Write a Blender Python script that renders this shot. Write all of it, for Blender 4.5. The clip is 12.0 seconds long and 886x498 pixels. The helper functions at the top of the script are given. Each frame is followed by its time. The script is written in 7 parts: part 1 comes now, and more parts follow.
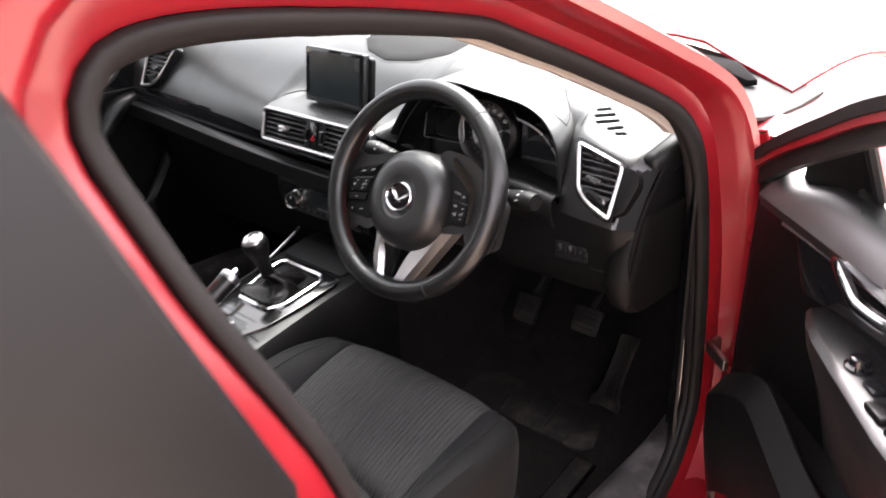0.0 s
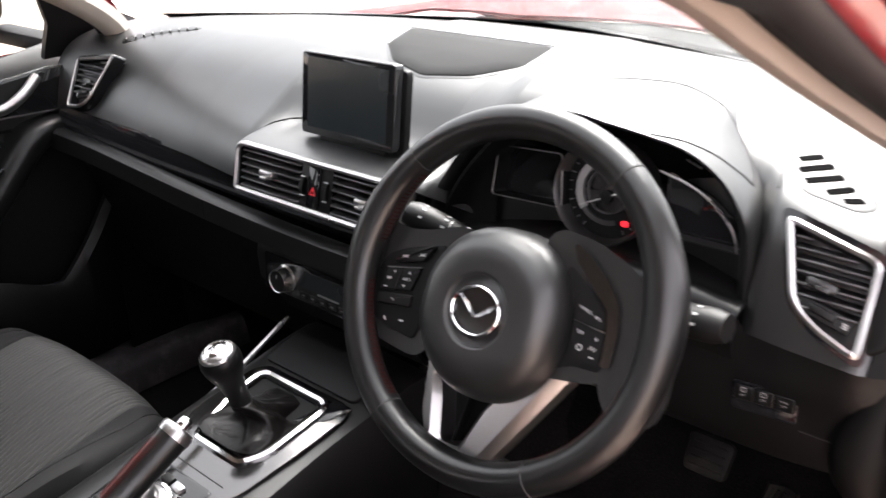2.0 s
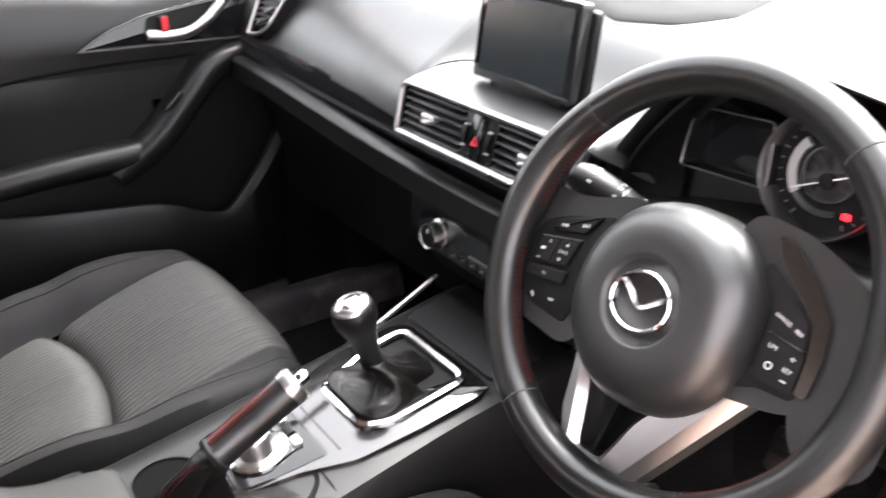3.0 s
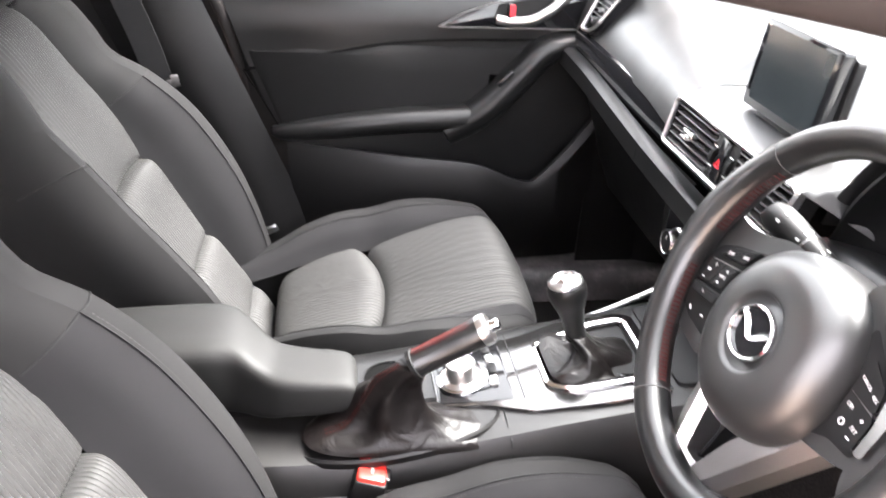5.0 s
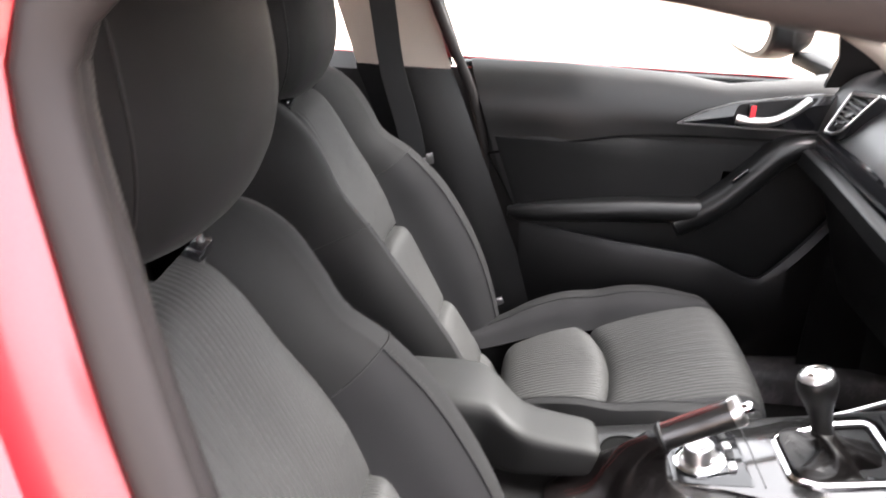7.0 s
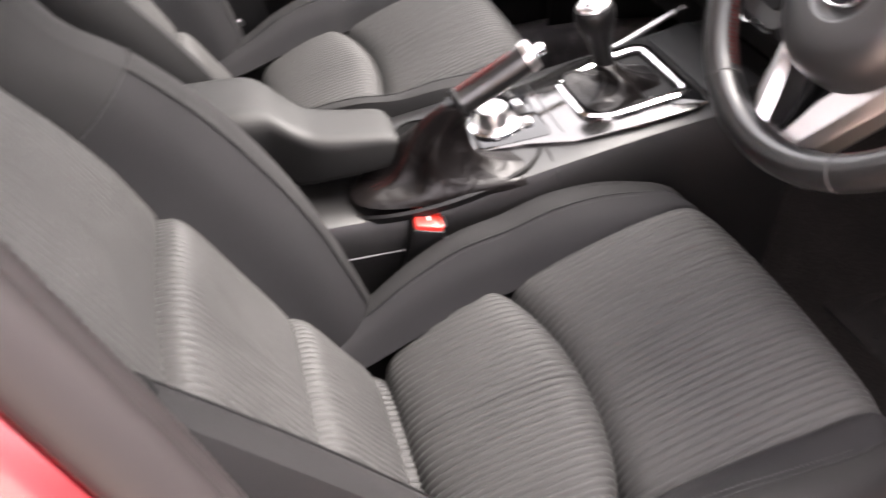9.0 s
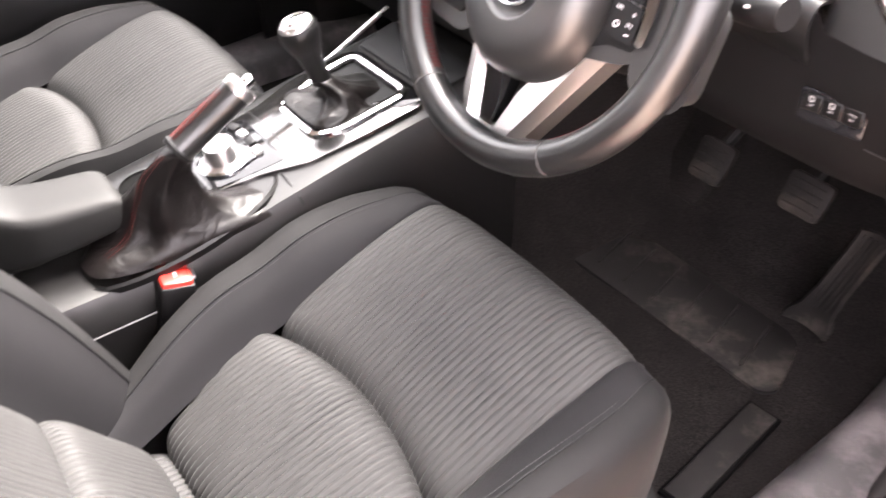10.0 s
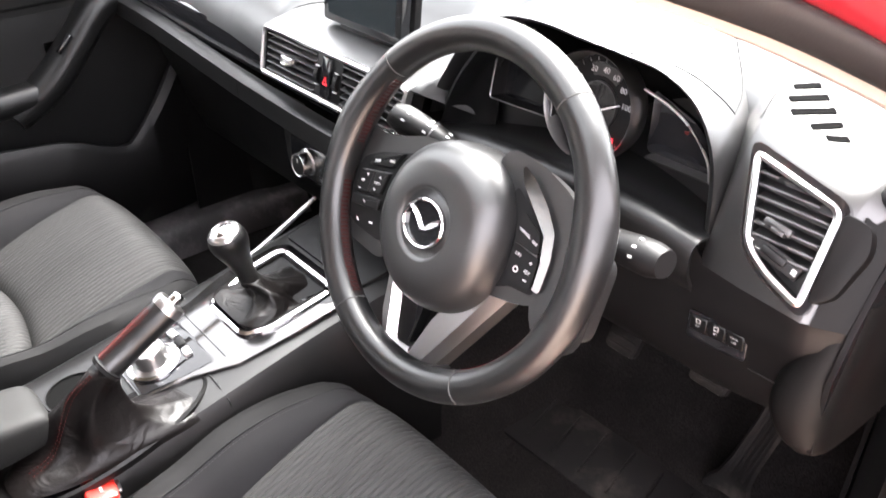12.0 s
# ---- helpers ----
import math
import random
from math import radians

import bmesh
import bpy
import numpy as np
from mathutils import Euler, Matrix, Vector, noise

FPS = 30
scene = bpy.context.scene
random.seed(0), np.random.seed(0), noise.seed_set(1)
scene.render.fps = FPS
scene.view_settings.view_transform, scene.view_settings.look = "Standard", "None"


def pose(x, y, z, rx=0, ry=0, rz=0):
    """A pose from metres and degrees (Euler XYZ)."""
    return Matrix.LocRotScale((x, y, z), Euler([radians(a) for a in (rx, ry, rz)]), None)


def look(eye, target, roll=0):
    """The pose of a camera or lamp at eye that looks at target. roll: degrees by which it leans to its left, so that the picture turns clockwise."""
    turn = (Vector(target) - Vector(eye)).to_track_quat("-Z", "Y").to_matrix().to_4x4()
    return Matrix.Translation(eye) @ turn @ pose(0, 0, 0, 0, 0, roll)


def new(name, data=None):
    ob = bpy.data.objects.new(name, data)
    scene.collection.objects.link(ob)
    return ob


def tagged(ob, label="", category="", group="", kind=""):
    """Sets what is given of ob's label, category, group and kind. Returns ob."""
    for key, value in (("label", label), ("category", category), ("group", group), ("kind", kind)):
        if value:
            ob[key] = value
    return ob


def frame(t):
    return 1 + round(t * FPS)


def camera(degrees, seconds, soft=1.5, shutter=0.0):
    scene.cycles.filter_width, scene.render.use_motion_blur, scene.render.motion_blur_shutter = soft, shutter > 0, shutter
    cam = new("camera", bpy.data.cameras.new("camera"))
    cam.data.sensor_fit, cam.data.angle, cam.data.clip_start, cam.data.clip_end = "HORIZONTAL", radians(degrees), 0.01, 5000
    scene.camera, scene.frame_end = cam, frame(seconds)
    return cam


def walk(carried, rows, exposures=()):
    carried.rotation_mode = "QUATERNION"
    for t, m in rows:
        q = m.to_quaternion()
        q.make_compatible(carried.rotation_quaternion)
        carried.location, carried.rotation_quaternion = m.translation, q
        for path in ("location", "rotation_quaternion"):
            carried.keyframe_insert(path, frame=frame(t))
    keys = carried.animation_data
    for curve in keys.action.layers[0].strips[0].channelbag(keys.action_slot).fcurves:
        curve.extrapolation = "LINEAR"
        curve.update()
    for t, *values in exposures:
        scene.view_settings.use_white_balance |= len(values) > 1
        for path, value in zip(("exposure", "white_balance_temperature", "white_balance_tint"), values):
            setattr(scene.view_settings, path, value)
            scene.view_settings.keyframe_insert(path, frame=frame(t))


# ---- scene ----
from mathutils.bvhtree import BVHTree

cam = camera(56.6, 12.0, shutter=0.5)
PATH = [
    (0, (1.2, -0.848, 1.372), (-0.006, 0.516, 0.543), -0.9),
    (0.5, (1.134, -0.722, 1.357), (-0.053, 0.675, 0.558), -0.4),
    (1, (0.999, -0.636, 1.313), (-0.178, 0.779, 0.531), -0.4),
    (1.5, (0.872, -0.56, 1.278), (-0.29, 0.872, 0.504), -0.3),
    (2, (0.752, -0.514, 1.251), (-0.423, 0.903, 0.47), 0.2),
    (2.5, (0.693, -0.468, 1.229), (-0.584, 0.846, 0.428), 1.1),
    (3, (0.691, -0.427, 1.205), (-0.748, 0.66, 0.339), 1.7),
    (3.2, (0.702, -0.411, 1.2), (-0.792, 0.569, 0.302), 2.2),
    (4.8, (0.849, -0.341, 1.258), (-0.864, 0.006, 0.286), 3.8),
    (5, (0.861, -0.337, 1.268), (-0.88, -0.045, 0.329), 3.5),
    (5.5, (0.878, -0.332, 1.282), (-0.937, -0.156, 0.46), 3.5),
    (6, (0.899, -0.354, 1.297), (-0.959, -0.305, 0.557), 3.8),
    (6.5, (0.935, -0.399, 1.303), (-0.93, -0.489, 0.587), 3.8),
    (7, (0.938, -0.447, 1.274), (-0.906, -0.575, 0.511), 3.1),
    (7.2, (0.923, -0.462, 1.255), (-0.897, -0.559, 0.432), 2.7),
    (8.8, (0.88, -0.476, 1.183), (-0.629, -0.171, -0.093), -0.9),
    (9, (0.87, -0.48, 1.168), (-0.609, -0.045, -0.107), -0.5),
    (9.5, (0.867, -0.445, 1.163), (-0.502, 0.239, -0.125), -1.2),
    (10, (0.857, -0.439, 1.187), (-0.379, 0.456, -0.105), -1.1),
    (10.5, (0.843, -0.445, 1.222), (-0.311, 0.562, -0.065), -1.2),
    (11, (0.832, -0.424, 1.255), (-0.297, 0.653, 0.004), -1.0),
    (11.5, (0.835, -0.413, 1.285), (-0.345, 0.704, 0.118), -0.2),
    (12, (0.853, -0.405, 1.295), (-0.423, 0.7, 0.222), 0.1),
]
EXPOSURES = [(0, 2.02, 6600, 20), (0.5, 2.05, 6600, 20), (1, 2.2, 6600, 20), (1.5, 2.12, 6600, 20), (2, 1.9, 6600, 20), (2.5, 2.34, 6600, 20), (3, 2.95, 6600, 20), (5, 3.9, 6600, 20), (5.5, 3.9, 6600, 20), (6, 3.65, 6600, 20), (6.5, 3.6, 6600, 20), (7, 3.15, 6600, 20), (7.2, 3.0, 6600, 20), (8.8, 3.1, 6900, 25), (9, 3.18, 6900, 25), (9.5, 3.6, 6900, 25), (10, 3.95, 6900, 25), (10.5, 4.05, 6900, 25), (11, 4.15, 6900, 25), (11.5, 4.0, 6600, 20), (12, 3.45, 6600, 20)]
walk(cam, [(t, look(eye, target, roll)) for t, eye, target, roll in PATH], EXPOSURES)
# ---- world, sun, exposure ----
world = bpy.data.worlds.new("overcast_sky")
scene.world = world
world.use_nodes = True
wn = world.node_tree.nodes
sky = wn.new("ShaderNodeTexSky")
sky.sky_type = "NISHITA"
sky.sun_disc = False
sky.sun_elevation, sky.sun_rotation = radians(54), radians(344)
sky.air_density, sky.dust_density = 1.2, 5.0
hsv = wn.new("ShaderNodeHueSaturation")
hsv.inputs["Saturation"].default_value = 0.22
world.node_tree.links.new(sky.outputs[0], hsv.inputs["Color"])
veil = wn.new("ShaderNodeMix")
veil.data_type, veil.blend_type = "RGBA", "ADD"
veil.inputs["Factor"].default_value = 1.0
veil.inputs["B"].default_value = (4.8, 4.8, 4.85, 1)
world.node_tree.links.new(hsv.outputs[0], veil.inputs["A"])
world.node_tree.links.new(veil.outputs["Result"], wn["Background"].inputs["Color"])
wn["Background"].inputs["Strength"].default_value = 0.15
sun = new("sun", bpy.data.lights.new("sun", "SUN"))
sun.data.energy, sun.data.angle, sun.data.color = 4.8, radians(46), (1.0, 0.97, 0.92)
sun.matrix_world = look((-0.26, 0.90, 1.30), (0, 0, 0))

# ---- materials ----


def material(name, color, rough=0.5, metal=0.0, grain=0.0, scale=400.0, vary=0.15, coat=0.0, spec=0.5, blotch=6.0):
    m = bpy.data.materials.new(name)
    m.use_nodes = True
    n, ln = m.node_tree.nodes, m.node_tree.links
    b = n["Principled BSDF"]
    b.inputs["Metallic"].default_value = metal
    b.inputs["Specular IOR Level"].default_value = spec
    b.inputs["Coat Weight"].default_value = coat
    b.inputs["Coat Roughness"].default_value = 0.03
    tc = n.new("ShaderNodeTexCoord")
    big = n.new("ShaderNodeTexNoise")
    big.inputs["Scale"].default_value = blotch
    big.inputs["Detail"].default_value = 5
    ln.new(tc.outputs["Object"], big.inputs["Vector"])
    ramp = n.new("ShaderNodeMapRange")
    ramp.inputs["From Min"].default_value, ramp.inputs["From Max"].default_value = 0.3, 0.7
    ramp.inputs["To Min"].default_value, ramp.inputs["To Max"].default_value = 1 - vary, 1 + vary
    ln.new(big.outputs[0], ramp.inputs["Value"])
    mix = n.new("ShaderNodeMix")
    mix.data_type, mix.blend_type = "RGBA", "MULTIPLY"
    mix.inputs["Factor"].default_value = 1.0
    mix.inputs["A"].default_value = (*color, 1)
    ln.new(ramp.outputs[0], mix.inputs["B"])
    ln.new(mix.outputs["Result"], b.inputs["Base Color"])
    rr = n.new("ShaderNodeMapRange")
    rr.inputs["From Min"].default_value, rr.inputs["From Max"].default_value = 0.3, 0.7
    rr.inputs["To Min"].default_value, rr.inputs["To Max"].default_value = max(rough - 0.06, 0.02), min(rough + 0.06, 1)
    ln.new(big.outputs[0], rr.inputs["Value"])
    ln.new(rr.outputs[0], b.inputs["Roughness"])
    if grain:
        fine = n.new("ShaderNodeTexVoronoi")
        fine.inputs["Scale"].default_value = scale
        ln.new(tc.outputs["Object"], fine.inputs["Vector"])
        bump = n.new("ShaderNodeBump")
        bump.inputs["Strength"].default_value = grain
        bump.inputs["Distance"].default_value = 0.00012
        ln.new(fine.outputs["Distance"], bump.inputs["Height"])
        ln.new(bump.outputs[0], b.inputs["Normal"])
    return m


def glow(name, color, strength):
    m = bpy.data.materials.new(name)
    m.use_nodes = True
    b = m.node_tree.nodes["Principled BSDF"]
    b.inputs["Base Color"].default_value = (*color, 1)
    b.inputs["Emission Color"].default_value = (*color, 1)
    b.inputs["Emission Strength"].default_value = strength
    return m


def glass(name, tint, rough=0.0):
    m = bpy.data.materials.new(name)
    m.use_nodes = True
    n, ln = m.node_tree.nodes, m.node_tree.links
    out = n["Material Output"]
    clear = n.new("ShaderNodeBsdfTransparent")
    clear.inputs["Color"].default_value = (*tint, 1)
    gloss = n.new("ShaderNodeBsdfGlossy")
    gloss.inputs["Roughness"].default_value = rough
    facing = n.new("ShaderNodeLayerWeight")
    facing.inputs["Blend"].default_value = 0.5
    steep = n.new("ShaderNodeMath")
    steep.operation = "POWER"
    steep.inputs[1].default_value = 5.0
    fres = n.new("ShaderNodeMath")
    fres.operation, fres.use_clamp = "MULTIPLY_ADD", True
    fres.inputs[1].default_value, fres.inputs[2].default_value = 0.9, 0.035
    ln.new(facing.outputs["Facing"], steep.inputs[0])
    ln.new(steep.outputs[0], fres.inputs[0])
    mx = n.new("ShaderNodeMixShader")
    ln.new(fres.outputs[0], mx.inputs["Fac"])
    ln.new(clear.outputs[0], mx.inputs[1])
    ln.new(gloss.outputs[0], mx.inputs[2])
    ln.new(mx.outputs[0], out.inputs["Surface"])
    return m


def speckled(m, scale, amount):
    """Fine light and dark fibres over the base colour."""
    n, ln = m.node_tree.nodes, m.node_tree.links
    b = n["Principled BSDF"]
    src = b.inputs["Base Color"].links[0].from_socket
    tc = n.new("ShaderNodeTexCoord")
    noise = n.new("ShaderNodeTexNoise")
    noise.inputs["Scale"].default_value, noise.inputs["Detail"].default_value = scale, 3
    ln.new(tc.outputs["Object"], noise.inputs["Vector"])
    rg = n.new("ShaderNodeMapRange")
    rg.inputs["From Min"].default_value, rg.inputs["From Max"].default_value = 0.35, 0.68
    rg.inputs["To Min"].default_value, rg.inputs["To Max"].default_value = 1 - amount, 1 + 1.6 * amount
    ln.new(noise.outputs[0], rg.inputs["Value"])
    mix = n.new("ShaderNodeMix")
    mix.data_type, mix.blend_type = "RGBA", "MULTIPLY"
    mix.inputs["Factor"].default_value = 1.0
    ln.new(src, mix.inputs["A"])
    ln.new(rg.outputs[0], mix.inputs["B"])
    ln.new(mix.outputs["Result"], b.inputs["Base Color"])
    return m


def dusty(m, patch_tone, scale, level):
    """Uneven patches over the base colour: dried dirt on rubber, painted brightness on the sill."""
    n, ln = m.node_tree.nodes, m.node_tree.links
    b = n["Principled BSDF"]
    src = b.inputs["Base Color"].links[0].from_socket
    tc = n.new("ShaderNodeTexCoord")
    noise = n.new("ShaderNodeTexNoise")
    noise.inputs["Scale"].default_value, noise.inputs["Detail"].default_value, noise.inputs["Roughness"].default_value = scale, 9, 0.7
    ln.new(tc.outputs["Object"], noise.inputs["Vector"])
    rg = n.new("ShaderNodeMapRange")
    rg.inputs["From Min"].default_value, rg.inputs["From Max"].default_value = level, level + 0.16
    ln.new(noise.outputs[0], rg.inputs["Value"])
    mix = n.new("ShaderNodeMix")
    mix.data_type = "RGBA"
    mix.inputs["B"].default_value = (*patch_tone, 1)
    ln.new(rg.outputs[0], mix.inputs["Factor"])
    ln.new(src, mix.inputs["A"])
    ln.new(mix.outputs["Result"], b.inputs["Base Color"])
    return m


def creased(m, scale, depth):
    """Soft irregular creases, as in thin leather."""
    n, ln = m.node_tree.nodes, m.node_tree.links
    b = n["Principled BSDF"]
    tc = n.new("ShaderNodeTexCoord")
    noise = n.new("ShaderNodeTexNoise")
    noise.inputs["Scale"].default_value, noise.inputs["Detail"].default_value, noise.inputs["Distortion"].default_value = scale, 2, 1.2
    ln.new(tc.outputs["Object"], noise.inputs["Vector"])
    bump = n.new("ShaderNodeBump")
    bump.inputs["Strength"].default_value, bump.inputs["Distance"].default_value = 0.8, depth
    ln.new(noise.outputs[0], bump.inputs["Height"])
    if b.inputs["Normal"].links:
        ln.new(b.inputs["Normal"].links[0].from_socket, bump.inputs["Normal"])
    ln.new(bump.outputs[0], b.inputs["Normal"])
    return m


def cloth(name, color, scale, sheen, rough=0.8, spec=0.25):
    m = material(name, color, rough, grain=0.8, scale=scale, vary=0.14, spec=spec)
    p = m.node_tree.nodes["Principled BSDF"]
    p.inputs["Sheen Weight"].default_value = sheen
    p.inputs["Sheen Roughness"].default_value = 0.35
    p.inputs["Sheen Tint"].default_value = (0.9, 0.9, 0.88, 1)
    return m


SOFT = material("soft_touch_black", (0.0055, 0.0055, 0.0057), 0.38, grain=0.30, scale=700, vary=0.12, spec=1.0)
TRIM = material("door_trim_black", (0.0056, 0.0056, 0.0058), 0.38, grain=0.35, scale=700, vary=0.12, spec=0.32)
SEAMTHREAD = material("dark_seam_thread", (0.03, 0.03, 0.03), 0.8, vary=0.1)
HARD = material("hard_black_plastic", (0.0030, 0.0028, 0.003), 0.44, grain=0.3, scale=900, vary=0.15, spec=0.26)
DEEP = material("deep_black_plastic", (0.004, 0.004, 0.0043), 0.6, vary=0.1, spec=0.25)
PIANO = material("piano_black", (0.008, 0.008, 0.009), 0.06, vary=0.05, spec=0.6)
LEATHER = material("black_leather", (0.0055, 0.0055, 0.0057), 0.33, grain=0.4, scale=500, vary=0.15, spec=0.6)
GAITER = material("gaiter_leather", (0.0040, 0.0031, 0.0030), 0.40, grain=0.5, scale=350, vary=0.2, spec=0.26)
creased(GAITER, 34.0, 0.0030)
CHROME = material("chrome", (0.75, 0.75, 0.76), 0.12, 1.0, vary=0.05)
SATIN = material("satin_silver", (0.52, 0.51, 0.51), 0.30, 1.0, vary=0.06)
BRUSHED = material("brushed_console_trim", (0.125, 0.122, 0.122), 0.14, 0.95, vary=0.08)
FABRIC = cloth("seat_fabric_ribbed", (0.0265, 0.0262, 0.0257), 1200, 0.06, 0.60, 0.20)
CLOTH = cloth("seat_cloth_plain", (0.0031, 0.0029, 0.0031), 1500, 0.025)
CLOTHIN = cloth("seat_cloth_inner", (0.0038, 0.0035, 0.0042), 1500, 0.024)
CARPET = speckled(material("black_carpet", (0.0072, 0.0063, 0.0060), 0.95, grain=1.0, scale=450, vary=0.35, spec=0.1, blotch=18), 420.0, 0.75)
RUBBER = material("rubber_seal", (0.011, 0.0095, 0.0093), 0.55, grain=0.3, scale=300, vary=0.2, spec=0.18)
HEEL = dusty(material("rubber_heel_pad", (0.0075, 0.0068, 0.0067), 0.6, vary=0.3, blotch=30, spec=0.15), (0.046, 0.040, 0.035), 9.0, 0.52)
# pale patches put the daylight on the sill into its colour
SILLBRIGHT = dusty(material("brightened_sill_plastic", (0.030, 0.0275, 0.0285), 0.40, grain=0.3, scale=900, vary=0.2, spec=0.5), (0.105, 0.094, 0.096), 11.0, 0.46)
RED = material("red_metallic_paint", (0.23, 0.007, 0.012), 0.34, 0.15, vary=0.04, coat=0.65)
RED.node_tree.nodes["Principled BSDF"].inputs["Coat Roughness"].default_value = 0.14
# patchy coat and bumps imitate the broken sky reflection on the bonnet
REDPATCHY = material("red_paint_patchy_coat", (0.17, 0.006, 0.010), 0.42, 0.1, grain=1.0, scale=55, vary=0.06, coat=0.5, spec=0.06)
REDPATCHY.node_tree.nodes["Bump"].inputs["Distance"].default_value = 0.0012
REDPATCHY.node_tree.links.new(REDPATCHY.node_tree.nodes["Bump"].outputs[0], REDPATCHY.node_tree.nodes["Principled BSDF"].inputs["Coat Normal"])
coat_noise = REDPATCHY.node_tree.nodes.new("ShaderNodeTexNoise")
coat_noise.inputs["Scale"].default_value, coat_noise.inputs["Detail"].default_value = 26.0, 3.0
coat_mask = REDPATCHY.node_tree.nodes.new("ShaderNodeMapRange")
coat_mask.inputs["From Min"].default_value, coat_mask.inputs["From Max"].default_value = 0.50, 0.58
coat_mask.inputs["To Max"].default_value = 0.40
where = REDPATCHY.node_tree.nodes.new("ShaderNodeTexCoord")
REDPATCHY.node_tree.links.new(where.outputs["Object"], coat_noise.inputs["Vector"])
REDPATCHY.node_tree.links.new(coat_noise.outputs["Fac"], coat_mask.inputs["Value"])
REDPATCHY.node_tree.links.new(coat_mask.outputs["Result"], REDPATCHY.node_tree.nodes["Principled BSDF"].inputs["Coat Weight"])
TAN = material("beige_pillar_trim", (0.37, 0.32, 0.28), 0.8, grain=0.3, scale=900, vary=0.06)
BELT = material("seat_belt_webbing", (0.010, 0.010, 0.0105), 0.6, grain=0.6, scale=900, vary=0.1)
BUCKLE = material("red_buckle_button", (0.65, 0.03, 0.02), 0.35, vary=0.05)
PRINT = material("white_print", (0.50, 0.50, 0.50), 0.6, vary=0.03)
THREAD = material("red_thread", (0.055, 0.009, 0.008), 0.8, vary=0.3, spec=0.12)
SCREEN = material("dark_screen_glass", (0.012, 0.016, 0.018), 0.26, vary=0.1)
GRILLE = material("speaker_grille", (0.016, 0.016, 0.016), 0.85, grain=1.0, scale=900, vary=0.05, spec=0.3)
PAVING = material("tan_paving", (0.44, 0.35, 0.28), 0.9, grain=0.5, scale=60, vary=0.25, blotch=2)
MIRROR = material("mirror_glass", (0.9, 0.9, 0.9), 0.02, 1.0, vary=0.01)
STEEL = material("bare_steel", (0.45, 0.43, 0.40), 0.35, 1.0, vary=0.2)
NEEDLE = material("gauge_white", (0.7, 0.7, 0.7), 0.5, vary=0.02)
WARN = glow("red_warning_light", (1.0, 0.02, 0.03), 0.5)
REDMARK = material("red_mark", (0.6, 0.02, 0.03), 0.4, vary=0.05)
CLEAR = glass("window_glass", (0.79, 0.82, 0.81))
COWL = material("weathered_scuttle_plastic", (0.020, 0.024, 0.0225), 0.6, grain=0.3, scale=500, vary=0.2, spec=0.12)
CHROMEDARK = material("dark_satin_metal", (0.18, 0.175, 0.175), 0.38, 1.0, vary=0.05)

# matt black for panels and joints, and for shade painted over slots and recesses
HOLE = material("matt_hole_black", (0.002, 0.002, 0.002), 0.9, vary=0.1, spec=0.05)
PAD = material("matt_black_pad", (0.0035, 0.0032, 0.0031), 0.55, grain=0.4, scale=700, vary=0.15, spec=0.12)
SLAT = material("vent_slat_plastic", (0.016, 0.0155, 0.016), 0.35, vary=0.1, spec=0.7)
PADSKIN = material("grained_airbag_skin", (0.0075, 0.0075, 0.0077), 0.40, grain=0.5, scale=900, vary=0.12, spec=0.75)
CONSOLE = material("grained_console_plastic", (0.0060, 0.0057, 0.0057), 0.36, grain=0.5, scale=900, vary=0.14, spec=0.42)
VINYL = material("armrest_vinyl", (0.0088, 0.0088, 0.0085), 0.60, grain=0.6, scale=600, vary=0.12, spec=0.26)
TICK = material("dial_print", (0.22, 0.22, 0.22), 0.6, vary=0.03)

# ---- mesh helpers ----


def thing(name, at, label, category, group="", kind=""):
    ob = new(name)
    ob.location = at
    ob.empty_display_size = 0.05
    return tagged(ob, label, category, group, kind)


def part(name, geom, mat, parent, label="", smooth=True, angle=40):
    """Links geometry, given in world coordinates, as one mesh under a thing or a part."""
    verts, faces = geom
    root = parent
    while root.parent:
        root = root.parent
    off = Vector(root.location)
    me = bpy.data.meshes.new(name)
    me.from_pydata([Vector(v) - off for v in verts], [], [tuple(f) for f in faces])
    me.materials.append(mat)
    bm = bmesh.new()
    bm.from_mesh(me)
    bmesh.ops.recalc_face_normals(bm, faces=bm.faces)
    for f in bm.faces:
        f.smooth = smooth
    if smooth:
        for e in bm.edges:
            if len(e.link_faces) == 2 and e.calc_face_angle(0) > radians(angle):
                e.smooth = False
    bm.to_mesh(me)
    bm.free()
    ob = new(name, me)
    ob.parent = parent
    return tagged(ob, label)


def join(*geoms):
    verts, faces = [], []
    for v, f in geoms:
        k = len(verts)
        verts += [tuple(p) for p in v]
        faces += [tuple(i + k for i in q) for q in f]
    return verts, faces


def moved(geom, m):
    return [tuple(m @ Vector(v)) for v in geom[0]], geom[1]


def spline(pts, n, closed=False):
    """Catmull-Rom through the points, n samples."""
    p = [np.array(q, float) for q in pts]
    k = len(p)
    segs = k if closed else k - 1
    dense = []
    for i in range(segs):
        a = p[(i - 1) % k] if closed or i > 0 else 2 * p[0] - p[1]
        b, c = p[i], p[(i + 1) % k]
        d = p[(i + 2) % k] if closed or i + 2 < k else 2 * p[-1] - p[-2]
        for s in range(12):
            t = s / 12
            dense.append(0.5 * (2 * b + (c - a) * t + (2 * a - 5 * b + 4 * c - d) * t * t + (3 * b - a - 3 * c + d) * t ** 3))
    dense.append(p[0] if closed else p[-1])
    dense = np.array(dense)
    run = np.r_[0, np.cumsum(np.linalg.norm(np.diff(dense, axis=0), axis=1))]
    want = np.linspace(0, run[-1], n, endpoint=not closed)
    return np.stack([np.interp(want, run, dense[:, i]) for i in range(dense.shape[1])], 1)


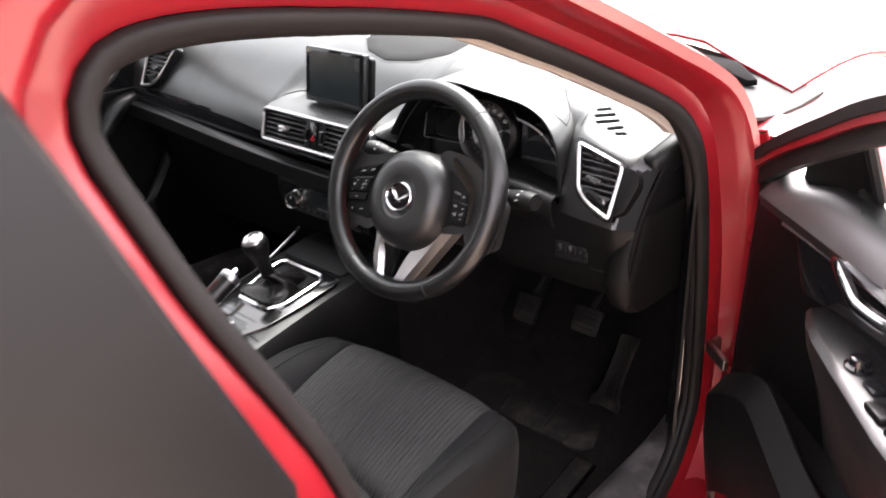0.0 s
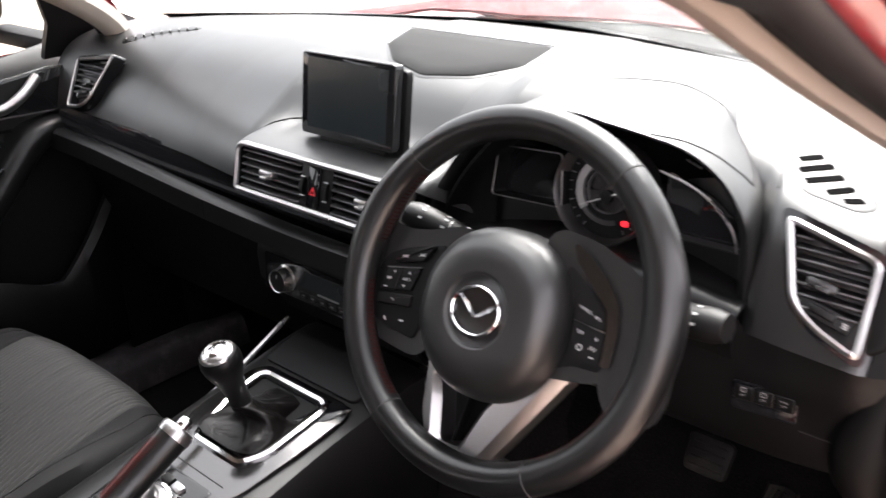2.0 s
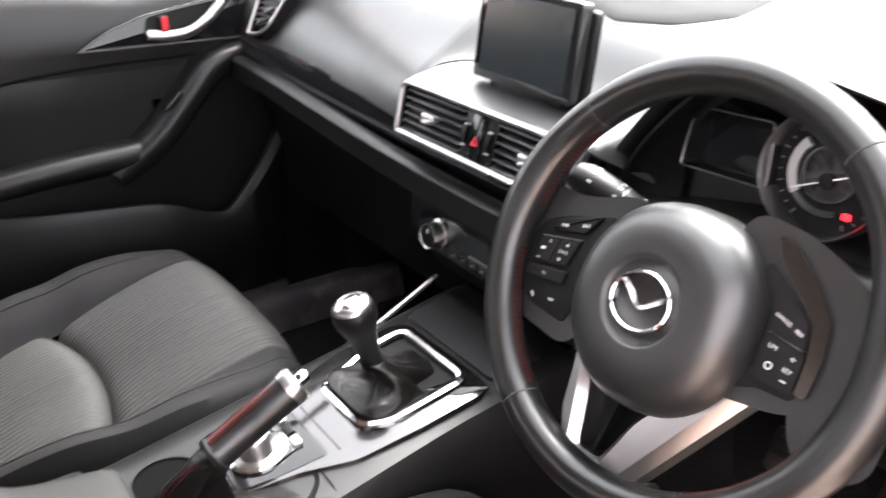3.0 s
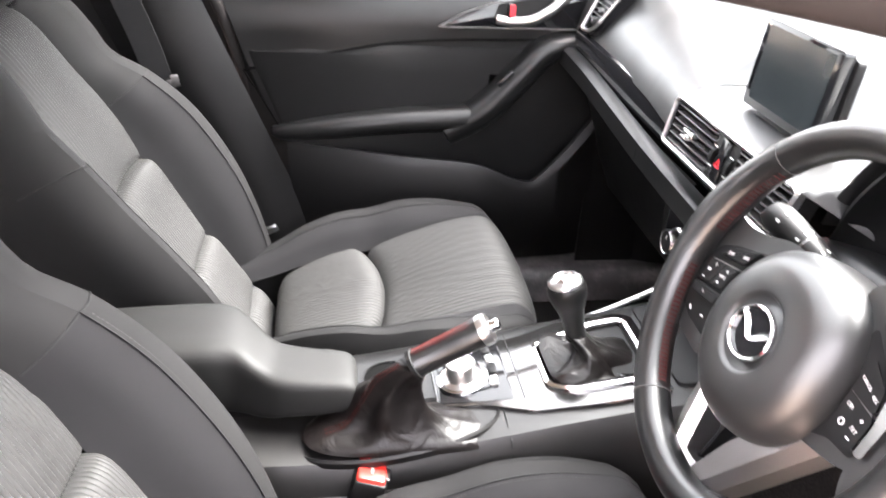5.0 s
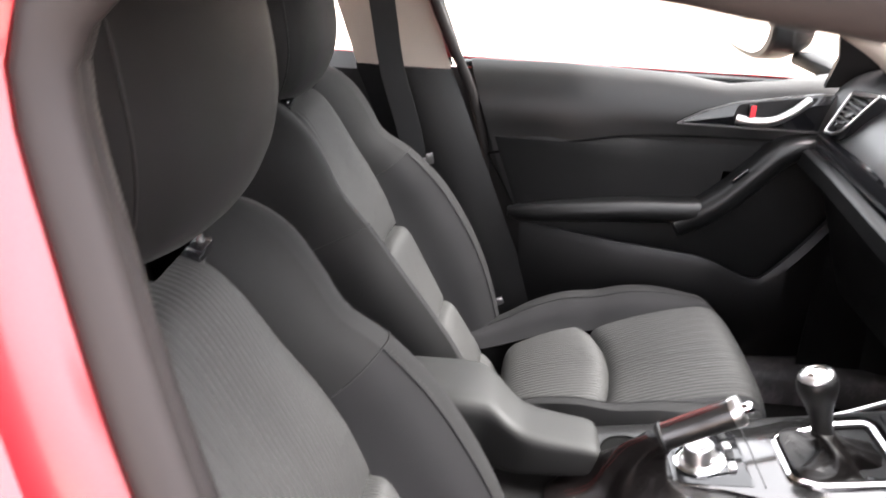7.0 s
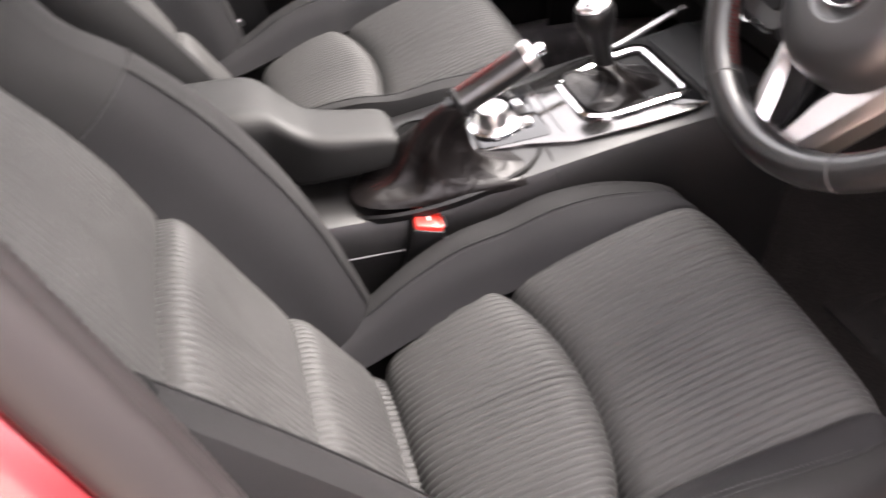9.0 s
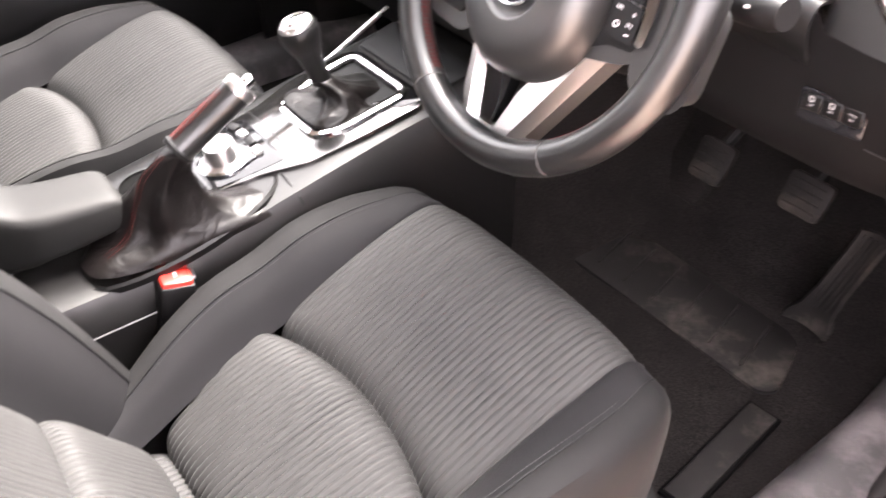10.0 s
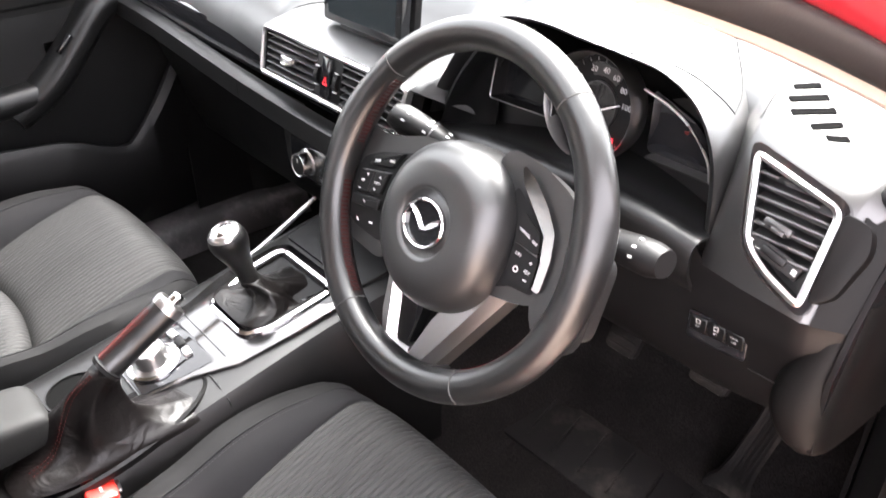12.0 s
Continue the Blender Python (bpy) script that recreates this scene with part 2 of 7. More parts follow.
def smooth_rows(rows, n, k):
    """Rows of points drawn again as a finer smooth grid."""
    a = np.stack([spline(r, k) for r in rows])
    return [list(q) for q in np.stack([spline(a[:, j], n) for j in range(k)], 1)]


def loft(rings, around=False, caps=False):
    """A skin over rows of points; around: each row is a closed ring."""
    n, k = len(rings), len(rings[0])
    verts = [tuple(p) for r in rings for p in r]
    faces = []
    for i in range(n - 1):
        for j in range(k if around else k - 1):
            j2 = (j + 1) % k
            faces.append((i * k + j, i * k + j2, (i + 1) * k + j2, (i + 1) * k + j))
    if caps and around:
        faces.append(tuple(range(k))[::-1])
        faces.append(tuple((n - 1) * k + j for j in range(k)))
    return verts, faces


def sheet(rings, thick):
    """A skin with thickness (along its own normals, inwards), closed at its rim."""
    a = np.array(rings, float)
    du, dv = np.gradient(a, axis=0), np.gradient(a, axis=1)
    nrm = np.cross(du, dv)
    nrm /= np.linalg.norm(nrm, axis=2, keepdims=True) + 1e-12
    b = a - nrm * thick
    n, k = a.shape[:2]
    va, fa = loft(a)
    vb, fb = loft(b)
    m = len(va)
    faces = fa + [tuple(i + m for i in f[::-1]) for f in fb]
    rim = [j for j in range(k)] + [i * k + k - 1 for i in range(1, n)] + [(n - 1) * k + j for j in range(k - 2, -1, -1)] + [i * k for i in range(n - 2, 0, -1)]
    for i, p in enumerate(rim):
        q = rim[(i + 1) % len(rim)]
        faces.append((q, p, p + m, q + m))
    return va + vb, faces


def sweep(path, prof, closed=False, up=(0, 0, 1), caps=True):
    """A flat profile (side, up) carried along a path."""
    path = np.array(path, float)
    n = len(path)
    rings = []
    for i in range(n):
        if closed:
            t = path[(i + 1) % n] - path[i - 1]
        else:
            t = path[min(i + 1, n - 1)] - path[max(i - 1, 0)]
        t = t / (np.linalg.norm(t) + 1e-12)
        u = np.array(up[i] if isinstance(up, list) else up, float)
        s = np.cross(t, u)
        s /= np.linalg.norm(s) + 1e-12
        w = np.cross(s, t)
        rings.append([path[i] + a * s + b * w for a, b in prof])
    if closed:
        rings.append(rings[0])
        return loft(rings, True, False)
    return loft(rings, True, caps)


def circle(r, n=12, sx=1.0, sy=1.0):
    return [(r * sx * math.cos(2 * math.pi * i / n), r * sy * math.sin(2 * math.pi * i / n)) for i in range(n)]


def tube(path, r, n=10, closed=False):
    path = np.array(path, float)
    d = path[-1] - path[0]
    up = (0, 0, 1) if abs(d[2]) < 0.9 * np.linalg.norm(d) + 1e-9 else (0, 1, 0)
    return sweep(path, circle(r, n), closed, up)


def rbox(size, m, bevel=0.004, seg=2):
    """A rounded box, centred on the pose m."""
    bm = bmesh.new()
    bmesh.ops.create_cube(bm, size=1)
    for v in bm.verts:
        v.co = Vector((v.co.x * size[0], v.co.y * size[1], v.co.z * size[2]))
    if bevel:
        bmesh.ops.bevel(bm, geom=list(bm.edges), offset=bevel, segments=seg, profile=0.5, affect="EDGES")
    bm.verts.index_update()
    out = [tuple(m @ v.co) for v in bm.verts], [tuple(v.index for v in f.verts) for f in bm.faces]
    bm.free()
    return out


def inset(outline, d):
    """A flat outline moved inwards by d (outline counter-clockwise)."""
    p = np.array(outline, float)
    n = len(p)
    out = []
    for i in range(n):
        a, b = p[i] - p[i - 1], p[(i + 1) % n] - p[i]
        a, b = a / (np.linalg.norm(a) + 1e-9), b / (np.linalg.norm(b) + 1e-9)
        na, nb = np.array((-a[1], a[0])), np.array((-b[1], b[0]))
        k = na + nb
        k = k / max(k @ k / 2, 0.35)
        out.append(p[i] + d * k)
    return out


def rounded(outline, r, seg=5):
    """A flat outline with its corners rounded."""
    p = [np.array(q, float) for q in outline]
    out = []
    for i in range(len(p)):
        a, b, c = p[i - 1], p[i], p[(i + 1) % len(p)]
        ra = min(r, 0.45 * np.linalg.norm(a - b), 0.45 * np.linalg.norm(c - b))
        s, e = b + (a - b) / np.linalg.norm(a - b) * ra, b + (c - b) / np.linalg.norm(c - b) * ra
        for k in range(seg + 1):
            t = k / seg
            out.append((1 - t) ** 2 * s + 2 * t * (1 - t) * b + t * t * e)
    return out


def prism(outline, lo, hi, m, bevel=0.0):
    """A flat outline (counter-clockwise) drawn out from lo to hi along the pose's z, with a bevelled top edge."""
    rings = [[(q[0], q[1], lo) for q in outline]]
    rings.append([(q[0], q[1], hi - bevel) for q in outline])
    if bevel:
        rings.append([(q[0], q[1], hi - 0.3 * bevel) for q in inset(outline, 0.3 * bevel)])
        rings.append([(q[0], q[1], hi) for q in inset(outline, bevel)])
    return moved(loft(rings, True, True), m)


def ring(outer, inner, lo, hi, m, crown=0.0):
    """A flat frame between two outlines of equal count, with a raised middle line."""
    k = len(outer)
    mid = [(np.array(a) + np.array(b)) / 2 for a, b in zip(outer, inner)]
    rings = [[(q[0], q[1], lo) for q in outer], [(q[0], q[1], hi) for q in outer], [(q[0], q[1], hi + crown) for q in mid], [(q[0], q[1], hi) for q in inner], [(q[0], q[1], lo) for q in inner]]
    rings.append(rings[0])
    return moved(loft(rings, True), m)


def revolve(prof, m, n=28):
    """A profile of (radius, height) turned about the pose's z."""
    rings = [[(r * math.cos(2 * math.pi * i / n), r * math.sin(2 * math.pi * i / n), z) for i in range(n)] for r, z in prof]
    return moved(loft(rings, True, True), m)


def plane_pose(origin, xaxis, normal):
    """A pose with its x along xaxis and its z along normal."""
    z = Vector(normal).normalized()
    x = (Vector(xaxis) - Vector(xaxis).dot(z) * z).normalized()
    y = z.cross(x)
    return Matrix.Translation(origin) @ Matrix((x, y, z)).transposed().to_4x4()


def writing(name, text, size, m, mat, parent, label=""):
    """Words in the built-in font as a flat mesh."""
    cu = bpy.data.curves.new(name, "FONT")
    cu.body, cu.size, cu.align_x, cu.align_y, cu.extrude, cu.resolution_u = text, size, "CENTER", "CENTER", 0.0001, 2
    tmp = bpy.data.objects.new(name, cu)
    scene.collection.objects.link(tmp)
    me = bpy.data.meshes.new_from_object(tmp.evaluated_get(bpy.context.evaluated_depsgraph_get()))
    bpy.data.objects.remove(tmp)
    geom = [tuple(m @ v.co) for v in me.vertices], [tuple(p.vertices) for p in me.polygons]
    return part(name, geom, mat, parent, label, smooth=False)


def rib(u, pitch, depth):
    """Height of a corded cloth, across its cords."""
    return depth * (abs(math.cos(math.pi * u / pitch)) ** 0.7 - 1)

# ---- ground ----
GROUND_Z = -0.03
g = 400.0
ground = new("ground", bpy.data.meshes.new("ground"))
ground.data.from_pydata([(-g, -g, GROUND_Z), (g, -g, GROUND_Z), (g, g, GROUND_Z), (-g, g, GROUND_Z)], [], [(0, 1, 2, 3)])
ground.data.materials.append(PAVING)
tagged(ground, "pale paved ground in bright daylight", "ground", kind="structure")

# ---- car body ----
car = thing("car_body", (0, 0, GROUND_Z), "bright red car body shell around a black cabin", "car")

# The driver's door opening, as a loop along its rubber seal.
LOOP = [(0.716, 0.368, 0.53), (0.716, 0.348, 0.70), (0.714, 0.322, 0.84), (0.711, 0.296, 0.935), (0.700, 0.268, 1.000), (0.676, 0.225, 1.042), (0.642, 0.15, 1.084), (0.618, 0.06, 1.126),
        (0.611, -0.06, 1.172), (0.612, -0.15, 1.203), (0.621, -0.332, 1.250), (0.630, -0.432, 1.265), (0.638, -0.514, 1.270), (0.646, -0.566, 1.265), (0.654, -0.592, 1.250),
        (0.662, -0.605, 1.228), (0.669, -0.604, 1.203), (0.680, -0.591, 1.162), (0.701, -0.562, 1.081), (0.726, -0.516, 0.981), (0.747, -0.484, 0.90), (0.768, -0.44, 0.74),
        (0.778, -0.39, 0.56), (0.776, -0.32, 0.436), (0.762, -0.14, 0.390), (0.748, 0.10, 0.382), (0.738, 0.21, 0.391), (0.730, 0.29, 0.422), (0.721, 0.345, 0.470)]
loop = spline(LOOP, 160, True)
mid = np.array((0.0, -0.12, 0.85))
out = []
for i in range(len(loop)):
    t = loop[(i + 1) % len(loop)] - loop[i - 1]
    o = np.array((0.0, t[2], -t[1]))
    o /= np.linalg.norm(o)
    if o @ (loop[i] - mid) < 0:
        o = -o
    out.append(o)
out = np.array(out)
ex = np.array((1.0, 0, 0))
# along the windscreen pillar the seal stands outside the beige trim
edge = loop.copy()
for i in range(len(loop)):
    if out[i][2] > 0.3:
        loop[i] = loop[i] + out[i] * 0.024 * min(1, max(0, (loop[i][1] + 0.36) / 0.25)) * min(1, max(0, (0.30 - loop[i][1]) / 0.06))


def belt(steps, mirror=False, pick=None):
    rows = []
    for d, dx in steps:
        thin = 1 - 0.48 * np.clip((loop[:, 1] + 0.40) / 0.30, 0, 1) * np.clip((loop[:, 2] - 0.80) / 0.15, 0, 1)
        r = loop + out * (np.where(d > 0.02, 0.02 + (d - 0.02) * thin, d))[:, None] + ex * dx
        if mirror:
            r = r * np.array((-1, 1, 1))
            r[:, 1] -= 0.028 * np.clip((-r[:, 1] - 0.1) / 0.2, 0, 1)
        r = r if pick is None else r[pick]
        rows.append([tuple(p) for p in r] + ([tuple(r[0])] if pick is None else []))
    return loft(rows)


STEPS = [(0.010, -0.02), (0.012, 0.006), (0.020, 0.012), (0.045, 0.016), (0.055, 0.040), (0.062, 0.060), (0.075, 0.068), (0.105, 0.070), (0.125, 0.045), (0.13, -0.02)]
part("door_aperture", belt(STEPS), RED, car, "red painted door aperture flange")
upper_ = [i for i in range(len(loop)) if loop[i][2] > 1.0]
part("door_aperture", belt(STEPS[:4] + [(0.06, 0.018), (0.07, 0.0)], True, upper_), RED, car, "red painted door aperture flange")


def seal(mirror):
    s = np.array((-1.0 if mirror else 1.0, 1, 1))
    prof = [(0.011 * math.cos(a) + 0.001, 0.0105 * math.sin(a) + 0.001 + 0.002 * math.cos(2 * a)) for a in np.linspace(0, 2 * math.pi, 18, endpoint=False)]
    rows = []
    for i in range(len(loop)):
        back_ = np.array((0, -0.028 * min(1, max(0, (-loop[i][1] - 0.1) / 0.2)) if mirror else 0, 0))
        g_ = 1 + 0.22 * min(1, max(0, (out[i][2] - 0.2) / 0.3))
        rows.append([(loop[i] + out[i] * b * g_ + ex * a * g_ + back_) * s for a, b in prof])
    rows.append(rows[0])
    return loft(rows, True)


part("door_seal", seal(False), RUBBER, car, "dark grey rubber door seal")
part("door_seal", seal(True), RUBBER, car, "dark grey rubber door seal")
# a finer ribbed lip on the cabin side of the seal
lipr = []
for i in range(len(loop) * 12):
    k = i / 12
    a, b = int(k) % len(loop), (int(k) + 1) % len(loop)
    f = k - int(k)
    p, o = loop[a] * (1 - f) + loop[b] * f, out[a] * (1 - f) + out[b] * f
    w = 0.0004 if i % 2 else 0.0
    lipr.append([p + o * v + ex * u for u, v in ((-0.006, -0.0055 - w), (-0.012, -0.0080 - w), (-0.018, -0.0070 - w), (-0.0225, -0.002), (-0.0225, 0.006), (-0.012, 0.008))])
lipr.append(lipr[0])
part("door_seal_lip", loft(lipr, True), RUBBER, car, "ribbed black seal lip")

# roof skin, headliner
top = [i for i in range(len(loop)) if loop[i][2] > 1.02 and out[i][2] > 0.45]
rail = loop[top] + out[top] * 0.10 + ex * 0.03
rail = rail[np.argsort(rail[:, 1])]
inner = loop[top] + out[top] * 0.01 - ex * 0.015
inner = inner[np.argsort(inner[:, 1])]


def across(line, rise, n=15, back=None):
    rows = []
    for p in line:
        rows.append([(p[0] * math.sin(math.pi / 2 * s), p[1] + 0.04 * (1 - abs(s)) ** 1.5 * 0, p[2] + rise * (1 - s * s)) for s in np.linspace(-1, 1, n)])
    return rows


roofline = np.array([(0.60, -1.9, 1.32), (0.625, -1.5, 1.355), (0.645, -1.0, 1.378), (0.655, -0.66, 1.372)] + [tuple(p) for p in rail if -0.58 < p[1] < -0.26])
part("roof", sheet(across(roofline, 0.035), -0.003), RED, car, "red roof skin")
headline = np.array([(0.57, -1.9, 1.25), (0.60, -1.5, 1.28), (0.62, -1.0, 1.29), (0.63, -0.66, 1.285)] + [tuple(p) for p in inner if -0.60 < p[1] < -0.24])
part("headliner", sheet(across(headline, 0.03), 0.004), TAN, car, "beige fabric headliner")

# pillar trims in beige, inside the seal
for s in (1, -1):
    sel = [i for i in top if loop[i][1] < 0.29]
    rows = []
    for i in sorted(sel, key=lambda k: loop[k][1]):
        p, o = edge[i], out[i]
        rows.append([((p + o * v + ex * u) * np.array((s, 1, 1))) for u, v in ((-0.016, 0.012), (-0.020, 0.006), (-0.034, 0.006), (-0.048, 0.016), (-0.053, 0.03), (-0.040, 0.05), (-0.015, 0.046))])
    part("a_pillar_trim", loft(rows, True, True), TAN, car, "beige fabric covered pillar trim")

# windscreen
base = [(x, 0.665 - 0.5 * x * x, 1.058 - 0.03 * abs(x)) for x in np.linspace(-0.70, 0.70, 15)]
head = [(x * 0.85, -0.24 - 0.05 * (x / 0.7) ** 2, 1.345 - 0.055 * (x / 0.7) ** 2) for x in np.linspace(-0.70, 0.70, 15)]
rows = []
for k in np.linspace(0, 1, 9):
    rows.append([tuple(np.array(a) * (1 - k) + np.array(b) * k + np.array((0, 0.02, 0.045)) * math.sin(math.pi * k)) for a, b in zip(base, head)])
part("windscreen", sheet(rows, 0.005), CLEAR, car, "clear laminated windscreen")
band = [[tuple(np.array(a) + np.array((0, dy, dz))) for a in base] for dy, dz in ((0.004, 0.000), (-0.012, 0.006), (-0.030, 0.013))]
part("windscreen_frit", sheet(band, 0.002), DEEP, car, "black printed windscreen border")
cowl = [[(x, 0.675 - 0.5 * x * x + d, z - 0.04 * abs(x)) for x in np.linspace(-0.74, 0.74, 21)] for d, z in ((0.0, 1.046), (0.05, 1.036), (0.12, 1.026), (0.22, 1.021), (0.335, 1.023))]
part("cowl_panel", sheet(cowl, 0.006), COWL, car, "grey-green plastic scuttle panel")
for x0 in (0.38, -0.12):
    arm = spline([(x0 + 0.20, 0.70 - 0.5 * (x0 + 0.2) ** 2, 1.034), (x0, 0.72 - 0.5 * x0 * x0, 1.044), (x0 - 0.28, 0.71 - 0.5 * (x0 - 0.28) ** 2, 1.046)], 12)
    part("wiper", tube(arm, 0.008, 8), DEEP, car, "black windscreen wiper")

# solid black slab stands in for the shaded gap behind the bonnet
for s in (1, -1):
    slit = rounded([(s * x, y) for x, y in ((0.40, 0.850), (0.512, 0.745), (0.628, 0.655), (0.640, 0.672), (0.545, 0.808))][::s], 0.004, 3)
    part("scuttle_gap_shade", prism(slit, 1.008, 1.019, Matrix.Identity(4), 0.003), HOLE, car, "black slab in place of the shade below the bonnet edge")

# bonnet and wings
rows = []
for y in np.linspace(0, 1, 12):
    row = []
    for x in np.linspace(-0.70, 0.70, 17):
        y0 = 1.00 - 0.64 * x * x
        yy = y0 + y * (1.72 - 0.25 * x * x - y0)
        crease = 0.018 * math.exp(-((abs(x) - 0.42) / 0.10) ** 2)
        row.append((x, yy, 1.036 - 0.055 * abs(x) ** 1.5 - 0.030 * y - 0.070 * y ** 3.2 + crease + 0.050 * math.sin(math.pi * min(1, y / 0.95)) * (1 - 1.2 * x * x)))
    rows.append(row)
part("bonnet", sheet(rows, -0.006), REDPATCHY, car, "red bonnet reflecting a bright sky")
for s in (1, -1):
    rows = []
    for y in np.linspace(0.395, 1.62, 14):
        k = (y - 0.395) / 1.2
        bulge = 0.05 * math.exp(-((y - 1.05) / 0.3) ** 2)
        xin = 0.685 if y > 0.62 else 0.685 + 0.05 * (0.62 - y) / 0.225
        rows.append([(s * xin, y, 1.000 - 0.05 * k - 0.03 * k ** 3), (s * (xin + 0.03), y, 1.006 - 0.05 * k - 0.03 * k ** 3 + bulge * 0.4), (s * (0.78 + bulge * 0.6), y, 0.965 - 0.06 * k - 0.03 * k ** 3 + bulge * 0.4),
                     (s * (0.83 + bulge), y, 0.88 - 0.08 * k), (s * (0.855 + bulge), y, 0.75), (s * (0.85 + bulge), y, 0.55), (s * (0.83 + bulge), y, 0.32)])
    part("front_wing", sheet(rows, s * 0.004), RED, car, "red front wing")
    panel = [[(s * x, y, z) for y, z in ((0.47, 0.42), (0.46, 0.62), (0.44, 0.82), (0.41, 0.965), (0.40, 1.0))] for x in (0.69, 0.74, 0.79, 0.83)]
    part("hinge_pillar", sheet(panel, 0.004 * s), RED, car, "red painted hinge pillar")

# black outer trim of the centre pillar and the rear door behind it
for s in (1, -1):
    rows = []
    for z, y, x in ((1.31, -0.695, 0.700), (1.22, -0.664, 0.732), (1.10, -0.622, 0.764), (0.97, -0.572, 0.790)):
        rows.append([(s * (x + 0.014), y, z), (s * (x + 0.024), y - 0.005, z), (s * (x + 0.03), y - 0.10, z), (s * (x + 0.03), y - 0.17, z)])
    part("pillar_applique", sheet(rows, 0.006 * s), HARD, car, "matt black centre pillar cover")
    rows = []
    for z, x in ((0.99, 0.805), (0.93, 0.845), (0.80, 0.875), (0.60, 0.885), (0.42, 0.86), (0.30, 0.82)):
        y0 = -0.625 + 0.19 * (0.99 - z) / 0.6
        rows.append([(s * x, y, z) for y in (y0, y0 - 0.02, -0.9, -1.3, -1.7)])
    part("rear_door", sheet(rows, -0.004 * s), RED, car, "red rear door skin")
    rows = [[(s * x, y, z) for y in (-0.78, -1.1, -1.5, -1.8)] for x, z in ((0.80, 0.985), (0.74, 1.15), (0.67, 1.31))]
    part("rear_side_glass", sheet(rows, 0.004 * s), CLEAR, car, "rear door window glass")

# sill with its scuff plate
for s in (1, -1):
    rows = []
    for y in np.linspace(-0.46, 0.46, 14):
        e = 0.010 * max(0, (y - 0.30) / 0.16) ** 2
        rows.append([(s * (0.630 - e), y, 0.33), (s * (0.640 - e), y, 0.372), (s * (0.652 - e), y, 0.390), (s * (0.672 - e * 0.6), y, 0.395), (s * 0.724, y, 0.395), (s * 0.733, y, 0.38)])
    part("sill_trim", sheet(smooth_rows(rows, 20, 14), 0.004 * s), SILLBRIGHT, car, "black plastic sill trim, paled to look lit")
    rows = []
    for y in np.linspace(-0.60, 0.55, 10):
        rows.append([(s * 0.735, y, 0.375), (s * 0.76, y, 0.380), (s * 0.80, y, 0.372), (s * 0.83, y, 0.345), (s * 0.845, y, 0.30), (s * 0.83, y, 0.22), (s * 0.70, y, 0.20)])
    part("sill_panel", sheet(rows, 0.003 * s), RED, car, "red outer sill")
for z, y, r in ((0.938, 0.350, 0.008), (0.834, 0.374, 0.008)):
    part("hinge_bolt", revolve([(0.0005, -0.01), (r, -0.01), (r, 0.008), (r * 0.6, 0.013), (0.0005, 0.013)], plane_pose((0.712, y, z), (0, 1, 0), (-1, -0.3, 0)), 12), DEEP, car, "black rubber buffer")

# ---- floor, carpet ----
rows = []
for x in np.linspace(-0.70, 0.66, 30):
    tun = 0.19 * math.exp(-(x / 0.13) ** 4)
    rows.append([(x, y, z + tun * min(1, k)) for y, z, k in ((-1.9, 0.34, 1), (-0.60, 0.33, 1), (-0.2, 0.325, 1), (0.30, 0.325, 1), (0.48, 0.335, 1), (0.56, 0.37, 1), (0.66, 0.48, 1), (0.72, 0.60, 0.5), (0.74, 0.80, 0), (0.70, 0.95, 0))])
fl = new("floor")
fl.location = (0, 0, 0.32)
tagged(fl, "black carpeted cabin floor and footwells", "floor", kind="structure")
part("carpet", sheet(rows, 0.01), CARPET, fl)
for s, xk, yk in ((1, 0.655, 0.42), (-1, 0.690, 0.22)):
    rows = [[(s * xk, y, z) for z in (0.33, 0.50, 0.70, 0.90)] for y in (yk, 0.5, 0.6, 0.76)]
    part("kick_panel", sheet(rows, 0.006 * s), HARD, fl, "black footwell side trim")
for s in (1, -1):
    rows = [[(s * x, y + 0.06 * (0.9 - z), z) for x, y in ((0.712, 0.285), (0.690, 0.31), (0.668, 0.36), (0.655, 0.44))] for z in (0.40, 0.50, 0.62, 0.76, 0.90, 0.96)]
    part("pillar_foot_trim", sheet(rows, 0.005 * s), TRIM, fl, "black lower windscreen pillar trim")
# bulkhead and side walls that close the cabin behind the seats
shell = new("wall_rear")
shell.location = (0, -1.9, 0.34)
tagged(shell, "dark load bay behind the rear bench", "wall", kind="structure")
part("load_bay", join(rbox((1.4, 0.03, 0.62), pose(0, -1.92, 0.64), 0.01)), DEEP, shell)

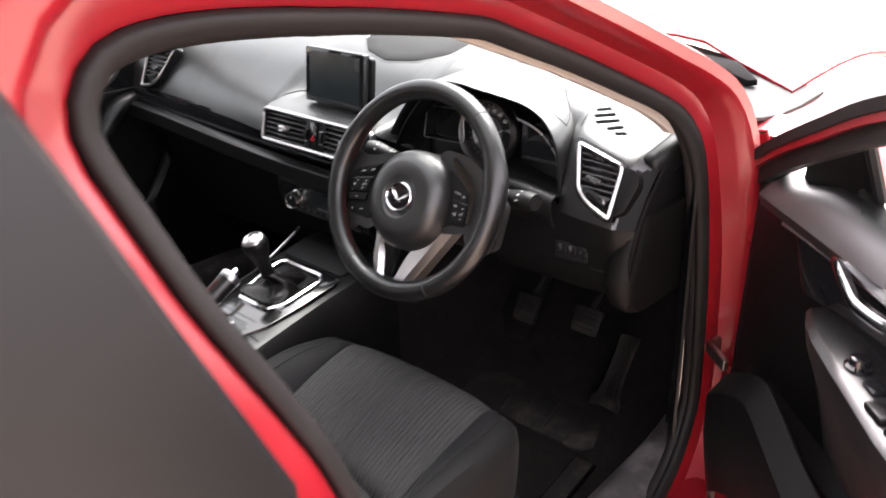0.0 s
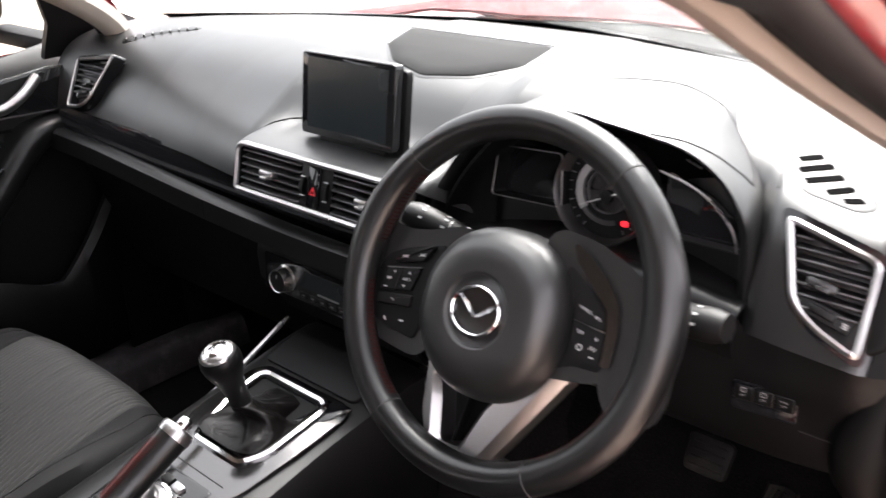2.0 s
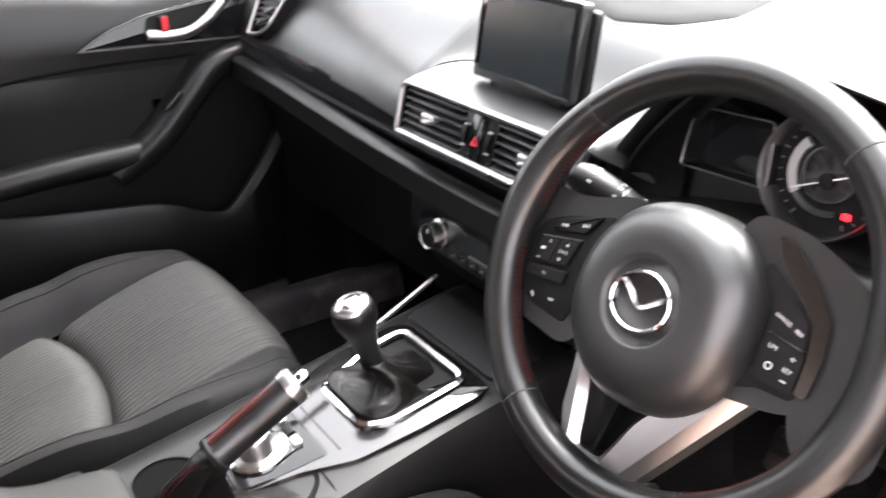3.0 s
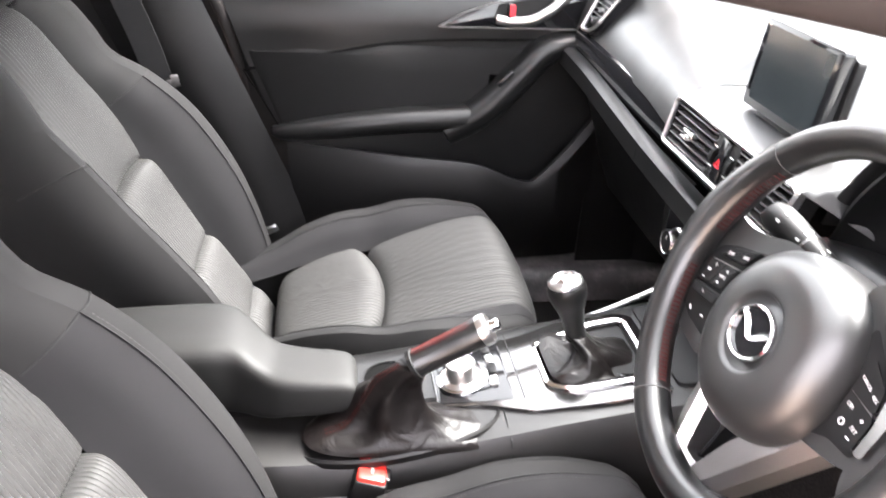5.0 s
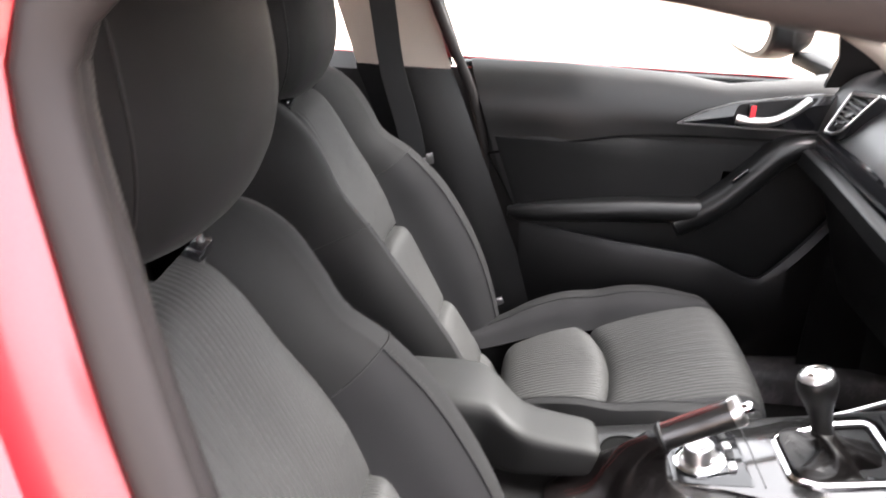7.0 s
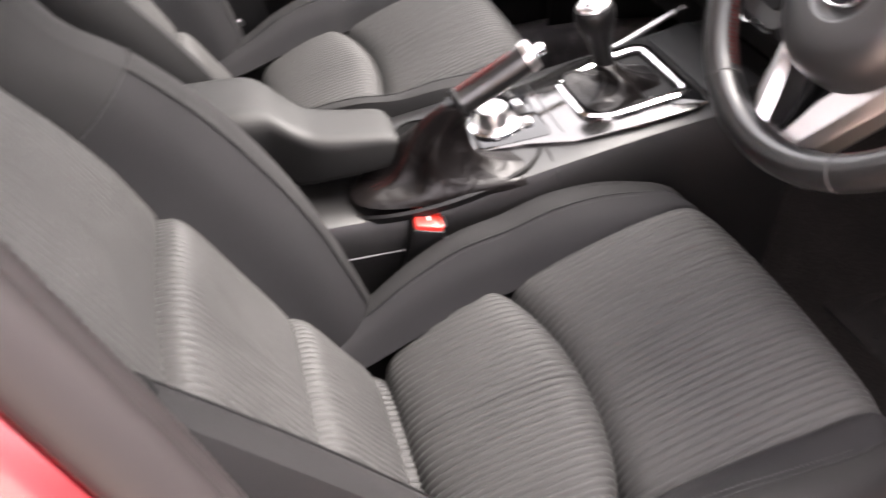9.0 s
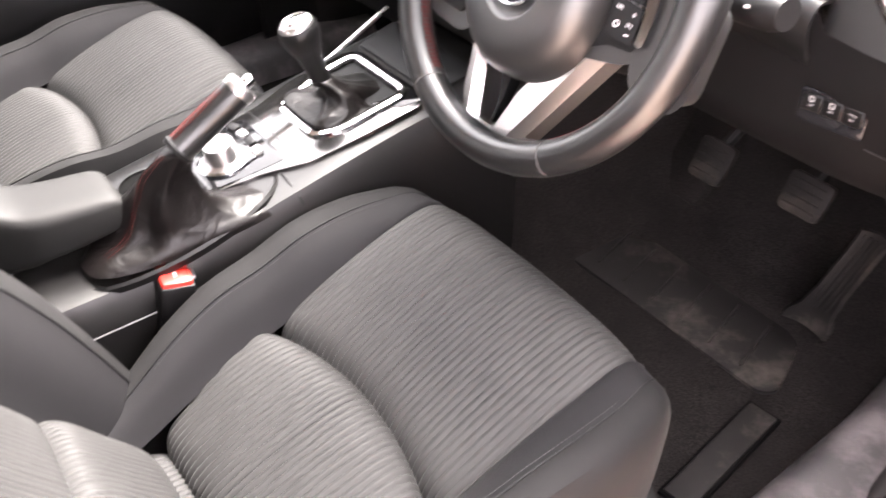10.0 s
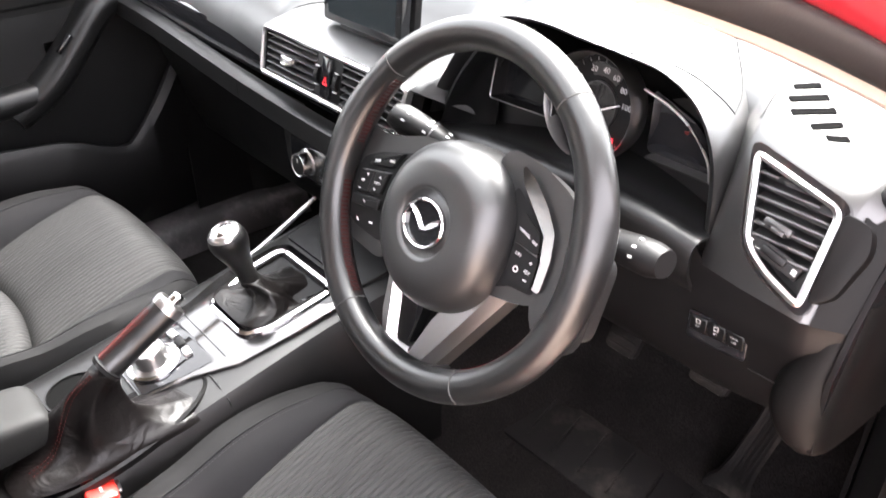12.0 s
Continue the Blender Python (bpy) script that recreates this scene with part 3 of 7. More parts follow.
# ---- dashboard ----
dash = thing("dashboard", (0.0, 0.30, 0.60), "black soft-touch car dashboard with chrome trimmed vents", "dashboard")
SECT = [
    (-0.725, [(0.42, 1.035), (0.38, 1.040), (0.34, 1.040), (0.29, 1.036), (0.25, 1.028), (0.215, 1.012), (0.190, 0.985), (0.175, 0.945), (0.165, 0.905)]),
    (-0.60, [(0.49, 1.047), (0.44, 1.049), (0.38, 1.047), (0.31, 1.041), (0.255, 1.026), (0.220, 1.003), (0.194, 0.972), (0.178, 0.936), (0.167, 0.903)]),
    (-0.45, [(0.58, 1.055), (0.50, 1.055), (0.42, 1.050), (0.34, 1.042), (0.27, 1.020), (0.225, 0.985), (0.195, 0.955), (0.178, 0.925), (0.168, 0.900)]),
    (-0.30, [(0.63, 1.058), (0.53, 1.058), (0.44, 1.053), (0.36, 1.045), (0.28, 1.020), (0.22, 0.981), (0.186, 0.951), (0.169, 0.922), (0.160, 0.896)]),
    (-0.162, [(0.65, 1.060), (0.55, 1.060), (0.46, 1.056), (0.37, 1.048), (0.28, 1.022), (0.215, 0.980), (0.172, 0.952), (0.152, 0.922), (0.144, 0.893)]),
    (-0.150, [(0.66, 1.062), (0.56, 1.064), (0.47, 1.060), (0.38, 1.050), (0.29, 1.022), (0.222, 0.974), (0.172, 0.958), (0.146, 0.954), (0.140, 0.949)]),
    (-0.12, [(0.66, 1.062), (0.56, 1.064), (0.47, 1.060), (0.38, 1.050), (0.30, 1.022), (0.240, 0.972), (0.182, 0.959), (0.146, 0.955), (0.138, 0.951)]),
    (0.12, [(0.66, 1.062), (0.56, 1.064), (0.47, 1.060), (0.38, 1.050), (0.30, 1.022), (0.240, 0.972), (0.182, 0.959), (0.146, 0.955), (0.138, 0.951)]),
    (0.165, [(0.66, 1.062), (0.56, 1.064), (0.47, 1.060), (0.38, 1.052), (0.30, 1.030), (0.240, 0.990), (0.195, 0.962), (0.150, 0.954), (0.140, 0.949)]),
    (0.20, [(0.64, 1.060), (0.55, 1.062), (0.46, 1.062), (0.38, 1.060), (0.32, 1.050), (0.275, 1.025), (0.250, 0.985), (0.235, 0.945), (0.230, 0.900)]),
    (0.38, [(0.59, 1.056), (0.52, 1.062), (0.44, 1.066), (0.38, 1.066), (0.33, 1.058), (0.285, 1.035), (0.265, 0.990), (0.255, 0.945), (0.250, 0.900)]),
    (0.51, [(0.53, 1.045), (0.48, 1.052), (0.43, 1.052), (0.38, 1.046), (0.33, 1.036), (0.28, 1.020), (0.250, 0.990), (0.235, 0.945), (0.230, 0.880)]),
    (0.535, [(0.515, 1.042), (0.47, 1.048), (0.42, 1.047), (0.36, 1.040), (0.31, 1.027), (0.25, 1.010), (0.222, 0.992), (0.200, 0.950), (0.178, 0.885)]),
    (0.58, [(0.49, 1.033), (0.45, 1.038), (0.40, 1.035), (0.34, 1.024), (0.28, 1.006), (0.235, 0.995), (0.214, 0.984), (0.195, 0.945), (0.170, 0.885)]),
    (0.64, [(0.44, 1.018), (0.41, 1.022), (0.37, 1.018), (0.32, 1.006), (0.27, 0.990), (0.235, 0.980), (0.212, 0.966), (0.190, 0.935), (0.164, 0.885)]),
    (0.672, [(0.40, 1.000), (0.38, 1.003), (0.35, 1.000), (0.31, 0.990), (0.275, 0.978), (0.245, 0.966), (0.225, 0.950), (0.205, 0.925), (0.180, 0.885)]),
]
xs = [s[0] for s in SECT]
prof = np.array([spline([(*q, 0) for q in s[1]], 30)[:, :2] for s in SECT])


def dash_row(x):
    k = min(max(np.searchsorted(xs, x) - 1, 0), len(xs) - 2)
    f = (x - xs[k]) / (xs[k + 1] - xs[k])
    return prof[k] * (1 - f) + prof[k + 1] * f


def dash_z(x, y):
    r = dash_row(x)
    return float(np.interp(y, r[::-1, 0], r[::-1, 1]))


rows = []
for x in sorted(set(list(np.linspace(-0.725, 0.672, 90)) + xs)):
    rows.append([(x, a, b) for a, b in dash_row(x)])
part("dash_top", sheet(rows, -0.004), SOFT, dash, "satin black moulded dash pad", angle=55)
end = [[(0.673, y, z) for y, z in r] for r in ([(0.40, 1.0), (0.31, 0.99), (0.245, 0.966), (0.205, 0.925), (0.18, 0.885), (0.165, 0.84), (0.17, 0.76)], [(0.45, 1.0), (0.45, 0.97), (0.45, 0.94), (0.45, 0.9), (0.45, 0.86), (0.45, 0.81), (0.45, 0.76)])]
part("end_cover", sheet(end, 0.005), HARD, dash, "black dash end cover")
rows = []
for x in np.linspace(0.648, 0.6735, 8):
    r_ = dash_row(min(x, 0.6715))
    r_ = [q for q in r_ if q[1] < 0.968]
    k_ = np.linspace(0, len(r_) - 1, 12)
    rows.append([(x, np.interp(i, range(len(r_)), [q[0] for q in r_]) - 0.004, np.interp(i, range(len(r_)), [q[1] for q in r_]) + 0.001) for i in k_])
part("corner_pad", sheet(rows, -0.003), PAD, dash, "matt black corner pad")
# small fixed cover at the foot of the windscreen pillar
part("pillar_foot", rbox((0.035, 0.10, 0.05), pose(0.663, 0.285, 0.975, 20, 0, -10), 0.014, 3), HARD, dash, "black pillar foot cover")

# speaker grille on top
spk = [(-0.105, 0.391), (-0.055, 0.345), (0.02, 0.322), (0.095, 0.338), (0.146, 0.378), (0.125, 0.482), (-0.145, 0.488)]
def draped(outline, lift, thick, inset_by=0.004, fn=None, corner=0.012):
    fn = fn or dash_z
    o = np.array(rounded(outline, corner, 4))
    c = o.mean(0)
    rows_ = []
    for k in (1.0, 1.0, 0.97, 0.66, 0.33, 0.02):
        rows_.append([(*(c + (q - c) * k),) for q in o])
    rings = []
    for i, r in enumerate(rows_):
        dz = -0.004 if i == 0 else (lift * 0.3 if i == 1 else lift)
        rings.append([(q[0], q[1], fn(q[0], q[1]) + dz) for q in r])
    return loft(rings, True, True)
part("speaker_grille", draped(spk, 0.003, 0.004), GRILLE, dash, "grey perforated speaker grille")
part("grille_edge", tube([(q[0], q[1], dash_z(q[0], q[1]) + 0.003) for q in ((-0.107, 0.392), (-0.128, 0.442), (-0.146, 0.489), (-0.08, 0.4875), (0.0, 0.486), (0.08, 0.4845), (0.126, 0.483))], 0.0012, 6), SATIN, dash, "thin bright edge of the grille")
part("speaker_bezel", draped([(q[0] * 1.05 - 0.001, 0.405 + (q[1] - 0.405) * 1.06) for q in spk], 0.001, 0.003), SOFT, dash)
demist = [(-0.616, 0.258), (-0.522, 0.354), (-0.500, 0.342), (-0.598, 0.242)]
part("demister_slot", draped(demist, 0.0012, 0.002), TRIM, dash, "black demister grille")
for k in range(9):
    q = np.array((-0.602, 0.256)) + np.array((0.0108, 0.0106)) * k
    part("demister_vane", rbox((0.020, 0.0035, 0.003), pose(q[0], q[1], dash_z(q[0], q[1]) + 0.0015, 0, 0, -35), 0.001, 1), SLAT, dash)

# instrument hood: a lid whose lip drops at both sides
LIP = [(0.146, 0.186, 0.905), (0.166, 0.178, 0.940), (0.192, 0.172, 0.976), (0.222, 0.165, 1.010), (0.258, 0.156, 1.044), (0.31, 0.148, 1.066), (0.36, 0.148, 1.070), (0.390, 0.156, 1.064), (0.425, 0.178, 1.052), (0.455, 0.198, 1.039), (0.487, 0.204, 1.019), (0.513, 0.196, 0.996), (0.528, 0.190, 0.965), (0.534, 0.190, 0.905)]
lip = spline(LIP, 61)
def hood_back(p):
    """Where the lid or its flank runs into the dash pad."""
    r = dash_row(min(max(p[0], 0.15), 0.53))
    if p[2] > 1.040:
        return np.array((p[0], 0.40, dash_z(p[0], 0.40) - 0.004))
    up = r[::-1]
    y = float(np.interp(p[2] + 0.002, up[:, 1], up[:, 0]))
    return np.array((p[0], max(y, p[1] + 0.02) + 0.01, p[2]))
ends_ = np.array([hood_back(p) for p in lip])
for _ in range(3):
    ends_[1:-1] = (ends_[:-2] + 2 * ends_[1:-1] + ends_[2:]) / 4
def hood_in(dy, shrink):
    c = np.array((0.355, 0, 0.965))
    return [(c[0] + (p[0] - c[0]) * (1 - shrink), p[1] + dy, c[2] + (p[2] - c[2]) * (1 - shrink)) for p in lip]
hood = []
for k in (1.0, 0.8, 0.6, 0.4, 0.2, 0.06):
    hood.append([tuple(p * (1 - k) + q * k + np.array((0, 0, 0.004)) * math.sin(math.pi * k)) for p, q in zip(lip, ends_)])
hood += [hood_in(-0.002, 0.008), hood_in(-0.001, 0.025), hood_in(0.004, 0.055), hood_in(0.012, 0.08), hood_in(0.03, 0.095)]
hood.append([(p[0], 0.262, p[2]) for p in hood_in(0, 0.10)])
hood_mesh = loft(hood)
part("instrument_hood", hood_mesh, SOFT, dash, "black hood over the instruments", angle=60)
hood_tree = BVHTree.FromPolygons([Vector(v) for v in hood_mesh[0]], [tuple(f) for f in hood_mesh[1]])
def top_z(x, y):
    hit = hood_tree.ray_cast(Vector((x, y, 1.4)), Vector((0, 0, -1)))[0]
    z = dash_z(x, y)
    return max(z, hit.z) if hit else z
for line_ in ([(0.30, 0.335), (0.345, 0.345), (0.39, 0.345), (0.435, 0.325), (0.472, 0.293), (0.497, 0.262), (0.508, 0.236)], [(0.425, 0.181), (0.448, 0.206), (0.470, 0.222), (0.490, 0.230), (0.508, 0.236)]):
    part("lid_seam", tube([(q[0], q[1], top_z(q[0], q[1]) + 0.0002) for q in spline([(*q, 0) for q in line_], 40)], 0.0007, 6), DEEP, dash)
back = [[(0.355 + (p[0] - 0.355) * k, 0.258, 0.965 + (p[2] - 0.965) * k) for p in lip] for k in (0.92, 0.6, 0.3, 0.02)]
part("instrument_panel", loft(back), HOLE, dash, "matt black instrument panel")
def shelf_at(x, y, z):
    u = (x - 0.40) / 0.165
    return (x, y + 0.012 * ((x - 0.37) / 0.16) ** 2, z - (0.016 if u < 0 else 0.028) * u * u)
floor_ = [[shelf_at(x, y, z) for x in np.linspace(0.160, 0.535, 26)] for y, z in ((0.26, 0.925), (0.235, 0.922), (0.21, 0.921), (0.19, 0.924), (0.172, 0.9285), (0.160, 0.930), (0.152, 0.9275), (0.147, 0.921), (0.145, 0.911), (0.150, 0.89), (0.17, 0.86))]
part("column_shelf", sheet(smooth_rows(floor_, 30, 26), 0.004), TRIM, dash, "black shelf below the instruments")
rows = []
for a_, b_ in (((0.160, 0.176, 0.872), (0.224, 0.222, 0.890)), ((0.171, 0.183, 0.905), (0.222, 0.226, 0.918)), ((0.187, 0.179, 0.940), (0.223, 0.223, 0.945)), ((0.212, 0.173, 0.975), (0.228, 0.220, 0.975)), ((0.242, 0.167, 1.008), (0.248, 0.218, 1.004)), ((0.272, 0.161, 1.036), (0.274, 0.222, 1.024))):
    a_, b_ = np.array(a_), np.array(b_)
    rows.append([tuple(a_ * (1 - k) + b_ * k + np.array((-0.006, 0.012, 0)) * math.sin(math.pi * k)) for k in np.linspace(0, 1, 9)])
part("hood_cheek", sheet(smooth_rows(rows, 18, 9), 0.003), TRIM, dash, "black cheek beside the display")
M_CL = plane_pose((0.37, 0.216, 0.977), (1, 0, 0), (0, -1, 0.16))
M_DL = M_CL @ pose(-0.005, -0.004, 0)
dial = part("speedometer", revolve([(0.053, -0.02), (0.0555, -0.01), (0.0565, 0.008), (0.0550, 0.011), (0.0530, 0.008), (0.0505, -0.010), (0.0005, -0.012)], M_DL, 56), CHROMEDARK, dash, "round speedometer with a dark silver rim")
part("dial_face", revolve([(0.0503, -0.012), (0.0503, -0.0095), (0.0005, -0.0095)], M_DL, 40), DEEP, dial, "black dial face")
def arc_band(r0, r1, a0, a1, lo, hi, n=28):
    a = np.radians(np.linspace(a0, a1, n))
    o_ = [(r1 * math.cos(t), r1 * math.sin(t)) for t in a] + [(r0 * math.cos(t), r0 * math.sin(t)) for t in a[::-1]]
    return prism(o_, lo, hi, M_DL)
part("dial_band", arc_band(0.0290, 0.0375, 138, 222, -0.0095, -0.0060), SATIN, dial, "bright silver arc")
part("dial_band", arc_band(0.0315, 0.0365, 222, 292, -0.0095, -0.0068), CHROMEDARK, dial, "dark silver arc")
part("dial_band", arc_band(0.0300, 0.0430, 55, 112, -0.0095, -0.0078), SLAT, dial, "dark grey number band")
part("inner_ring", revolve([(0.0245, -0.0095), (0.0245, -0.006), (0.0232, -0.006), (0.0232, -0.0095)], M_DL, 40), CHROMEDARK, dial)
part("needle", rbox((0.066, 0.0015, 0.001), M_DL @ pose(0.0, -0.006, -0.0045, 0, 0, 26), 0.0003, 1), NEEDLE, dial, "white needle")
part("needle_hub", revolve([(0.007, -0.0095), (0.007, -0.004), (0.0005, -0.003)], M_DL @ pose(0.0, -0.006, 0), 20), DEEP, dial)
for k in range(25):
    a = math.radians(240 - k * 12.5)
    big_ = k % 3 == 0
    part("tick", rbox((0.005 if big_ else 0.003, 0.0009, 0.0006), M_DL @ pose(0.046 * math.cos(a), 0.046 * math.sin(a), -0.009, 0, 0, math.degrees(a)), 0), TICK, dial)
for word, dg in (("20", 108), ("40", 84), ("60", 62), ("80", 38), ("100", 12)):
    a = math.radians(dg)
    writing("numeral", word, 0.0085, M_DL @ pose(0.0365 * math.cos(a), 0.0365 * math.sin(a), -0.0070), PRINT, dial)
part("warning_lamp", rbox((0.008, 0.006, 0.002), M_DL @ pose(0.024, -0.030, -0.008), 0.001, 1), WARN, dial, "lit red warning lamp")
# framed displays at both sides of the dial
ld_ = rounded([(-0.144, -0.036), (-0.050, -0.032), (-0.058, 0.027), (-0.130, 0.023), (-0.142, 0.010)], 0.006, 4)
ldi_ = rounded([(-0.137, -0.0325), (-0.048, -0.0295), (-0.056, 0.0255), (-0.128, 0.0210), (-0.136, 0.010)], 0.005, 4)
lf_ = part("side_display", loft([[tuple(M_CL @ Vector((x, y, -0.018))) for x, y in ld_], [tuple(M_CL @ Vector((x, y, 0.004))) for x, y in ld_], [tuple(M_CL @ Vector((x, y, 0.0045))) for x, y in inset(ld_, 0.0012)], [tuple(M_CL @ Vector((x, y, -0.014))) for x, y in ldi_]], True), HARD, dash, "silver framed unlit side display", angle=30)
part("display_edge", tube([M_CL @ Vector((x, y, 0.0045)) for x, y in inset(ld_, 0.0008)], 0.0008, 6, True), SATIN, lf_, "thin silver outline")
part("display_glass", prism(ldi_, -0.018, -0.0135, M_CL), PIANO, lf_, "unlit black display")
rd_ = rounded([(0.060, -0.031), (0.141, -0.034), (0.139, -0.020), (0.130, -0.006), (0.102, 0.013), (0.054, 0.029)], 0.005, 4)
rg_ = part("side_display", prism(rd_, -0.020, -0.014, M_CL), PIANO, dash, "unlit black side display under a silver arc")
part("display_arc", tube([M_CL @ Vector(q) for q in spline([(0.050, 0.029, -0.002), (0.080, 0.022, -0.001), (0.104, 0.012, 0.0), (0.126, -0.005, 0.001), (0.136, -0.018, 0.001), (0.141, -0.033, 0.001)], 30)], 0.0014, 6), SATIN, rg_, "thin silver arc")
part("display_ledge", loft([[tuple(M_CL @ Vector((x, -0.033 + dy, n_))) for dy, n_ in ((0.0, 0.002), (0.002, 0.0035), (0.0035, -0.004), (0.003, -0.016))] for x in (0.070, 0.090, 0.116, 0.141)]), CHROMEDARK, rg_, "dark silver ledge")
for dx, dy in ((0.098, 0.000), (0.103, 0.003)):
    part("tell_tale", rbox((0.004, 0.003, 0.001), M_CL @ pose(dx, dy, -0.0132), 0), THREAD, rg_, "dim red tell-tale")
for k in range(3):
    part("tell_tale", rbox((0.005, 0.0022, 0.0008), M_CL @ pose(0.066 + 0.006 * k, 0.040 - 0.002 * k, -0.030, 0, 0, -18), 0), SLAT, dash, "unlit grey tell-tale")

# infotainment screen
M_SC = plane_pose((0.016, 0.193, 1.020), (1, 0.0, 0), (0.0, -1, 0.10))
scr = part("infotainment_screen", prism(rounded([(-0.091, -0.053), (0.073, -0.053), (0.073, 0.053), (-0.091, 0.053)], 0.006, 4), -0.014, 0.0, M_SC, 0.002), PIANO, dash, "upright black touch screen, switched off")
part("screen_glass", prism(rounded([(-0.079, -0.043), (0.062, -0.043), (0.062, 0.046), (-0.079, 0.046)], 0.003, 3), -0.001, 0.0006, M_SC), SCREEN, scr, "dark glass")
part("screen_back", prism(rounded([(-0.080, -0.060), (0.078, -0.060), (0.078, 0.046), (-0.080, 0.046)], 0.008, 4), -0.026, -0.016, M_SC, 0.002), HARD, scr)
part("screen_foot", rbox((0.12, 0.03, 0.03), pose(0.012, 0.208, 0.962), 0.006), HARD, scr)

# seam of the deck below the screen
arc_ = spline([(-0.160, 0.158, 0), (-0.150, 0.195, 0), (-0.128, 0.226, 0), (-0.098, 0.246, 0), (-0.060, 0.258, 0)], 24)
part("deck_seam", tube([(q[0], q[1], dash_z(q[0], q[1]) + 0.0004) for q in arc_], 0.0010, 6), DEEP, dash)
# crease beside the driver's vent pod
crease = spline([(0.515, 0.34, 0), (0.518, 0.30, 0), (0.523, 0.27, 0), (0.528, 0.245, 0)], 16)
part("pod_seam", tube([(q[0], q[1], dash_z(q[0], q[1]) + 0.0003) for q in crease], 0.0009, 6), DEEP, dash)

# centre vents
def vent(name, pts, m, slats, label, gap, tilt_in=0.0, depth=0.03, edge=0.007, bottom=None):
    o = rounded(pts, 0.010, 5)
    v_ = part(name, ring(o, inset(o, edge), -0.006, 0.003, m, 0.002), SATIN, dash, label)
    part("vent_box", join(ring(inset(o, edge), inset(o, edge + 0.0005), -depth, 0.0, m), prism(inset(o, edge), -depth - 0.002, -depth, m)), DEEP, v_)
    for yy, x0, x1 in slats:
        part("slat", rbox((x1 - x0, 0.0030, 0.016), m @ pose((x0 + x1) / 2, yy, -0.007, 24, 0, 0), 0.0010, 1), SLAT, v_)
    return v_
M_CV = plane_pose((0.006, 0.134, 0.918), (1, 0, 0), (0, -1, 0.22))
cv = vent("centre_vent", [(-0.156, -0.033), (0.150, -0.033), (0.160, 0.030), (0.150, 0.036), (-0.148, 0.036), (-0.158, 0.028)], M_CV,
          [(y, x0, x1) for y in (-0.021, -0.0115, -0.002, 0.0075, 0.017, 0.0265) for x0, x1 in ((-0.146, -0.030), (0.030, 0.146))], "satin silver framed centre air vents", 0.01)
part("hazard_panel", rbox((0.058, 0.060, 0.012), M_CV @ pose(0, 0.001, -0.008), 0.002), HARD, cv)
hz = part("hazard_switch", rbox((0.020, 0.052, 0.010), M_CV @ pose(-0.001, 0.001, -0.002), 0.002), PIANO, cv, "black hazard switch")
part("hazard_triangle", ring([(-0.006, -0.008), (0.006, -0.008), (0, 0.003)], [(-0.003, -0.0062), (0.003, -0.0062), (0, -0.0005)], 0.003, 0.0038, M_CV), REDMARK, hz, "red warning triangle")
for sx in (-0.022, 0.020):
    w_ = part("vent_thumbwheel", revolve([(0.0005, -0.0035), (0.014, -0.0035), (0.014, 0.0035), (0.0005, 0.0035)], M_CV @ pose(sx, 0.0, -0.010, 0, 90, 0), 24), HARD, cv)
    for k in range(9):
        part("thumbwheel_rib", rbox((0.007, 0.0012, 0.002), M_CV @ pose(sx, -0.012 + 0.003 * k, 0.0035 - 0.00018 * (k - 4) ** 2), 0), PRINT if k in (0, 8) else DEEP, w_)
for sx in (-0.088, 0.088):
    part("vent_tab", join(rbox((0.026, 0.009, 0.012), M_CV @ pose(sx, 0.002, 0.002), 0.003), rbox((0.012, 0.004, 0.016), M_CV @ pose(sx, -0.004, 0.004), 0.001)), SATIN, cv, "satin adjuster tab")
    for k in range(6):
        part("vane", rbox((0.0015, 0.056, 0.014), M_CV @ pose(sx - 0.045 + 0.018 * k, 0.002, -0.024), 0), DEEP, cv)

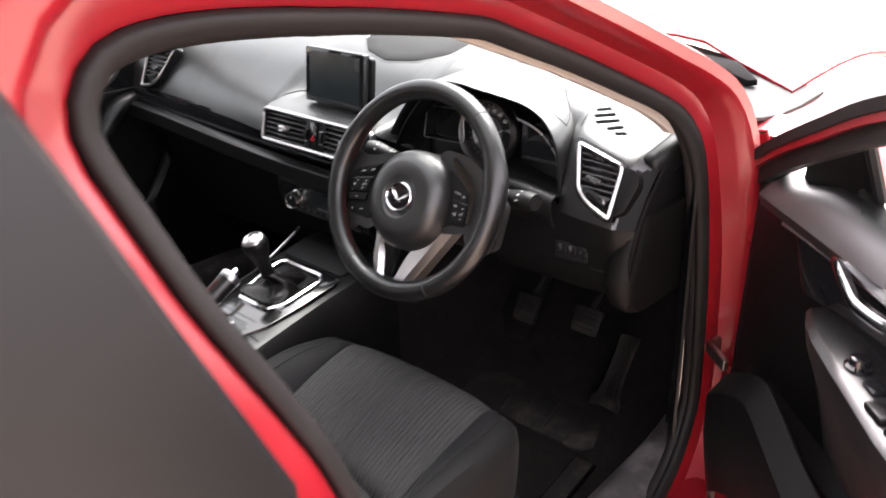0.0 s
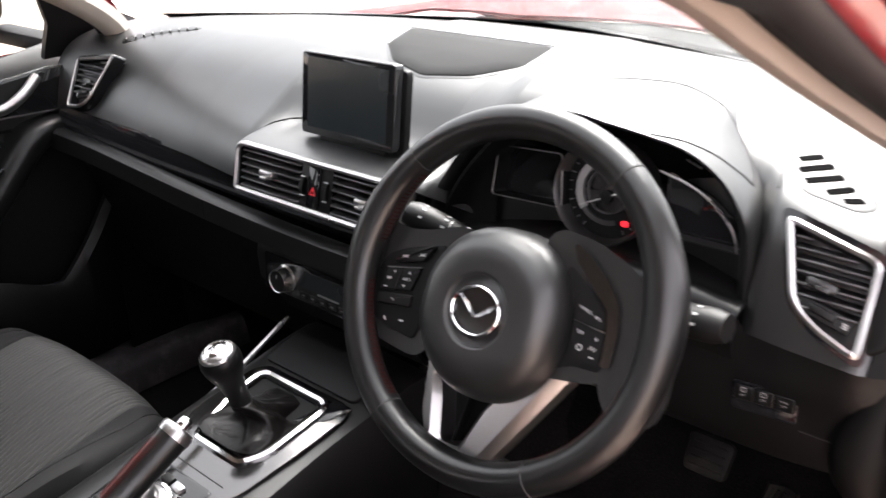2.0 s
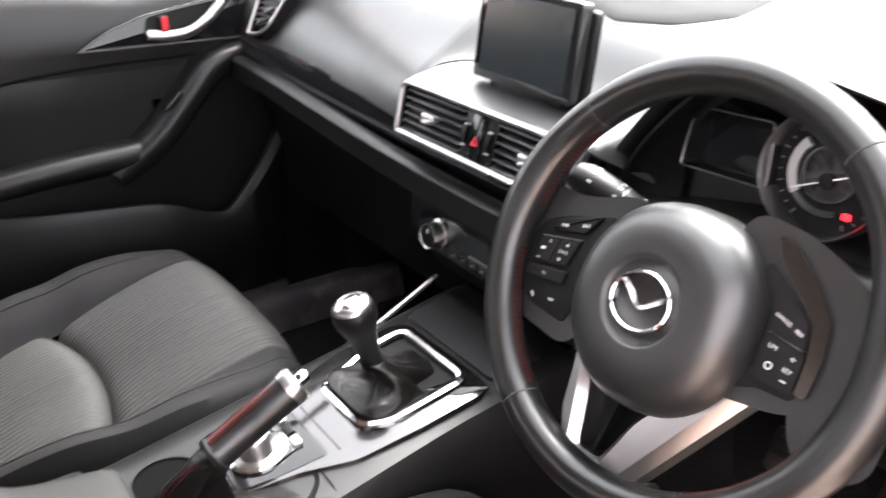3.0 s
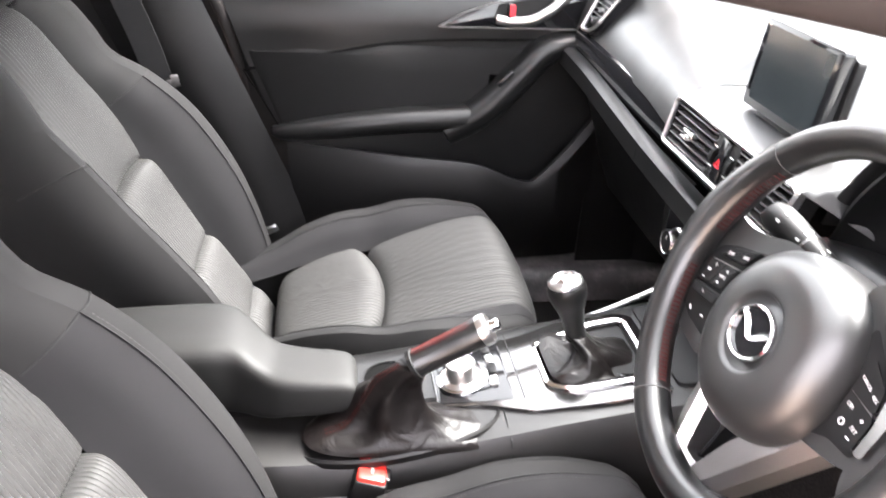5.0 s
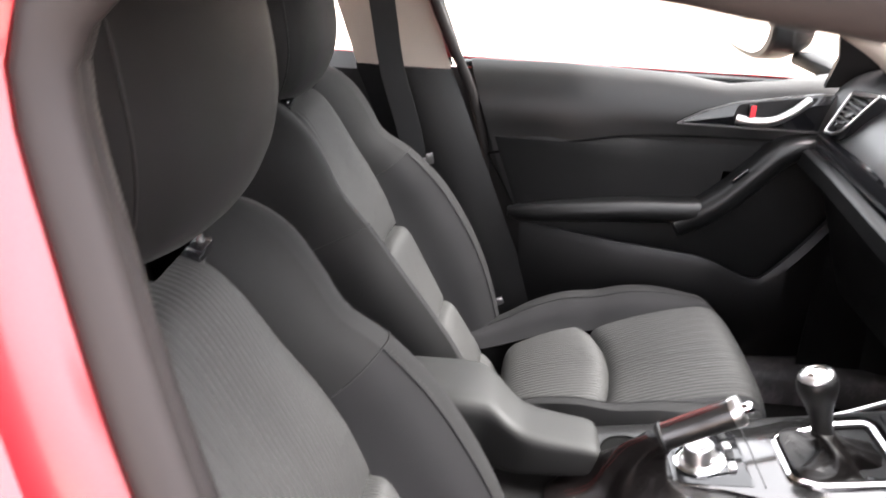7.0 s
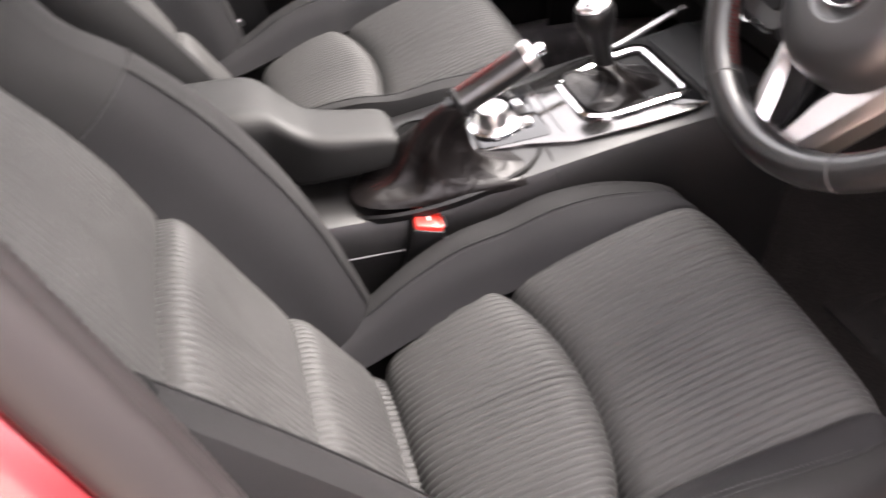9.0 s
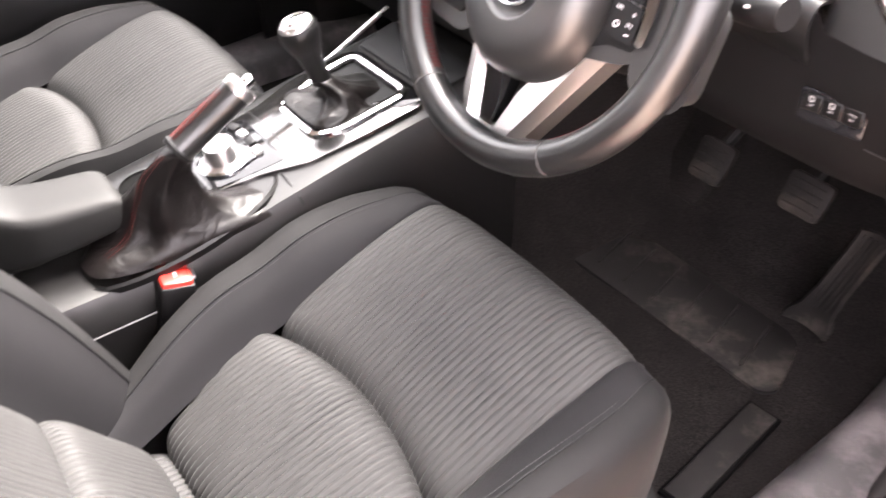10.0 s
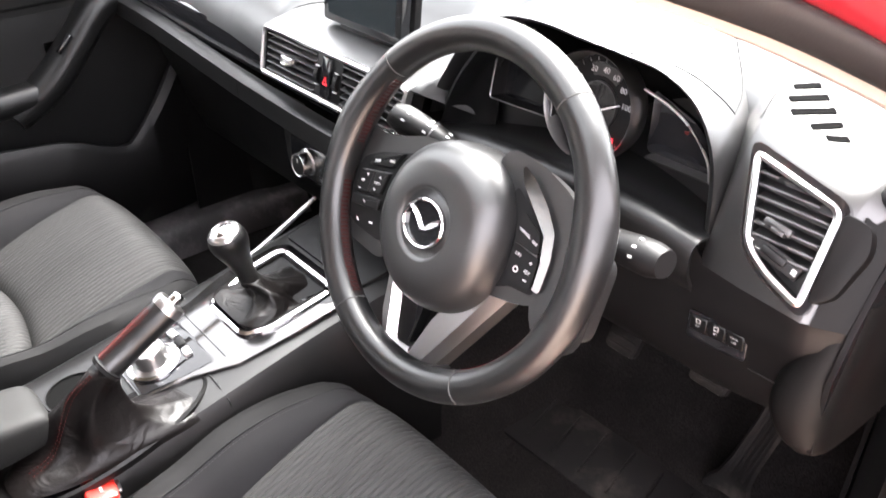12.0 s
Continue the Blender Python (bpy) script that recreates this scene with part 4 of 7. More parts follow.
# outer vents
def side_vent(s):
    o3 = [(0.550, 0.207, 0.996), (0.636, 0.204, 0.973), (0.640, 0.159, 0.897)] if s > 0 else [(0.544, 0.204, 1.010), (0.660, 0.200, 0.994), (0.650, 0.160, 0.914)]
    p = [Vector((s * a, b, c)) for a, b, c in o3]
    nrm = (p[1] - p[0]).cross(p[2] - p[0])
    if nrm.y > 0:
        nrm = -nrm
    m = plane_pose(p[0], (s * (p[1] - p[0]).x and 1, 0, 0), nrm)
    inv = m.inverted()
    q = [inv @ v for v in p]
    low = [inv @ Vector((s * a, b, c_)) for a, b, c_ in (((0.602, 0.161, 0.913), (0.584, 0.165, 0.924), (0.574, 0.170, 0.934)) if s > 0 else ((0.608, 0.161, 0.920), (0.590, 0.166, 0.930), (0.578, 0.172, 0.942)))]
    pts = [(v.x, v.y) for v in q + low]
    area = sum(pts[i - 1][0] * pts[i][1] - pts[i][0] * pts[i - 1][1] for i in range(6))
    if area < 0:
        pts = pts[::-1]
    c = np.mean(np.array(pts), 0)
    m = m @ pose(0, 0, 0.004 if s > 0 else 0.006)
    o = np.array(rounded(pts, 0.012, 5))
    # the gloss black surround
    sv_ = part("side_vent", ring(list(o), inset(o, 0.0058), -0.008, 0.003, m, 0.002), SATIN, dash, "satin silver framed outer air vent")
    part("vent_surround", ring([tuple(c + (v - c) * (1.12 if s > 0 else 1.05)) for v in o], list(o), -0.030 if s > 0 else -0.020, 0.001, m), PIANO, sv_, "gloss black surround")
    side_ = sorted(o.tolist(), key=lambda q: q[0] * s)
    ymx, ymn = max(q[1] for q in pts), min(q[1] for q in pts)
    xr = max(q[0] * s for q in pts)
    wing_ = [(s * (xr - 0.004), ymx - 0.022), (s * (xr + 0.020), ymx - 0.026), (s * (xr + 0.027), ymx - 0.046), (s * (xr + 0.018), ymn + 0.020), (s * (xr + 0.002), ymn + 0.008)]
    if sum(wing_[i - 1][0] * wing_[i][1] - wing_[i][0] * wing_[i - 1][1] for i in range(5)) < 0:
        wing_ = wing_[::-1]
    if s > 0:
        part("vent_side_panel", prism(rounded(wing_, 0.008, 4), -0.030, 0.003, m, 0.002), PAD, sv_, "black side panel")
    part("vent_box", join(ring(inset(o, 0.006), inset(o, 0.0065), -0.035, 0.0, m), prism(inset(o, 0.006), -0.037, -0.035, m)), DEEP, sv_)
    inn = np.array(inset(o, 0.007))
    y0, y1 = inn[:, 1].min(), inn[:, 1].max()
    for k in range(7):
        yy = y1 - 0.007 - k * 0.0098
        xs_ = []
        for i in range(len(inn)):
            a, b = inn[i - 1], inn[i]
            if (a[1] - yy) * (b[1] - yy) < 0:
                xs_.append(a[0] + (b[0] - a[0]) * (yy - a[1]) / (b[1] - a[1]))
        if len(xs_) < 2:
            continue
        xa, xb = min(xs_), max(xs_)
        tilt = -8 * s
        part("slat", rbox((xb - xa, 0.0030, 0.018), m @ pose((xa + xb) / 2, yy, -0.008, 24, 0, 0), 0.0010, 1), SLAT, sv_)
    part("vent_tab", join(rbox((0.026, 0.008, 0.010), m @ pose(c[0] - 0.002, c[1] + 0.010, -0.001, 0, 0, -8 * s), 0.003), rbox((0.012, 0.004, 0.012), m @ pose(c[0], c[1] + 0.006, 0.000, 0, 0, -8 * s), 0.001)), SLAT, sv_, "black adjuster tab")
    part("vent_dial_panel", rbox((0.052, 0.014, 0.006), m @ pose(c[0] + 0.004 * s, y0 + 0.024, -0.004, 0, 0, -14 * s), 0.002), DEEP, sv_)
    part("vent_thumbwheel", rbox((0.024, 0.007, 0.005), m @ pose(c[0] + 0.005 * s, y0 + 0.024, 0.0005, 0, 0, -14 * s), 0.002), HARD, sv_)
    for dx, dy_ in ((-0.017, 0.028), (0.025, 0.018)):
        for k in range(3):
            part("vent_symbol", rbox((0.0045, 0.0008, 0.0006), m @ pose(c[0] + s * dx, y0 + dy_ - 0.0018 * (k - 1), 0.0004, 0, 0, -14 * s), 0), PRINT, sv_)
    return m
side_vent(1)
side_vent(-1)
# side demister grille by the driver's window
gv = part("side_demister", draped([(0.512, 0.304), (0.540, 0.324), (0.580, 0.304), (0.613, 0.272), (0.600, 0.252), (0.548, 0.246)], 0.001, 0.002), SOFT, dash, "black side window demister")
for k in range(5):
    a = np.array([np.interp(k, range(5), v) for v in ((0.530, 0.536, 0.546, 0.567, 0.583), (0.289, 0.273, 0.261, 0.259, 0.258))])
    b = np.array((0.546 + 0.0128 * k, 0.308 - 0.0070 * k - 0.0006 * k * k))
    w_ = 0.0036 * np.array((0.80, -0.60))
    # flat black patch paints the shade inside the slot
    part("demister_slot", draped([tuple(a - w_), tuple(a + w_), tuple(b + w_), tuple(b - w_)], 0.0018, 0.002, corner=0.0015), HOLE, gv, "flat black patch for the shade in an air slot")

# gloss strip and padded band below the dash pad
rows = []
for x in np.linspace(-0.70, 0.21, 30):
    f = (x + 0.70) / 0.5
    zt, zb = 0.910 - 0.012 * min(f, 1), 0.868 - 0.012 * min(f, 1.5)
    rows.append([(x, 0.172, zt + 0.003), (x, 0.166, zt), (x, 0.158, (zt + zb) / 2), (x, 0.160, zb), (x, 0.175, zb - 0.004)])
part("gloss_strip", loft(rows, True, True), PIANO, dash, "gloss black trim strip")
path = spline([(-0.695, 0.150, 0.858), (-0.55, 0.150, 0.853), (-0.40, 0.147, 0.845), (-0.25, 0.143, 0.838), (-0.10, 0.140, 0.834), (0.05, 0.138, 0.833), (0.22, 0.140, 0.835)], 40)
part("padded_band", sweep(path, [(0.016, -0.016), (0.016, 0.014), (0.006, 0.020), (-0.008, 0.018), (-0.014, 0.008), (-0.014, -0.008), (-0.006, -0.018)], up=(0, 0, 1)), TRIM, dash, "padded grey-black band")
for x in (-0.232, -0.196):
    part("band_joint", rbox((0.0015, 0.004, 0.024), pose(x, 0.1285, 0.838), 0), DEEP, dash)
# glovebox
rows = [[(x, y, z) for x in np.linspace(-0.69, -0.135, 8)] for y, z in ((0.178, 0.824), (0.190, 0.80), (0.212, 0.74), (0.236, 0.66), (0.27, 0.58), (0.35, 0.54))]
part("glovebox_lid", sheet(rows, 0.006), HARD, dash, "matt black glovebox lid")
# centre stack with the heater panel
rows = [[(x, y, z) for x in np.linspace(-0.135, 0.135, 8)] for y, z in ((0.172, 0.822), (0.150, 0.812), (0.143, 0.795), (0.146, 0.745), (0.153, 0.735), (0.175, 0.715), (0.19, 0.69), (0.22, 0.665))]
part("heater_fascia", sheet(rows, 0.006), HARD, dash, "black centre stack")
M_AC = plane_pose((0.0, 0.1445, 0.770), (1, 0, 0), (0, -1, 0.06))
ac = part("heater_panel", prism(rounded([(-0.115, -0.026), (0.115, -0.026), (0.120, 0.028), (-0.120, 0.028)], 0.006, 3), -0.004, 0.003, M_AC, 0.001), PIANO, dash, "black heater control panel")
for kx in (-0.070, 0.092):
    kn = part("heater_knob", revolve([(0.020, 0.002), (0.020, 0.006), (0.0175, 0.008), (0.0168, 0.020), (0.0160, 0.0225), (0.0148, 0.021), (0.0005, 0.0205)], M_AC @ pose(kx, 0.0, 0), 28), SATIN, ac, "chrome ringed rotary knob")
    part("knob_face", revolve([(0.0147, 0.0195), (0.0147, 0.0218), (0.0005, 0.0222)], M_AC @ pose(kx, 0, 0), 24), HARD, kn)
    part("knob_mark", rbox((0.0015, 0.006, 0.0006), M_AC @ pose(kx, 0.007, 0.0224), 0), PRINT, kn)
part("display_bar", rbox((0.040, 0.0022, 0.001), M_AC @ pose(0.012, -0.0065, 0.0036), 0), SATIN, ac, "thin silver bar below the display")
part("climate_display", prism(rounded([(-0.044, -0.004), (0.050, -0.004), (0.050, 0.020), (-0.044, 0.020)], 0.003, 3), 0.0, 0.0038, M_AC), SCREEN, ac, "unlit climate display")
for k in range(5):
    part("climate_key", rbox((0.016, 0.009, 0.004), M_AC @ pose(-0.035 + 0.0185 * k, -0.015, 0.003), 0.0012, 1), HARD, ac, "small black climate key")
part("card_slot", rbox((0.16, 0.004, 0.004), pose(0.0, 0.1415, 0.806), 0.001), DEEP, dash)
for k in range(5):
    part("heater_mark", rbox((0.005, 0.0016, 0.0006), M_AC @ pose(-0.035 + 0.0185 * k, -0.015, 0.0052), 0), TICK, ac)
# lower panel on the driver's side with its switches
def knee(x, y, z):
    y += 0.02 * ((x - 0.55) / 0.12) ** 2 * (x > 0.55)
    if x > 0.535:
        z = min(z, 0.8855)
        y += (float(dash_row(x)[-1][0]) + 0.0005 - 0.177 - 0.02 * ((x - 0.55) / 0.12) ** 2 * (x > 0.55)) * min(1, max(0, (z - 0.80) / 0.085))
    return (x, y, z)
rows = [[knee(x, y, z) for x in np.linspace(0.20, 0.672, 40)] for y, z in ((0.178, 0.900), (0.177, 0.885), (0.176, 0.872), (0.172, 0.860), (0.1735, 0.84), (0.174, 0.82), (0.1745, 0.80), (0.177, 0.775), (0.185, 0.762), (0.22, 0.752), (0.32, 0.745))]
part("knee_panel", sheet(rows, 0.005), HARD, dash, "black panel below the steering column")
rows = []
for z, y, e in ((0.905, 0.190, 0.020), (0.875, 0.180, 0.012), (0.845, 0.168, 0.004), (0.820, 0.160, -0.003), (0.798, 0.156, -0.004), (0.778, 0.158, 0.001), (0.762, 0.164, 0.009), (0.750, 0.176, 0.020), (0.744, 0.196, 0.034)):
    rows.append([(0.632 + e, y + 0.030, z), (0.636 + e, y + 0.010, z), (0.646 + e * 0.8, y + 0.001, z), (0.660 + e * 0.5, y, z), (0.674 + e * 0.2, y + 0.006, z), (0.683, y + 0.022, z), (0.686, y + 0.07, z), (0.687, y + 0.16, z)])
part("knee_bolster", sheet(smooth_rows(rows, 24, 22), 0.006), PAD, dash, "rounded black corner pad beside the door")
M_SW = plane_pose((0.5685, 0.1735, 0.8255), (1, 0.05, 0.06), (0.02, -1, 0.02)) @ Matrix.Diagonal((0.84, 0.84, 1, 1))
sw = part("switch_plate", prism(rounded([(-0.036, -0.018), (0.036, -0.018), (0.036, 0.018), (-0.036, 0.018)], 0.005, 3), -0.003, 0.0018, M_SW, 0.0006), PIANO, dash, "black panel with three switches")
for k, (a, b) in enumerate((("", "OFF"), ("", "SET"), ("i-stop", "OFF"))):
    bt = part("push_switch", rbox((0.021, 0.018, 0.005), M_SW @ pose(-0.022 + 0.022 * k, 0.004, 0.001), 0.001, 1), HARD, sw)
    writing("switch_word", b, 0.0036, M_SW @ pose(-0.022 + 0.022 * k, 0.0015, 0.0037), TICK, bt)
    if a:
        writing("switch_word", a, 0.0040, M_SW @ pose(-0.022 + 0.022 * k, 0.0072, 0.0037), TICK, bt)
    else:
        part("switch_symbol", ring(rounded([(-0.003, -0.003), (0.003, -0.003), (0.003, 0.003), (-0.003, 0.003)], 0.0015), rounded([(-0.002, -0.002), (0.002, -0.002), (0.002, 0.002), (-0.002, 0.002)], 0.001), 0, 0.0004, M_SW @ pose(-0.022 + 0.022 * k, 0.0085, 0.0035)), TICK, bt)
part("coin_tray_joint", rbox((0.045, 0.001, 0.001), pose(0.625, 0.176, 0.806), 0), CHROMEDARK, dash)

# ---- steering column and wheel ----
WT = math.radians(24.5)
M_W = Matrix.Translation((0.3685, 0.0195, 0.927)) @ Matrix(((1, 0, 0), (0, math.sin(WT), -math.cos(WT)), (0, math.cos(WT), math.sin(WT)))).to_4x4()
wheel = thing("steering_wheel", (0.3685, 0.0195, 0.927), "black leather three-spoke steering wheel with red stitching", "steering wheel")
R0 = 0.158
def rim_point(a, r, n):
    return M_W @ Vector((r * math.cos(a), r * math.sin(a), n))
def fatness(deg):
    return 0.0155 + 0.0022 * (math.exp(-((deg - 12) / 16) ** 2) + math.exp(-((deg - 168) / 16) ** 2) + math.exp(-((deg - 372) / 16) ** 2))
rings = []
N = 144
for i in range(N + 1):
    a = 2 * math.pi * i / N
    fat = fatness(math.degrees(a) % 360)
    rings.append([tuple(rim_point(a, R0 + fat * math.cos(b), fat * 1.12 * math.sin(b))) for b in np.linspace(0, 2 * math.pi, 20, endpoint=False)])
part("rim", loft(rings, True), LEATHER, wheel, "black leather rim")
for dg in (54, 139, 239, 302):
    a = math.radians(dg)
    rs = []
    for da, grow in ((-0.0050, 1.0), (-0.0038, 1.028), (0.0038, 1.028), (0.0050, 1.0)):
        rs.append([tuple(rim_point(a + da, R0 + 0.0156 * grow * math.cos(b), 0.0175 * grow * math.sin(b))) for b in np.linspace(0, 2 * math.pi, 20, endpoint=False)])
    part("rim_seam", loft(rs, True, True), SEAMTHREAD, wheel, "pale seam across the rim")
st = []
for lo, hi in ((142, 173), (190, 237), (304, 348), (14, 50)):
    for dg in np.arange(lo, hi, 1.7):
        a = math.radians(dg)
        f_ = fatness(dg)
        for sg in (1, -1):
            p = rim_point(a, R0 - f_ * 1.015, 0.001)
            q = rim_point(a + sg * 0.0065, R0 - f_ * 0.965, 0.0055)
            r_ = rim_point(a + sg * 0.0065, R0 - f_ * 0.99, -0.0035)
            st.append(tube([p, q], 0.00034, 4))
            st.append(tube([p, r_], 0.00034, 4))
tagged(part("red_stitching", join(*st), THREAD, wheel, "red cross stitching"), kind="stuff")
# airbag pad: a flat round face with a dished badge well, falling away to a wider base
pad = []
for k, n_ in ((0.98, -0.040), (1.0, -0.026), (1.0, -0.014), (0.985, -0.004), (0.955, 0.006), (0.905, 0.0145), (0.84, 0.0205), (0.775, 0.0240), (0.725, 0.0258), (0.60, 0.0272), (0.47, 0.0280), (0.445, 0.0276), (0.425, 0.0252), (0.405, 0.0238), (0.02, 0.0236)):
    row = []
    soft_ = min(1, max(0, (k - 0.72) / 0.24))
    for a in np.linspace(0, 2 * math.pi, 64, endpoint=False):
        c_, s_ = math.cos(a), math.sin(a)
        cx, cy = math.copysign(abs(c_) ** (1 - 0.12 * soft_), c_), math.copysign(abs(s_) ** (1 - 0.10 * soft_), s_)
        w_, h_ = 0.0745 - 0.001 * (1 - soft_), 0.0790 - 0.0045 * (1 - soft_)
        low = max(0, -cy)
        row.append(tuple(M_W @ Vector((0.002 + w_ * k * cx * (1 - 0.10 * low ** 2 * soft_), -0.0135 - 0.002 * soft_ + h_ * k * cy, n_))))
    pad.append(row)
part("airbag_pad", loft(pad, True, True), PADSKIN, wheel, "round black airbag pad", angle=50)
M_E = M_W @ pose(0.002, -0.0135, 0.0125) @ Matrix.Diagonal((1.10, 0.95, 1, 1))
em = part("emblem", revolve([(0.0235, 0.009), (0.0235, 0.0150), (0.0222, 0.0163), (0.0208, 0.0150), (0.0208, 0.009)], M_E, 48), CHROME, wheel, "oval chrome badge")
part("emblem_ground", revolve([(0.0212, 0.009), (0.0212, 0.0124), (0.0005, 0.0124)], M_E, 32), PIANO, em)
for s in (-1, 1):
    rows = []
    for x, y, hw in ((0.0, -0.0055, 0.0012), (0.004, -0.0022, 0.0019), (0.009, 0.0030, 0.0023), (0.015, 0.0078, 0.0019), (0.0205, 0.0108, 0.0009)):
        rows.append([tuple(M_E @ Vector((s * (x + ox), y + oy, n_))) for ox, oy, n_ in ((hw * 0.7, -hw, 0.0122), (0, 0, 0.0158), (-hw * 0.7, hw, 0.0122))])
    part("emblem_wing", loft(rows, True, True), CHROME, em, "chrome wing of the badge")
for sx in (-0.045, 0.048):
    part("horn_mark", join(*[rbox((0.0045, 0.0005, 0.0004), M_W @ pose(sx, -0.0085 + dy, 0.0262, 0, 3 if sx > 0 else -3, -20), 0) for dy in (0, 0.0022)]), CHROMEDARK, wheel, "small printed horn mark")
# side spokes with their switch pods
def puffed(o, lo, hi, r, m):
    rows_ = [[tuple(m @ Vector((x, y, lo))) for x, y in o]]
    for k in np.linspace(0, 1, 6):
        rows_.append([tuple(m @ Vector((x, y, hi - r + r * math.sin(k * math.pi / 2)))) for x, y in inset(o, r * (1 - math.cos(k * math.pi / 2)))])
    return loft(rows_, True, True)
right_o = rounded([(0.040, 0.066), (0.076, 0.063), (0.110, 0.051), (0.134, 0.030), (0.160, 0.018), (0.162, -0.050), (0.138, -0.062), (0.124, -0.048), (0.117, -0.028), (0.100, -0.036), (0.060, -0.044), (0.040, 0.0)], 0.010, 4)
spr = part("spoke", puffed(right_o, -0.042, -0.011, 0.009, M_W), PADSKIN, wheel, "black side spoke")
trim_o = rounded([(0.062, 0.0635), (0.074, 0.0580), (0.096, 0.0415), (0.1115, 0.0240), (0.1165, 0.0020), (0.1170, -0.0240), (0.1115, -0.0240), (0.1108, 0.0010), (0.1060, 0.0205), (0.0880, 0.0360), (0.0680, 0.0530)], 0.002, 3)
part("spoke_trim", puffed(trim_o, -0.022, -0.0070, 0.0022, M_W), BRUSHED, spr, "dark satin spoke trim")
pod_r = rounded([(0.060, 0.0450), (0.0780, 0.0335), (0.1020, 0.0200), (0.1090, 0.0), (0.1105, -0.0300), (0.0860, -0.0320), (0.0660, -0.0420)], 0.004, 3)
pdr = part("switch_pod", prism(pod_r, -0.024, -0.0095, M_W, 0.002), DEEP, spr, "matt black switch surround")
b1 = rounded([(0.0770, 0.0300), (0.0995, 0.0185), (0.1045, 0.0040), (0.0800, 0.0060)], 0.0025, 3)
b2_ = rounded([(0.0800, 0.0025), (0.1070, -0.0010), (0.1085, -0.0260), (0.0840, -0.0265)], 0.0025, 3)
for o_ in (b1, b2_):
    part("switch_button", puffed(o_, -0.012, -0.0055, 0.0018, M_W), DEEP, pdr, "black rubber button")
part("button_divider", prism([(0.0800, 0.0042), (0.1060, 0.0020), (0.1060, 0.0008), (0.0800, 0.0030)], -0.012, -0.0060, M_W), CHROMEDARK, pdr, "thin bright divider")
writing("button_word", "CANCEL", 0.0036, M_W @ pose(0.0860, 0.0150, -0.0053, 0, 0, -14), PRINT, pdr)
writing("button_word", "RES", 0.0038, M_W @ pose(0.0990, 0.0110, -0.0053, 0, 0, -14), PRINT, pdr)
writing("button_word", "LIM", 0.0044, M_W @ pose(0.0870, -0.0040, -0.0053, 0, 0, -8), PRINT, pdr)
writing("button_word", "+", 0.0075, M_W @ pose(0.1025, -0.0062, -0.0053), PRINT, pdr)
writing("button_word", "SET", 0.0044, M_W @ pose(0.1020, -0.0145, -0.0053, 0, 0, -8), PRINT, pdr)
part("button_mark", rbox((0.0042, 0.0010, 0.0005), M_W @ pose(0.1025, -0.0215, -0.0053), 0), PRINT, pdr)
part("button_mark", ring([(0.0028 * math.cos(a), 0.0028 * math.sin(a)) for a in np.linspace(0, 2 * math.pi, 14, endpoint=False)], [(0.0019 * math.cos(a), 0.0019 * math.sin(a)) for a in np.linspace(0, 2 * math.pi, 14, endpoint=False)], -0.0056, -0.0051, M_W @ pose(0.0895, -0.0165, 0)), PRINT, pdr)
left_o = rounded([(-0.040, 0.044), (-0.062, 0.043), (-0.092, 0.032), (-0.120, 0.027), (-0.142, 0.030), (-0.160, 0.024), (-0.162, -0.050), (-0.150, -0.062), (-0.120, -0.070), (-0.076, -0.074), (-0.040, -0.020)], 0.009, 4)[::-1]
spl = part("spoke", puffed(left_o, -0.042, -0.010, 0.008, M_W), PADSKIN, wheel, "black side spoke")
pod_l = rounded([(-0.0700, 0.0310), (-0.1170, 0.0160), (-0.1360, 0.0060), (-0.1480, -0.0200), (-0.1520, -0.0520), (-0.1180, -0.0640), (-0.0800, -0.0660), (-0.0680, -0.0200)], 0.006, 4)
pdl = part("switch_pod", prism(pod_l, -0.022, -0.0075, M_W, 0.002), DEEP, spl, "matt black switch surround")
bt_ = rounded([(-0.1240, 0.0000), (-0.1165, 0.0130), (-0.0780, 0.0270), (-0.0890, 0.0080)], 0.0025, 3)[::-1]
bm1 = rounded([(-0.1310, -0.0080), (-0.1110, -0.0035), (-0.1135, -0.0265), (-0.1330, -0.0300)], 0.0025, 3)
bm2 = rounded([(-0.1100, -0.0030), (-0.0900, 0.0015), (-0.0950, -0.0225), (-0.1125, -0.0262)], 0.0025, 3)
bm3 = rounded([(-0.1330, -0.0330), (-0.0920, -0.0260), (-0.0920, -0.0380), (-0.1330, -0.0440)], 0.0025, 3)
for o_ in (bt_, bm1, bm2, bm3):
    o_ = o_ if sum(o_[i - 1][0] * o_[i][1] - o_[i][0] * o_[i - 1][1] for i in range(len(o_))) > 0 else o_[::-1]
    part("switch_button", puffed(o_, -0.010, -0.0035, 0.0018, M_W), DEEP, pdl, "black rubber button")
part("button_divider", prism([(-0.1300, -0.0066), (-0.0895, 0.0030), (-0.0895, 0.0020), (-0.1300, -0.0076)][::-1], -0.010, -0.0042, M_W), CHROMEDARK, pdl, "thin bright divider")
tri_ = lambda x, y, s_, up: prism([(x - s_, y - up * s_ * 0.6), (x + s_, y - up * s_ * 0.6), (x, y + up * s_ * 0.8)][::up], -0.0036, -0.0031, M_W)
side_tri = lambda x, y, s_, dr: prism([(x - dr * s_ * 0.6, y - s_), (x + dr * s_ * 0.8, y), (x - dr * s_ * 0.6, y + s_)][::dr], -0.0036, -0.0031, M_W)
